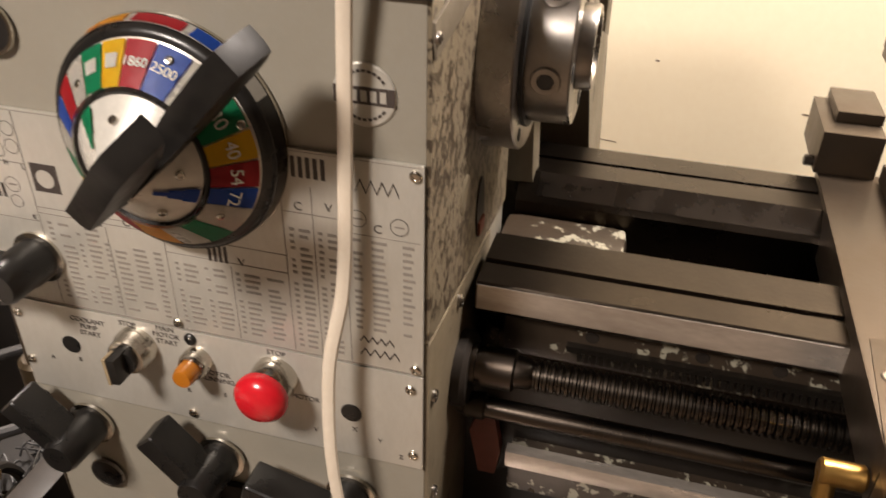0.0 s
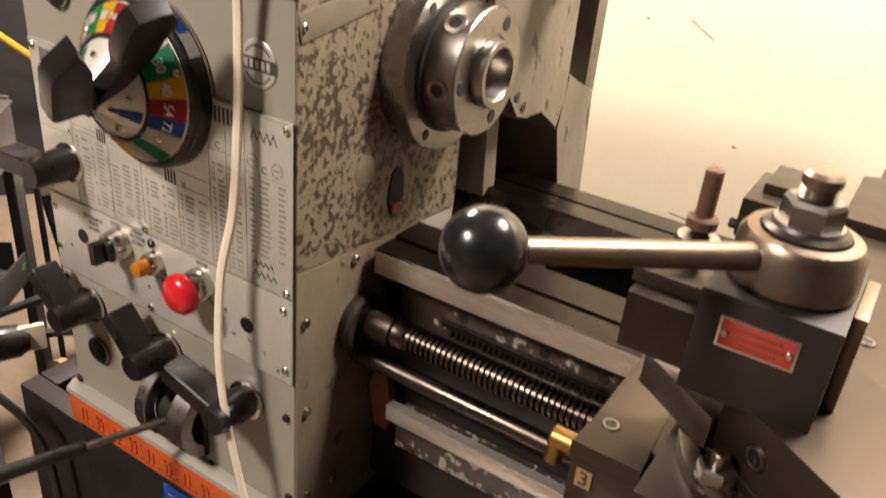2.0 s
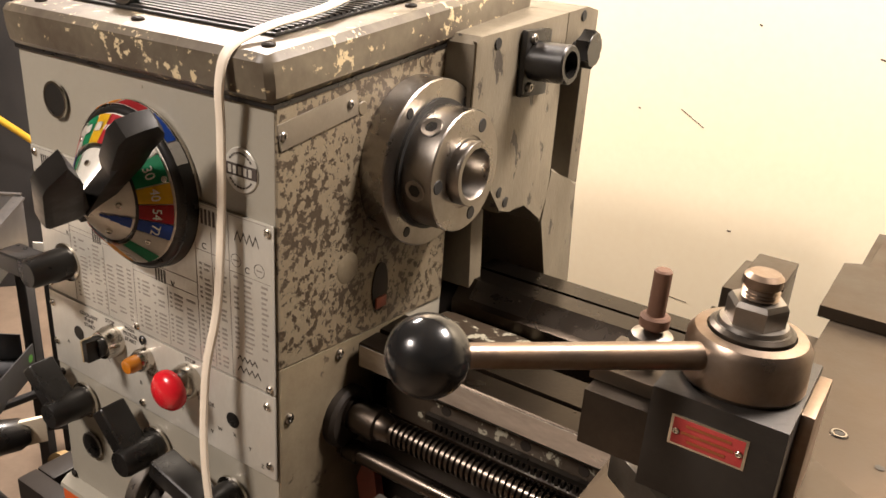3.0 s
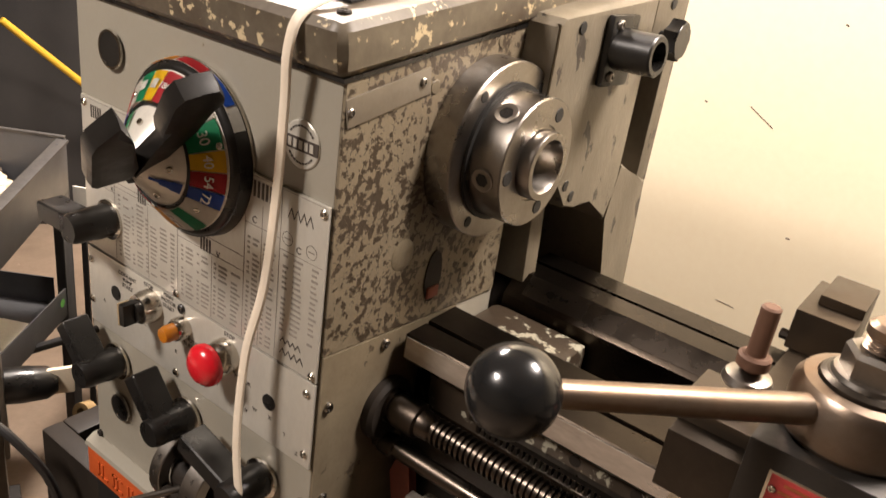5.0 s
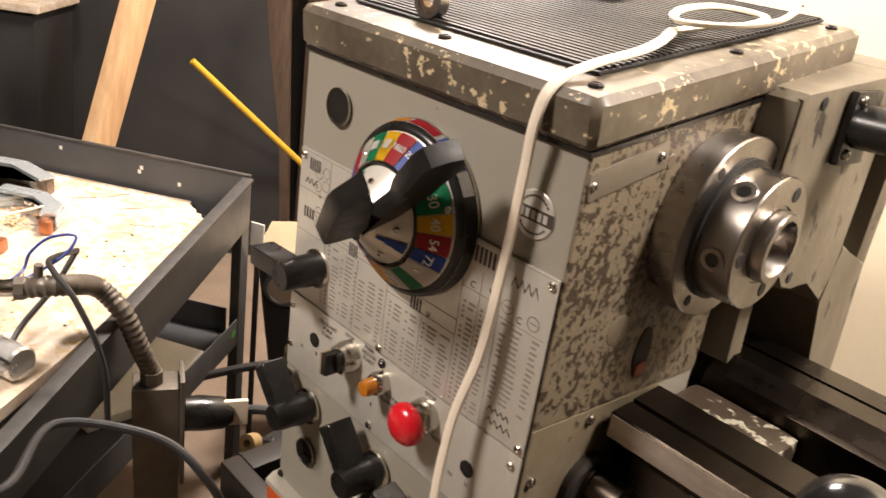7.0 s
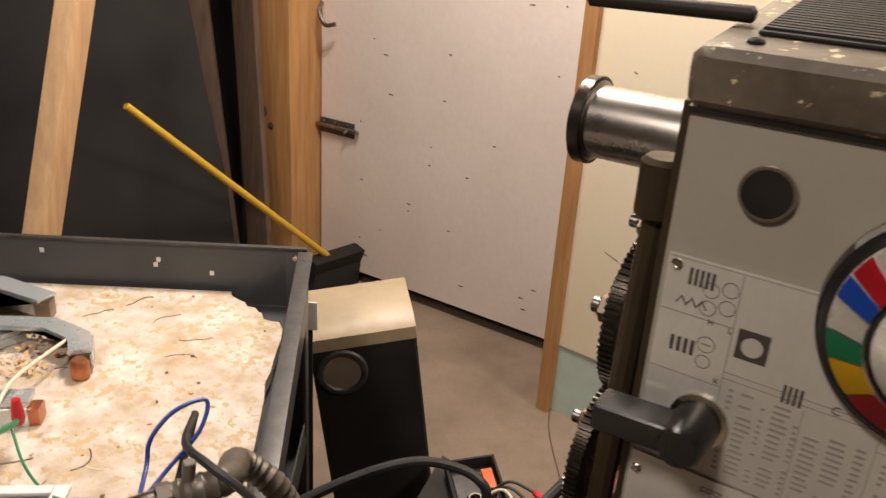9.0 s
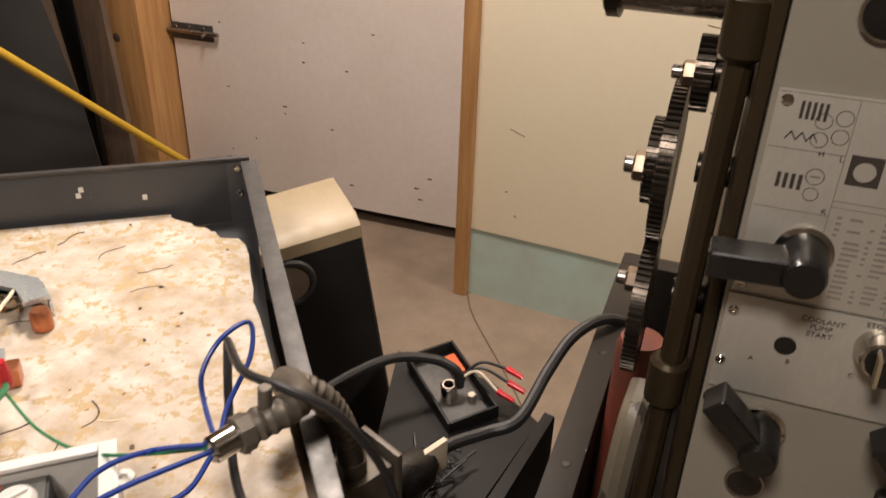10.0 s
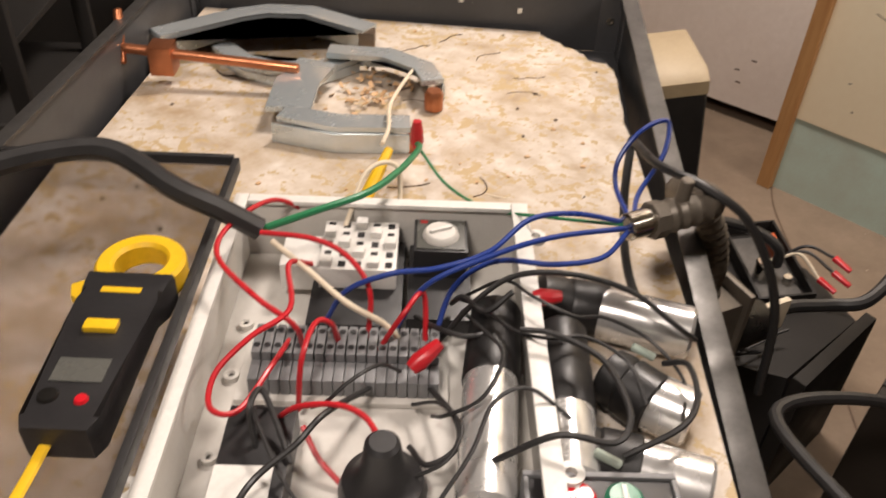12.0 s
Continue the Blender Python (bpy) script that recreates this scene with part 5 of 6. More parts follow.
for name, a0, a1, b0, b1 in (("shelf_rim", 0.04, TW - 0.04, -0.001, 0.002), ("shelf_rim", -0.002, 0.001, 0.036, TL)):
    part(name, box(a0, a1, b0, b1, 0.40, 0.462, 0.001, m=RM), CARTGREY, cart)
for b, z in ((0.045, 0.73), (0.06, 0.44)):
    part("green_dot", revolve([(0, 0.0006), (0.009, 0.0006)], (RM @ Vector((-0.0045, b, z))), -(RM.to_3x3() @ Vector((1, 0, 0))), 18), GREENINK, cart)
paper = thing("white_paper", (RM @ Vector((0.16, 0.25, 0.401))), "crumpled white paper on the lower shelf", "paper")
part("paper_sheet", prism([(0.03, 0.12), (0.22, 0.1), (0.26, 0.2), (0.24, 0.36), (0.1, 0.42), (0.02, 0.3)], 0.02, RM @ pose(0, 0, 0.402), bevel=0.006), WHITE, paper)

board = thing("painted_board", RM @ Vector((0.33, 0.5, TOP - 0.03)), "stained white-painted board with peeling edges lying in the cart", "board")
out = random.Random(11)
edge = [(0.64, 0.012), (0.12, 0.012)] + [(0.12 - i * 0.009 + out.uniform(-0.004, 0.004), 0.02 + i * 0.0095 + out.uniform(-0.006, 0.006)) for i in range(11)]
edge += [(0.018 + out.uniform(-0.003, 0.003), 0.13 + i * 0.03) for i in range(6)] + [(0.012, 0.32), (-0.008, 0.62), (-0.02, 1.1), (0.64, 1.1)]
part("board_sheet", prism([(a, b) for a, b in edge], 0.018, RM @ pose(0, 0, TOP - 0.0185)), PAINTEDPLY, board)
bm = bmesh.new()
for _ in range(14):
    a, b, d = out.uniform(0.05, 0.6), out.uniform(0.04, 0.55), out.uniform(0, 6.28)
    pts = []
    for k in range(5):
        pts.append(RM @ Vector((a, b, TOP - 0.0002)))
        a, b, d = a + 0.012 * math.cos(d), b + 0.012 * math.sin(d), d + out.uniform(-0.7, 0.7)
    sweep(pts, out.uniform(0.0005, 0.0011), 4, 4, bm)
part("paint_crack", bm, BROWNWOOD, board, "fine brown cracks in the paint", kind="stuff")
for _ in range(46):
    a, b, s = out.uniform(0.03, 0.6), out.uniform(0.03, 0.6), out.uniform(0.0007, 0.0022)
    part("crumb", box(-s, s * 1.5, -s, s, 0, 0.0012, m=RM @ pose(a, b, TOP, 0, 0, out.uniform(0, 180))), BROWNWOOD if out.random() < 0.6 else PINE_PALE, board)
shav = thing("wood_shavings", (RM @ Vector((0.36, 0.26, TOP))), "small heap of pale wood shavings and crumbs", "shavings", kind="stuff")
bm = bmesh.new()
for _ in range(60):
    a, b, s = out.gauss(0.35, 0.035), out.gauss(0.25, 0.03), out.uniform(0.002, 0.006)
    box(-s, s, -s * 0.5, s * 0.5, 0.0, 0.0012, bm=bm, m=RM @ pose(a, b, TOP + out.uniform(0, 0.012), out.uniform(-30, 30), out.uniform(-30, 30), out.uniform(0, 180)))
part("shaving", bm, PINE_PALE, shav, kind="stuff")

GALV = material("galvanised_plated_steel", (0.66, 0.69, 0.69), 0.24, metal=0.65, second=(0.42, 0.5, 0.54), scale=14, amount=0.6, bump=0.03)
ENCGREY = material("light_grey_enclosure", (0.60, 0.58, 0.54), 0.45, second=(0.45, 0.42, 0.38), scale=10, amount=0.5)
RELAYWHITE = material("white_relay_plastic", (0.72, 0.70, 0.66), 0.4, scale=30, amount=0.3)
TERMGREY = material("grey_terminal_plastic", (0.19, 0.19, 0.195), 0.45, scale=30, amount=0.4)
ALU = material("bright_aluminium_can", (0.82, 0.81, 0.79), 0.22, metal=0.7, scale=25, amount=0.3, bump=0.03)
TAPE = material("black_tape", (0.014, 0.013, 0.013), 0.42, scale=40, amount=0.4)
REDWIRE = material("red_wire_insulation", (0.50, 0.014, 0.022), 0.35, scale=40, amount=0.3, bump=0)
BLUEWIRE = material("blue_wire_insulation", (0.018, 0.045, 0.24), 0.35, scale=40, amount=0.3, bump=0)
GREENWIRE = material("green_wire_insulation", (0.02, 0.19, 0.075), 0.4, scale=40, amount=0.3, bump=0)
BLACKWIRE = material("black_wire_insulation", (0.022, 0.021, 0.021), 0.45, scale=40, amount=0.4, bump=0)
METERBLACK = material("black_meter_plastic", (0.020, 0.019, 0.020), 0.4, scale=30, amount=0.4)
METERYELLOW = material("yellow_meter_plastic", (0.78, 0.48, 0.015), 0.4, scale=30, amount=0.3)
LCD = material("grey_display", (0.10, 0.10, 0.09), 0.25, scale=30, amount=0.2)
CONDUIT = material("dusty_grey_conduit", (0.15, 0.13, 0.105), 0.5, metal=0.35, second=(0.1, 0.08, 0.06), scale=25, amount=0.7)
BUTTONGREEN = material("green_button_plastic", (0.012, 0.20, 0.10), 0.3, bump=0.0)
PAPERTAG = material("cream_paper_tag", (0.72, 0.62, 0.47), 0.7, scale=20, amount=0.3)


# plated clamps
def flat_bar(pts, w, z0, z1, mat, parent, name):
    """A bar bent in the plane of the tray; pts (a, b)."""
    left, right = [], []
    for i, (a, b) in enumerate(pts):
        p = Vector(pts[max(i - 1, 0)])
        q = Vector(pts[min(i + 1, len(pts) - 1)])
        d = (q - p).normalized()
        n = Vector((-d.y, d.x)) * w / 2
        left.append((a + n.x, b + n.y))
        right.append((a - n.x, b - n.y))
    return part(name, prism(left + right[::-1], z1 - z0, TM @ pose(0, 0, z0), bevel=0.0015), mat, parent)


c1 = thing("welding_clamp", tray(0.5, 0.1, TOP), "bright plated steel clamp with a copper-coated screw", "clamp", "clamps in the cart")
flat_bar([(0.665, 0.13), (0.57, 0.05), (0.53, 0.03), (0.47, 0.03), (0.38, 0.085)], 0.034, TOP + 0.03, TOP + 0.037, GALV, c1, "upper_arm")
for off in (-0.017, 0.014):
    flat_bar([(0.66, 0.13 + off), (0.57, 0.05 + off), (0.53, 0.03 + off), (0.47, 0.03 + off), (0.385, 0.08 + off)], 0.003, TOP + 0.006, TOP + 0.0295, GALV, c1, "arm_flange")
flat_bar([(0.58, 0.12), (0.545, 0.165), (0.50, 0.185), (0.44, 0.18), (0.395, 0.135)], 0.028, TOP + 0.014, TOP + 0.021, GALV, c1, "lower_arm")
flat_bar([(0.585, 0.13), (0.545, 0.18), (0.50, 0.20), (0.44, 0.195), (0.39, 0.15)], 0.003, TOP + 0.001, TOP + 0.0135, GALV, c1, "arm_flange")
sc = part("clamp_screw", rod(tray(0.690, 0.205, TOP + 0.048), tray(0.46, 0.215, TOP + 0.033), 0.0065, bevel=0.002), COPPER, c1, "copper-coated screw")
part("tommy_bar", rod(tray(0.683, 0.215, TOP + 0.03), tray(0.69, 0.177, TOP + 0.087), 0.0055, bevel=0.002), COPPER, sc)
part("screw_block", box(0.618, 0.648, 0.19, 0.222, TOP + 0.018, TOP + 0.056, 0.003, m=TM), COPPER, c1)
part("jaw_tip", box(0.372, 0.395, 0.075, 0.1, TOP + 0.005, TOP + 0.034, 0.003, m=TM), WORNSTEEL, c1)
c2 = thing("welding_clamp", tray(0.4, 0.25, TOP), "bright plated C-shaped steel clamp with copper pads", "clamp", "clamps in the cart")
flat_bar([(0.29, 0.235), (0.302, 0.195), (0.35, 0.16), (0.43, 0.155)], 0.03, TOP + 0.028, TOP + 0.035, GALV, c2, "upper_arm")
flat_bar([(0.276, 0.235), (0.288, 0.185), (0.345, 0.144), (0.43, 0.14)], 0.003, TOP + 0.006, TOP + 0.0275, GALV, c2, "arm_flange")
flat_bar([(0.44, 0.18), (0.46, 0.24), (0.46, 0.31)], 0.055, TOP + 0.022, TOP + 0.029, GALV, c2, "back_web")
flat_bar([(0.465, 0.325), (0.40, 0.345), (0.315, 0.34)], 0.03, TOP + 0.026, TOP + 0.033, GALV, c2, "lower_arm")
flat_bar([(0.475, 0.342), (0.40, 0.362), (0.315, 0.357)], 0.003, TOP + 0.001, TOP + 0.0255, GALV, c2, "arm_flange")
part("copper_pad", revolve([(0, 0), (0.012, 0), (0.012, 0.02), (0.009, 0.025), (0, 0.025)], tray(0.288, 0.248, TOP + 0.002), (0, 0, 1), 24), COPPER, c2, "copper pad")
part("copper_pad", box(0.302, 0.318, 0.335, 0.358, TOP + 0.002, TOP + 0.024, 0.003, m=TM), COPPER, c2, "copper pad")

# open enclosure with its gear
enc = thing("electrical_enclosure", tray(0.335, 0.75, TOP), "open light grey electrical enclosure full of wiring", "enclosure")
EA, EZ, EB0, EB1 = 0.205, 0.465, 0.555, 1.02
part("back_panel", box(EA, EZ, EB0, EB1, TOP + 0.0005, TOP + 0.006, m=TM), ENCGREY, enc)
for name, a0, a1, b0, b1 in (("end_wall", EA, EZ, EB0, EB0 + 0.005), ("end_wall", EA, EZ, EB1 - 0.005, EB1), ("side_wall", EA, EA + 0.005, EB0 + 0.0055, EB1 - 0.0055), ("side_wall", EZ - 0.005, EZ, EB0 + 0.0055, EB1 - 0.0055)):
    part(name, box(a0, a1, b0, b1, TOP + 0.0065, RIM - 0.008, 0.001, m=TM), ENCGREY, enc)
for a0, a1, b0, b1 in ((EA - 0.004, EA + 0.011, EB0 - 0.003, EB1), (EZ - 0.009, EZ + 0.003, EB0 - 0.003, EB1), (EA + 0.0115, EZ - 0.0095, EB0 - 0.003, EB0 + 0.008)):
    part("rim_flange", box(a0, a1, b0, b1, RIM - 0.0075, RIM - 0.003, 0.001, m=TM), RELAYWHITE, enc)
for a, b in ((EA - 0.008, 0.85), (EZ + 0.008, 0.87), (EA - 0.008, 0.6)):
    part("screw_lug", revolve([(0.004, 0), (0.009, 0), (0.009, 0.005), (0.004, 0.005)], tray(a, b, RIM - 0.009), (0, 0, 1), 20, closed=True), RELAYWHITE, enc)
for a in (0.445, 0.225):
    for b in (0.66, 0.72, 0.80, 0.86):
        part("boss", revolve([(0.002, 0.003), (0.0035, 0.005), (0.0065, 0.005), (0.0065, 0)], tray(a, b, TOP + 0.006), (0, 0, 1), 16), ENCGREY, enc)
GLASS = bpy.data.materials.new("clear_plastic_lid")
GLASS.use_nodes = True
gb = GLASS.node_tree.nodes["Principled BSDF"]
gb.inputs["Base Color"].default_value, gb.inputs["Roughness"].default_value, gb.inputs["Transmission Weight"].default_value, gb.inputs["IOR"].default_value = (0.36, 0.34, 0.33, 1), 0.06, 1.0, 1.3
lidc = thing("clear_lid", tray(0.58, 0.75, RIM), "clear plastic enclosure lid with a dark rim, swung open", "lid")
sheet_ = part("lid_sheet", box(0.472, 0.73, EB0 - 0.03, EB1, RIM + 0.0065, RIM + 0.0095, 0.0008, m=TM), GLASS, lidc)
sheet_.visible_shadow = False
for a0, a1, b0, b1 in ((0.468, 0.474, EB0 - 0.03, EB1), (0.474, 0.73, EB0 - 0.036, EB0 - 0.0305)):
    part("lid_rim", box(a0, a1, b0, b1, RIM + 0.0055, RIM + 0.018, 0.001, m=TM), BLACKWIRE, lidc, "dark rim")


def contactor(a0, a1, b0, b1, z1):
    ob = thing("contactor", tray((a0 + a1) / 2, (b0 + b1) / 2, TOP), "white and black contactor block with screw holes", "contactor")
    part("lower_body", box(a0 - 0.006, a1 + 0.006, b0, b1 + 0.045, TOP + 0.0065, z1 - 0.022, 0.002, m=TM), METERBLACK, ob, "black lower body")
    top = part("upper_body", box(a0, a1, b0, b1, z1 - 0.0215, z1, 0.002, m=TM), RELAYWHITE, ob)
    part("step_block", box(a0 + 0.004, a1 + 0.035, b0 + 0.015, b1 - 0.012, z1 - 0.035, z1 - 0.007, 0.002, m=TM), RELAYWHITE, ob)
    n = 5
    for i in range(n):
        for j in range(5):
            a, b = a0 + (a1 - a0) * (i + 0.5) / n, b0 + (b1 - b0) * (j + 0.5) / 5
            if (i + j) % 3 == 2:
                part("raised_key", box(a - 0.005, a + 0.005, b - 0.005, b + 0.005, z1 + 0.0002, z1 + 0.007, 0.001, m=TM), RELAYWHITE, top)
            else:
                part("terminal_hole", box(a - 0.003, a + 0.003, b - 0.0035, b + 0.0035, z1 + 0.0002, z1 + 0.0008, m=TM), METERBLACK, top)
    return ob


contactor(0.318, 0.385, 0.565, 0.635, 0.752)
tm_ = thing("timer_relay", tray(0.28, 0.6, TOP), "black timer relay with a grey dial face", "relay")
tb = part("case", box(0.252, 0.308, 0.562, 0.665, TOP + 0.0065, 0.725, 0.002, m=TM), METERBLACK, tm_)
part("dial_block", box(0.256, 0.304, 0.562, 0.61, 0.7255, 0.755, 0.0015, m=TM), METERBLACK, tm_)
part("face", box(0.2585, 0.3015, 0.5645, 0.6075, 0.7552, 0.7565, 0.0004, m=TM), LCD, tm_, "grey dial face")
part("dial", revolve([(0, 0.006), (0.013, 0.0055), (0.0155, 0.003), (0.0165, 0)], tray(0.28, 0.588, 0.7566), (0, 0, 1), 30), ENCGREY, tm_)
part("dial_pointer", box(-0.0105, 0.0105, -0.0015, 0.0015, 0.0062, 0.0085, 0.0004, m=TM @ pose(0.28, 0.588, 0.7566, 0, 0, 25)), RELAYWHITE, tm_)
part("rating_mark", box(0.292, 0.2985, 0.566, 0.571, 0.7566, 0.757, m=TM), REDTAG, tm_)
rail = thing("terminal_strip", tray(0.35, 0.715, TOP), "long grey terminal strip with two rows of screws", "terminal strip")
part("strip_base", box(0.272, 0.438, 0.678, 0.748, TOP + 0.0065, TOP + 0.012, 0.001, m=TM), ENCGREY, rail)
for i in range(18):
    a = 0.28 + i * 0.0082
    t_ = part("terminal", box(a, a + 0.0076, 0.684, 0.742, TOP + 0.0125, TOP + 0.029, 0.0008, m=TM), TERMGREY, rail)
    part("crown", box(a + 0.0003, a + 0.0073, 0.69, 0.722, TOP + 0.0292, TOP + 0.038, 0.0008, m=TM), TERMGREY, t_)
    for b in (0.697, 0.714):
        part("screw_hole", revolve([(0, 0.0006), (0.0027, 0.0006)], tray(a + 0.0038, b, TOP + 0.038), (0, 0, 1), 12), METERBLACK, t_)


def capacitor(p0, p1, p2, r, label="silver capacitor can with a taped black end"):
    """p0 to p1 taped black, p1 to p2 bare can."""
    p0, p1, p2 = tray(*p0), tray(*p1), tray(*p2)
    ob = thing("capacitor", p1, label, "capacitor", "capacitors by the enclosure")
    part("can", rod(p1, p2, r, bevel=0.003, seg=36), ALU, ob)
    d = p0 - p1
    part("taped_end", revolve([(r, -0.012), (r * 1.06, -0.01), (r * 1.05, d.length * 0.4), (r * 0.98, d.length * 0.45), (r * 1.04, d.length * 0.55), (r * 1.0, d.length * 0.9), (r * 0.7, d.length), (0, d.length)], p1, d, 32), TAPE, ob, "black tape")
    return ob


CZ = TOP + 0.024
capacitor((0.232, 0.66, CZ + 0.012), (0.24, 0.735, CZ + 0.012), (0.25, 0.86, CZ + 0.012), 0.021)
capacitor((0.20, 0.645, CZ + 0.01), (0.148, 0.645, CZ), (0.066, 0.672, CZ), 0.0235)
capacitor((0.183, 0.69, CZ + 0.02), (0.187, 0.765, CZ + 0.015), (0.19, 0.835, CZ + 0.01), 0.021)
capacitor((0.148, 0.72, CZ), (0.122, 0.745, CZ), (0.088, 0.765, CZ), 0.0235)
capacitor((0.19, 0.80, CZ), (0.15, 0.81, CZ), (0.092, 0.83, CZ), 0.0235)
for a, b, z in ((0.128, 0.71, 0.745), (0.175, 0.82, 0.752), (0.145, 0.83, 0.74)):
    cl = thing("spade_terminal", tray(a, b, z), "small clear teal spade terminal sleeve", "terminal", "spade terminals")
    part("sleeve", rod(tray(a, b, z), tray(a - 0.018, b + 0.006, z - 0.006), 0.0035, bevel=0.001, seg=10), TEAL, cl)
bb = thing("button_box", tray(0.165, 0.92, TOP), "grey push-button station with red and green buttons", "button box")
part("case", box(0.125, 0.226, 0.838, 0.99, TOP + 0.0005, 0.748, 0.003, m=TM), TERMGREY, bb)
part("face_plate", box(0.129, 0.222, 0.843, 0.985, 0.7485, 0.7525, 0.001, m=TM), METERBLACK, bb)
for a0, a1, b0, b1 in ((0.125, 0.2258, 0.8383, 0.8425), (0.125, 0.1285, 0.843, 0.985), (0.2225, 0.2258, 0.843, 0.985)):
    part("face_rim", box(a0, a1, b0, b1, 0.7485, 0.755, 0.001, m=TM), TERMGREY, bb)
for a, m_ in ((0.194, STOPRED), (0.164, BUTTONGREEN)):
    part("push_button", revolve([(0, 0), (0.0125, 0.0), (0.0125, 0.009), (0.01, 0.012), (0, 0.0125)], tray(a, 0.864, 0.753), (0, 0, 1), 28), m_, bb)
    part("button_mark", box(a - 0.0015, a + 0.0015, 0.856, 0.872, 0.7656, 0.7664, m=TM), RELAYWHITE, bb)
pl = thing("black_plug", tray(0.32, 0.83, TOP), "black rubber plug standing in the enclosure", "plug")
part("plug_body", revolve([(0, 0), (0.03, 0.0), (0.031, 0.012), (0.028, 0.022), (0.022, 0.026), (0.015, 0.04), (0.012, 0.06), (0.009, 0.063), (0, 0.063)], tray(0.318, 0.83, TOP + 0.0065), (0, 0, 1), 36), METERBLACK, pl)
blk2 = thing("black_module", tray(0.4, 0.82, TOP), "small black module with a white sticker", "module")
part("case", box(0.383, 0.432, 0.772, 0.86, TOP + 0.0065, TOP + 0.034, 0.002, m=TM), METERBLACK, blk2)
part("sticker", box(0.392, 0.432, 0.826, 0.862, TOP + 0.0345, TOP + 0.0352, m=TM), RELAYWHITE, blk2)
for p, q, m_ in (((0.306, 0.402, 0.74), (0.306, 0.402, 0.768), REDWIRE), ((0.299, 0.735, 0.742), (0.28, 0.722, 0.754), REDWIRE), ((0.203, 0.678, 0.765), (0.183, 0.676, 0.765), REDWIRE), ((0.36, 0.50, 0.72), (0.335, 0.425, 0.745), METERYELLOW)):
    wn = thing("wire_nut", tray(*p), "red twist-on wire connector" if m_ is REDWIRE else "yellow twist-on wire connector", "wire nut", "wire nuts")
    d = tray(*q) - tray(*p)
    part("nut_body", revolve([(0, -0.004), (0.0055, -0.004), (0.0075, 0.004), (0.0065, d.length * 0.6), (0.0048, d.length), (0, d.length)], tray(*p), d, 10), m_, wn)

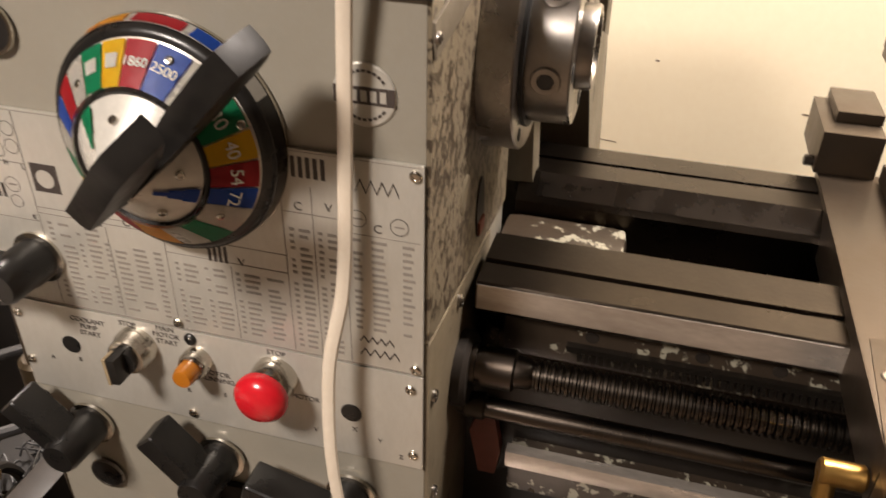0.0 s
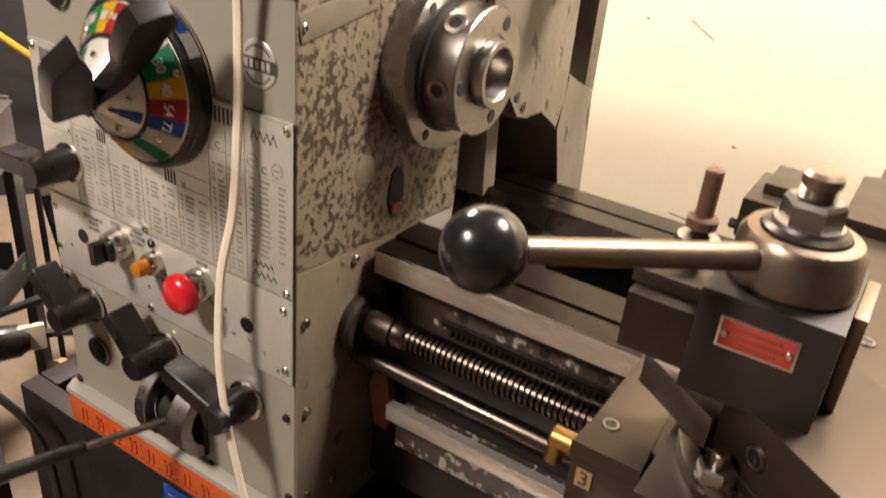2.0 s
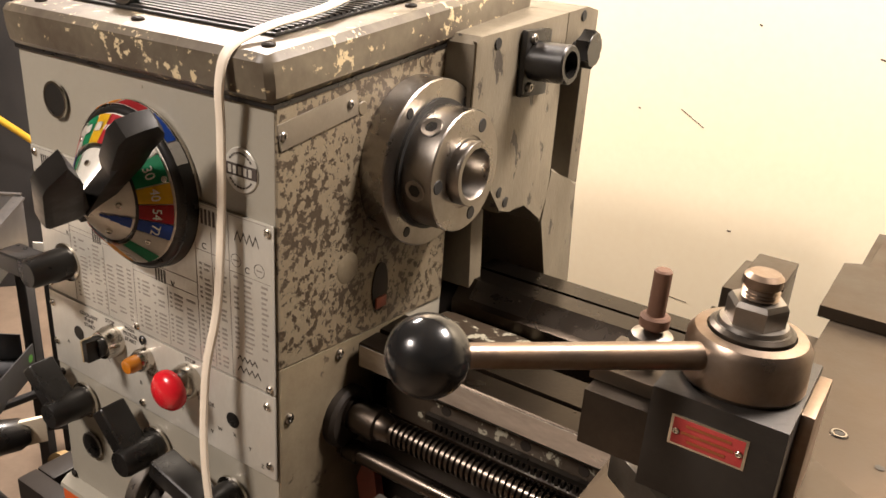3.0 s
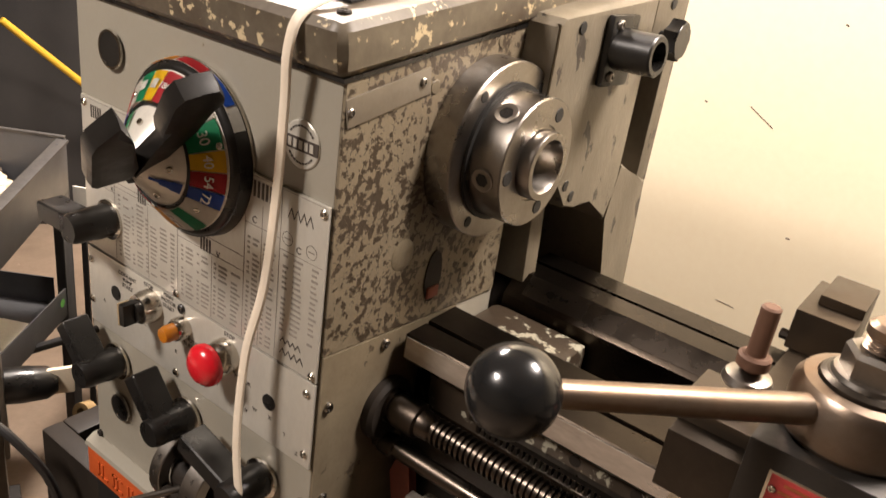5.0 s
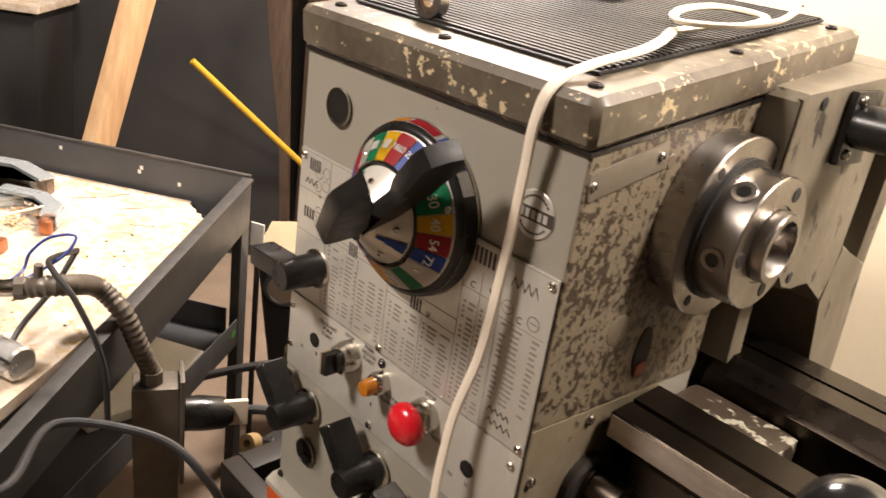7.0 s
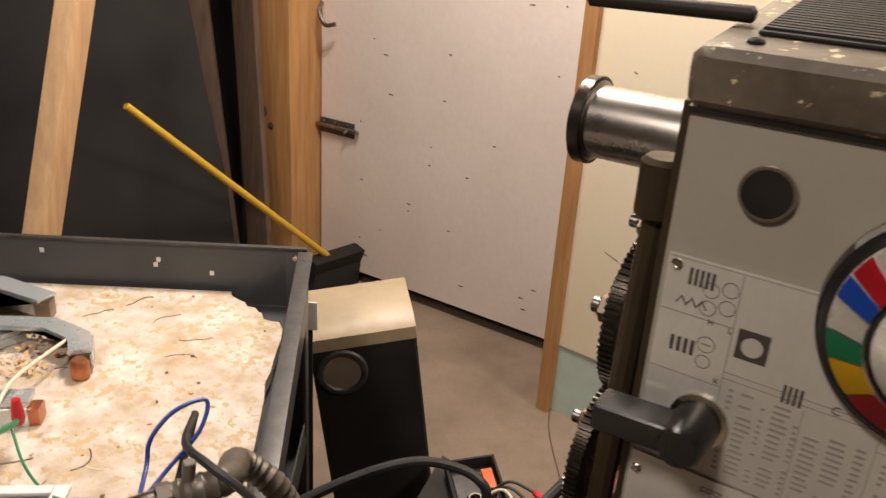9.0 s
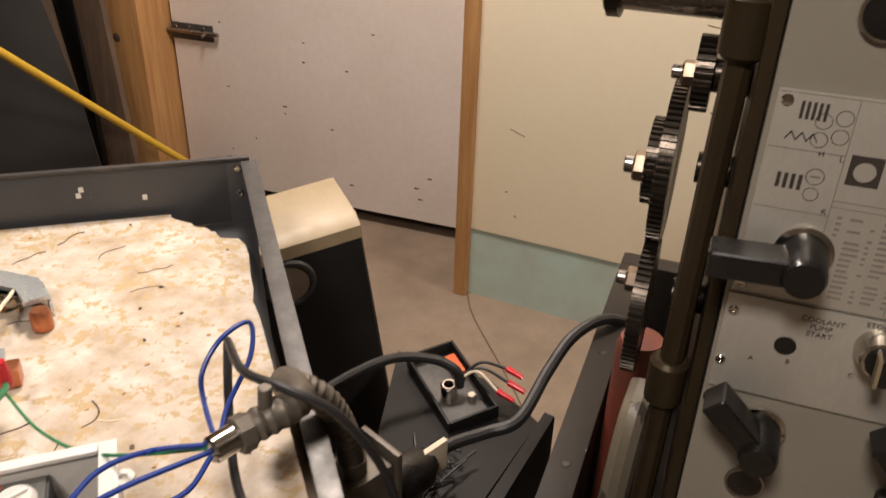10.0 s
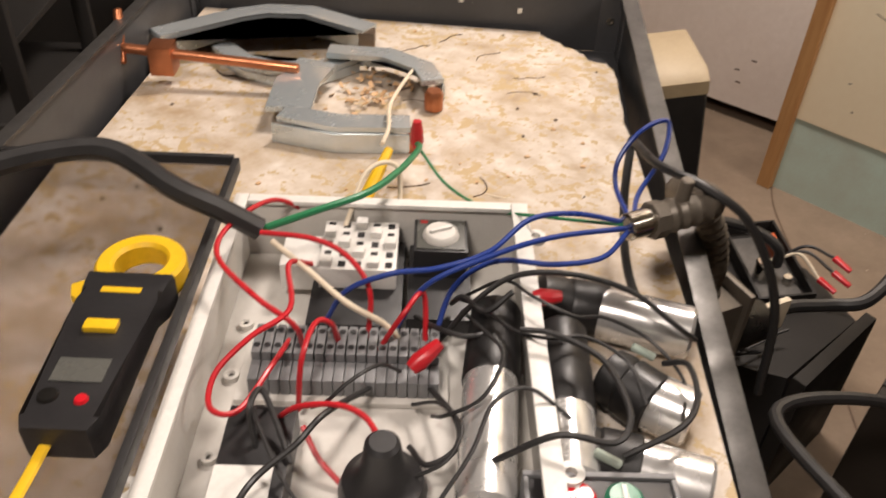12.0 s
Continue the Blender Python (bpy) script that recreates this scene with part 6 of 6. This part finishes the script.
WIRES = {
    "thin black wire": (BLACKWIRE, 0.0015, [
        [(0.265, 0.66, 0.745), (0.245, 0.69, 0.762), (0.225, 0.72, 0.768), (0.2, 0.735, 0.775), (0.17, 0.73, 0.772), (0.14, 0.745, 0.762), (0.13, 0.775, 0.75)],
        [(0.262, 0.675, 0.745), (0.25, 0.715, 0.765), (0.235, 0.75, 0.772), (0.25, 0.785, 0.765), (0.275, 0.79, 0.75), (0.285, 0.77, 0.725)],
        [(0.30, 0.755, 0.72), (0.28, 0.775, 0.745), (0.265, 0.80, 0.75), (0.275, 0.825, 0.745), (0.3, 0.83, 0.73)],
        [(0.40, 0.765, 0.72), (0.41, 0.79, 0.752), (0.40, 0.815, 0.755), (0.385, 0.84, 0.745), (0.37, 0.86, 0.74)],
        [(0.375, 0.765, 0.725), (0.36, 0.785, 0.755), (0.345, 0.775, 0.765), (0.325, 0.755, 0.762), (0.31, 0.735, 0.735)],
        [(0.258, 0.65, 0.74), (0.23, 0.67, 0.775), (0.21, 0.70, 0.785), (0.18, 0.715, 0.78), (0.15, 0.70, 0.765), (0.115, 0.71, 0.752), (0.095, 0.745, 0.745), (0.105, 0.785, 0.745)],
        [(0.19, 0.80, 0.762), (0.22, 0.79, 0.78), (0.245, 0.805, 0.782), (0.26, 0.84, 0.775), (0.28, 0.87, 0.765)]]),
    "red wire": (REDWIRE, 0.0022, [
        [(0.395, 0.547, 0.74), (0.427, 0.575, 0.78), (0.451, 0.64, 0.8), (0.453, 0.682, 0.8), (0.419, 0.716, 0.79), (0.39, 0.725, 0.77), (0.387, 0.71, 0.726)],
        [(0.426, 0.65, 0.8), (0.384, 0.656, 0.8), (0.356, 0.664, 0.79), (0.337, 0.682, 0.77), (0.338, 0.695, 0.728)],
        [(0.387, 0.651, 0.77), (0.4, 0.677, 0.79), (0.394, 0.717, 0.78), (0.418, 0.749, 0.78), (0.438, 0.775, 0.77), (0.438, 0.798, 0.76), (0.421, 0.791, 0.75), (0.405, 0.747, 0.75), (0.399, 0.703, 0.735)],
        [(0.36, 0.702, 0.726), (0.364, 0.712, 0.76), (0.375, 0.721, 0.77), (0.382, 0.751, 0.76), (0.386, 0.759, 0.715)],
        [(0.403, 0.777, 0.72), (0.382, 0.787, 0.75), (0.353, 0.792, 0.76), (0.332, 0.802, 0.76), (0.319, 0.82, 0.755)],
        [(0.329, 0.707, 0.728), (0.309, 0.708, 0.77), (0.294, 0.684, 0.77), (0.291, 0.708, 0.728)],
        [(0.378, 0.787, 0.73), (0.365, 0.807, 0.72), (0.347, 0.822, 0.71)]]),
    "blue wire": (BLUEWIRE, 0.0023, [
        [(0.127, 0.619, 0.8), (0.172, 0.623, 0.81), (0.21, 0.634, 0.81), (0.243, 0.665, 0.8), (0.284, 0.676, 0.79), (0.319, 0.684, 0.79), (0.355, 0.683, 0.77), (0.373, 0.68, 0.735)],
        [(0.126, 0.627, 0.8), (0.194, 0.657, 0.81), (0.244, 0.672, 0.8), (0.292, 0.685, 0.78), (0.315, 0.686, 0.735)],
        [(0.127, 0.632, 0.8), (0.15, 0.655, 0.79), (0.191, 0.666, 0.79), (0.236, 0.652, 0.78), (0.269, 0.662, 0.76), (0.284, 0.69, 0.728)],
        [(0.122, 0.619, 0.8), (0.126, 0.566, 0.8), (0.124, 0.55, 0.82), (0.104, 0.533, 0.84), (0.077, 0.515, 0.84), (0.081, 0.538, 0.82), (0.107, 0.574, 0.8), (0.118, 0.61, 0.8)]]),
    "green wire": (GREENWIRE, 0.0032, [[(0.43, 0.633, 0.79), (0.389, 0.62, 0.8), (0.344, 0.587, 0.8), (0.318, 0.515, 0.78), (0.303, 0.436, 0.755), (0.306, 0.404, 0.742)]]),
    "thin green wire": (GREENWIRE, 0.0016, [[(0.301, 0.433, 0.75), (0.274, 0.48, 0.74), (0.236, 0.534, 0.75), (0.19, 0.594, 0.785), (0.128, 0.623, 0.8)]]),
    "cream wire": (PAPERTAG, 0.0024, [[(0.418, 0.648, 0.79), (0.383, 0.675, 0.78), (0.354, 0.697, 0.77), (0.323, 0.7, 0.75), (0.309, 0.7, 0.728)],
                                      [(0.367, 0.573, 0.752), (0.35, 0.531, 0.785), (0.323, 0.52, 0.785), (0.318, 0.545, 0.752)],
                                      [(0.315, 0.194, 0.73), (0.338, 0.317, 0.745), (0.338, 0.378, 0.745), (0.343, 0.413, 0.745)]]),
    "thin white wire": (PAPERTAG, 0.0011, [[(0.247, 0.41, 0.692), (0.219, 0.44, 0.70), (0.174, 0.44, 0.694), (0.158, 0.498, 0.695), (0.143, 0.54, 0.692)],
                                           [(0.1, 0.3, 0.6915), (0.15, 0.34, 0.693), (0.17, 0.40, 0.692), (0.12, 0.42, 0.6915)]]),
    "black wire": (BLACKWIRE, 0.0023, [
        [(0.282, 0.696, 0.728), (0.251, 0.688, 0.77), (0.22, 0.675, 0.785), (0.176, 0.678, 0.79), (0.13, 0.685, 0.78), (0.093, 0.702, 0.76), (0.07, 0.69, 0.735)],
        [(0.288, 0.738, 0.722), (0.268, 0.785, 0.74), (0.268, 0.807, 0.735), (0.288, 0.818, 0.73), (0.301, 0.795, 0.72)],
        [(0.246, 0.833, 0.755), (0.206, 0.834, 0.785), (0.171, 0.839, 0.785), (0.157, 0.822, 0.785), (0.157, 0.796, 0.785), (0.168, 0.763, 0.785), (0.198, 0.741, 0.785), (0.223, 0.737, 0.785)],
        [(0.157, 0.826, 0.755), (0.116, 0.808, 0.765), (0.098, 0.781, 0.765), (0.097, 0.748, 0.765), (0.109, 0.733, 0.75)],
        [(0.407, 0.81, 0.732), (0.411, 0.797, 0.76), (0.406, 0.78, 0.76), (0.393, 0.799, 0.745), (0.381, 0.824, 0.735)],
        [(0.333, 0.741, 0.722), (0.359, 0.8, 0.76), (0.376, 0.823, 0.755), (0.402, 0.852, 0.75), (0.424, 0.88, 0.72)],
        [(0.27, 0.655, 0.735), (0.262, 0.68, 0.765), (0.245, 0.70, 0.768), (0.225, 0.695, 0.785)],
        [(0.30, 0.665, 0.728), (0.285, 0.70, 0.75), (0.262, 0.715, 0.755), (0.24, 0.71, 0.755)]]),
    "dark grey cable": (BLACKWIRE, 0.0042, [
        [(0.096, 0.48, 0.80), (0.09, 0.558, 0.82), (0.06, 0.60, 0.825), (0.02, 0.62, 0.80), (-0.02, 0.63, 0.72), (-0.03, 0.64, 0.62)],
        [(0.096, 0.48, 0.80), (0.105, 0.53, 0.76), (0.11, 0.60, 0.735), (0.1, 0.66, 0.72)]]),
    "thick black cable": (BLACKWIRE, 0.0095, [[(0.70, 0.70, 0.83), (0.642, 0.642, 0.842), (0.587, 0.611, 0.845), (0.547, 0.602, 0.84), (0.495, 0.629, 0.825), (0.46, 0.634, 0.81), (0.43, 0.633, 0.79)]]),
}
for words, (m_, r, runs) in WIRES.items():
    for pts in runs:
        w = thing("wire" if r < 0.004 else "cable", tray(*pts[0]), words + (" looping in the enclosure" if r < 0.004 else " lying over the cart"), "wire", words + "s")
        part("insulation", sweep([tray(*p) for p in pts], r, 8, 7), m_, w)

# clamp meter on the lid
cm = thing("clamp_meter", tray(0.507, 0.78, RIM + 0.01), "black and yellow clamp meter with a grey display", "clamp meter")
KM = TM @ pose(0.507, 0.715, RIM + 0.0105, 0, 0, -1)
mb = part("meter_body", prism([(-0.031, 0.0), (0.031, 0.0), (0.029, 0.02), (0.024, 0.03), (0.0245, 0.135), (0.02, 0.145), (-0.02, 0.145), (-0.0245, 0.135), (-0.024, 0.03), (-0.029, 0.02)], 0.026, KM, bevel=0.004), METERBLACK, cm)
part("jaw", revolve([(0.019, 0.0), (0.019, 0.016), (0.0215, 0.019), (0.0305, 0.019), (0.033, 0.016), (0.033, 0.0)], KM @ Vector((0, -0.019, 0.003)), (0, 0, 1), 40, closed=True), METERYELLOW, cm, "yellow ring jaw")
part("trigger", prism([(0.03, 0.0), (0.042, 0.008), (0.038, 0.02), (0.028, 0.026)], 0.016, KM @ pose(0, 0, 0.003), bevel=0.002), METERYELLOW, cm, "yellow jaw trigger")
part("display", box(-0.0165, 0.0165, 0.088, 0.108, 0.0262, 0.027, 0.0003, m=KM), LCD, mb, "grey display")
part("yellow_slide", box(-0.011, 0.011, 0.055, 0.0645, 0.0262, 0.031, 0.0012, m=KM), METERYELLOW, mb)
part("brand_bar", box(-0.014, 0.014, 0.018, 0.0235, 0.0262, 0.0267, m=KM), METERYELLOW, mb)
part("red_button", revolve([(0, 0.0025), (0.0035, 0.002), (0.0045, 0)], KM @ Vector((-0.009, 0.122, 0.0261)), (0, 0, 1), 18), STOPRED, mb)
part("dark_button", revolve([(0, 0.0025), (0.0055, 0.002), (0.0065, 0)], KM @ Vector((0.012, 0.12, 0.0261)), (0, 0, 1), 18), BLACK, mb)
part("strap", sweep([KM @ Vector(p) for p in ((0.008, 0.14, 0.01), (0.012, 0.18, 0.006), (0.02, 0.24, 0.004))], 0.004, 8, 6, flat=0.5), METERYELLOW, cm, "yellow wrist strap")

# conduit over the rim, down to a switch box with a plug
cd = thing("flexible_conduit", tray(0.1, 0.63, RIM), "dusty grey flexible conduit with a metal connector", "conduit")
part("connector", rod(tray(0.128, 0.627, 0.80), tray(0.105, 0.615, 0.80), 0.012, bevel=0.002, seg=20), CHROME, cd, "bright connector")
part("connector_nut", revolve([(0, 0), (0.0165, 0), (0.0165, 0.012), (0, 0.012)], tray(0.106, 0.616, 0.80), tray(0.0, 0.57, 0.8) - tray(0.106, 0.616, 0.80), 8), CONDUIT, cd, smooth=10)
part("clamp_screw", rod(tray(0.08, 0.605, 0.81), tray(0.078, 0.604, 0.835), 0.006, bevel=0.001), CONDUIT, cd)
part("hose", sweep([tray(0.1, 0.613, 0.80), tray(0.05, 0.59, 0.803), (-0.732, -0.078, 0.765), (-0.706, -0.052, 0.73), (-0.694, -0.034, 0.675), (-0.70, -0.012, 0.62)], 0.0135, 12, 12, ribs=0.14), CONDUIT, cd)
sb_ = thing("switch_box", (-0.70, -0.005, 0.40), "dusty grey-brown metal connector box", "switch box")
SBM = pose(-0.70, -0.005, 0, 0, 0, -25)
part("case", box(-0.027, 0.027, -0.035, 0.035, 0.43, 0.60, 0.004, m=SBM), CONDUIT, sb_)
part("flange", box(-0.033, 0.033, 0.0355, 0.043, 0.42, 0.615, 0.003, m=SBM), CONDUIT, sb_)
part("hose_nut", rod((-0.70, -0.012, 0.598), (-0.70, -0.012, 0.624), 0.018, bevel=0.003, seg=8), CONDUIT, sb_)
part("bracket", box(-0.02, 0.02, -0.034, 0.034, 0.3, 0.4295, 0.003, m=SBM), CONDUIT, sb_)
part("foot", box(-0.05, 0.05, -0.05, 0.05, FLOOR, 0.2995, 0.004, m=SBM), BLACKBASE, sb_)
pg = thing("cable_plug", (-0.655, 0.06, 0.52), "black plug with a white tag on its cable", "plug")
part("plug_body", revolve([(0, 0), (0.028, 0.0), (0.029, 0.025), (0.026, 0.06), (0.016, 0.075), (0, 0.076)], SBM @ Vector((0.0, 0.0435, 0.535)), SBM.to_3x3() @ Vector((0, 1, -0.06)), 28), BLACK, pg)
part("tag", box(-0.004, 0.004, -0.02, 0.02, -0.022, 0.024, 0.002, m=pose(-0.645, 0.104, 0.533, 0, 0, -25)), PAPERTAG, pg, "white tag")
part("cable", sweep([(-0.652, 0.10, 0.532), (-0.636, 0.14, 0.531), (-0.60, 0.18, 0.53), (-0.565, 0.21, 0.54), (-0.55, 0.30, 0.56), (-0.53, 0.36, 0.585), (-0.495, 0.41, 0.592), (-0.45, 0.46, 0.56)], 0.0085, 10, 8), BLACKWIRE, pg, "black rubber cable")

# dark machine housing on the floor with an open terminal box
mh = thing("machine_housing", (-0.74, 0.42, FLOOR), "dark dusty machine housing on the floor with an open terminal box", "machine")
part("housing", prism([(-0.90, 0.58), (-0.80, 0.20), (-0.62, 0.27), (-0.585, 0.48), (-0.70, 0.56)], 0.27, pose(0, 0, FLOOR), bevel=0.02), DARKSHEET, mh)
part("side_cheek", prism([(-0.615, 0.26), (-0.592, 0.255), (-0.562, 0.485), (-0.582, 0.49)], 0.285, pose(0, 0, FLOOR), bevel=0.006), BLACKBASE, mh)
JM = pose(-0.755, 0.49, 0.315, 6, 4, -45)
jb = part("terminal_box", box(-0.095, 0.095, -0.048, 0.048, 0.0, 0.006, 0.002, m=JM), BLACKBASE, mh, "open black terminal box")
for a0, a1, b0, b1 in ((-0.095, 0.095, -0.048, -0.043), (-0.095, 0.095, 0.043, 0.048), (-0.095, -0.09, -0.0425, 0.0425), (0.09, 0.095, -0.0425, 0.0425)):
    part("box_wall", box(a0, a1, b0, b1, 0.0062, 0.03, 0.002, m=JM), BLACKBASE, jb)
part("plate", box(-0.075, 0.08, -0.036, 0.036, 0.0063, 0.009, m=JM), EDGE, jb)
part("bushing", revolve([(0.008, 0.0), (0.0155, 0.0), (0.0155, 0.03), (0.0125, 0.033), (0.009, 0.033)], JM @ Vector((0.02, -0.012, 0.009)), JM.to_3x3() @ Vector((0, 0, 1)), 24), CHROME, jb)
part("ground_screw", revolve([(0, 0.016), (0.007, 0.016), (0.008, 0.012), (0.008, 0)], JM @ Vector((0.045, 0.02, 0.009)), JM.to_3x3() @ Vector((0, 0, 1)), 8), CHROME, jb)
part("orange_block", box(-0.06, -0.01, 0.015, 0.035, 0.0095, 0.03, 0.002, m=JM), ORANGE, jb)
mc = thing("motor_cable", (-0.8, 0.4, 0.35), "thick black cable running to the terminal box", "cable")
part("insulation", sweep([(-0.98, 0.16, 0.38), (-0.90, 0.30, 0.42), (-0.84, 0.40, 0.425), (-0.78, 0.455, 0.405), (-0.74, 0.47, 0.38), (-0.735, 0.475, 0.345)], 0.009, 10, 8), BLACKWIRE, mc)
for i, (dx, dy, dz) in enumerate(((0.075, 0.05, 0.0), (0.085, 0.02, -0.015), (0.07, 0.0, -0.03))):
    s = Vector((-0.735, 0.475, 0.36))
    e = Vector((-0.735 + dx, 0.475 + dy * 0.6, 0.385 + dz))
    lead = thing("motor_lead", s, "short motor lead with a red crimped end", "wire", "motor leads")
    part("insulation", sweep([s, s.lerp(e, 0.4) + Vector((0, 0.01, 0.02)), e], 0.0028, 8, 6), PAPERTAG if i == 2 else BLACKWIRE, lead)
    part("red_cap", rod(e, e + Vector((0.032, -0.006, -0.008)), 0.006, 0.0045, bevel=0.001, seg=12), STOPRED, lead, "red cap")
heap = thing("loose_wires", (-0.70, 0.27, 0.30), "tangle of thin black and red wires", "wires", kind="stuff")
bm = bmesh.new()
for i in range(9):
    c = Vector((-0.70 + out.uniform(-0.05, 0.04), 0.27 + out.uniform(-0.04, 0.04), 0.325))
    sweep([c + Vector((out.uniform(-0.05, 0.05), out.uniform(-0.05, 0.05), out.uniform(0, 0.02))) for _ in range(5)], 0.0022, 6, 5, bm)
part("tangle", bm, BLACKWIRE, heap, kind="stuff")
part("cable_bushing", revolve([(0.008, 0), (0.0175, 0), (0.0175, 0.022), (0.008, 0.022)], (-0.70, 0.163, 0.41), (-0.25, 0.9, -0.35), 24, closed=True), BRASSPLATE, mh, "dull cream cable bushing")
part("bushing_pipe", sweep([(-0.7055, 0.183, 0.402), (-0.712, 0.21, 0.385), (-0.718, 0.235, 0.345), (-0.72, 0.245, 0.29)], 0.0085, 8, 8), BLACKBASE, mh)
fc = thing("floor_cable", (-0.5, -0.1, FLOOR), "dark grey cable hanging from the cart to the lathe", "cable")
part("insulation", sweep([tray(0.02, 0.92, 0.72), tray(-0.03, 0.86, 0.70), (-0.56, -0.20, 0.68), (-0.50, -0.10, 0.66), (-0.44, -0.06, 0.62), (-0.41, -0.03, 0.52), (-0.40, -0.03, 0.3)], 0.006, 10, 8), BLACKWIRE, fc)

br_ = thing("bearing_ring", (-0.29, 0.1, 1.245), "small steel bearing ring on the rubber mat", "bearing")
part("outer_race", revolve([(0.011, 0.0), (0.016, 0.0), (0.016, 0.012), (0.011, 0.012)], (-0.235, 0.05, 1.2555), (0.1, -1, 0.1), 30, closed=True), STEEL, br_)
part("inner_race", revolve([(0.006, 0.0), (0.0105, 0.0), (0.0105, 0.011), (0.006, 0.011)], (-0.235, 0.05, 1.2555), (0.1, -1, 0.1), 24, closed=True), WORNSTEEL, br_)
jar = thing("black_pot", (-0.25, 0.30, 1.273), "glossy black round pot standing on the rubber mat", "pot")
part("pot_body", revolve([(0, 0), (0.031, 0.0), (0.033, 0.004), (0.031, 0.04), (0.028, 0.044), (0, 0.045)], (-0.25, 0.30, 1.2735), (0, -RISE, 1), 36), BLACK, jar)
wb = thing("white_bracket", (-1.1, 0.41, 0.6), "small white metal bracket behind the cart", "bracket")
part("plate", box(-0.016, 0.016, -0.002, 0.002, 0.59, 0.645, 0.001, m=pose(-1.09, 0.405, 0, 0, 0, 30)), WHITE, wb)
part("stem", box(-0.006, 0.006, 0.0022, 0.008, FLOOR, 0.6, 0.001, m=pose(-1.09, 0.405, 0, 0, 0, 30)), DARKSHEET, wb)
bn = thing("plastic_bin", (-1.75, -0.45, 0.64), "cloudy plastic bin with green contents on the rack", "bin")
part("bin_body", box(-0.3, -0.05, 0.03, 0.24, 0.633, 0.72, 0.008, m=SM), ENCGREY, bn)
part("bin_contents", box(-0.22, -0.1, 0.028, 0.1, 0.65, 0.70, 0.006, m=SM), GREENINK, bn)
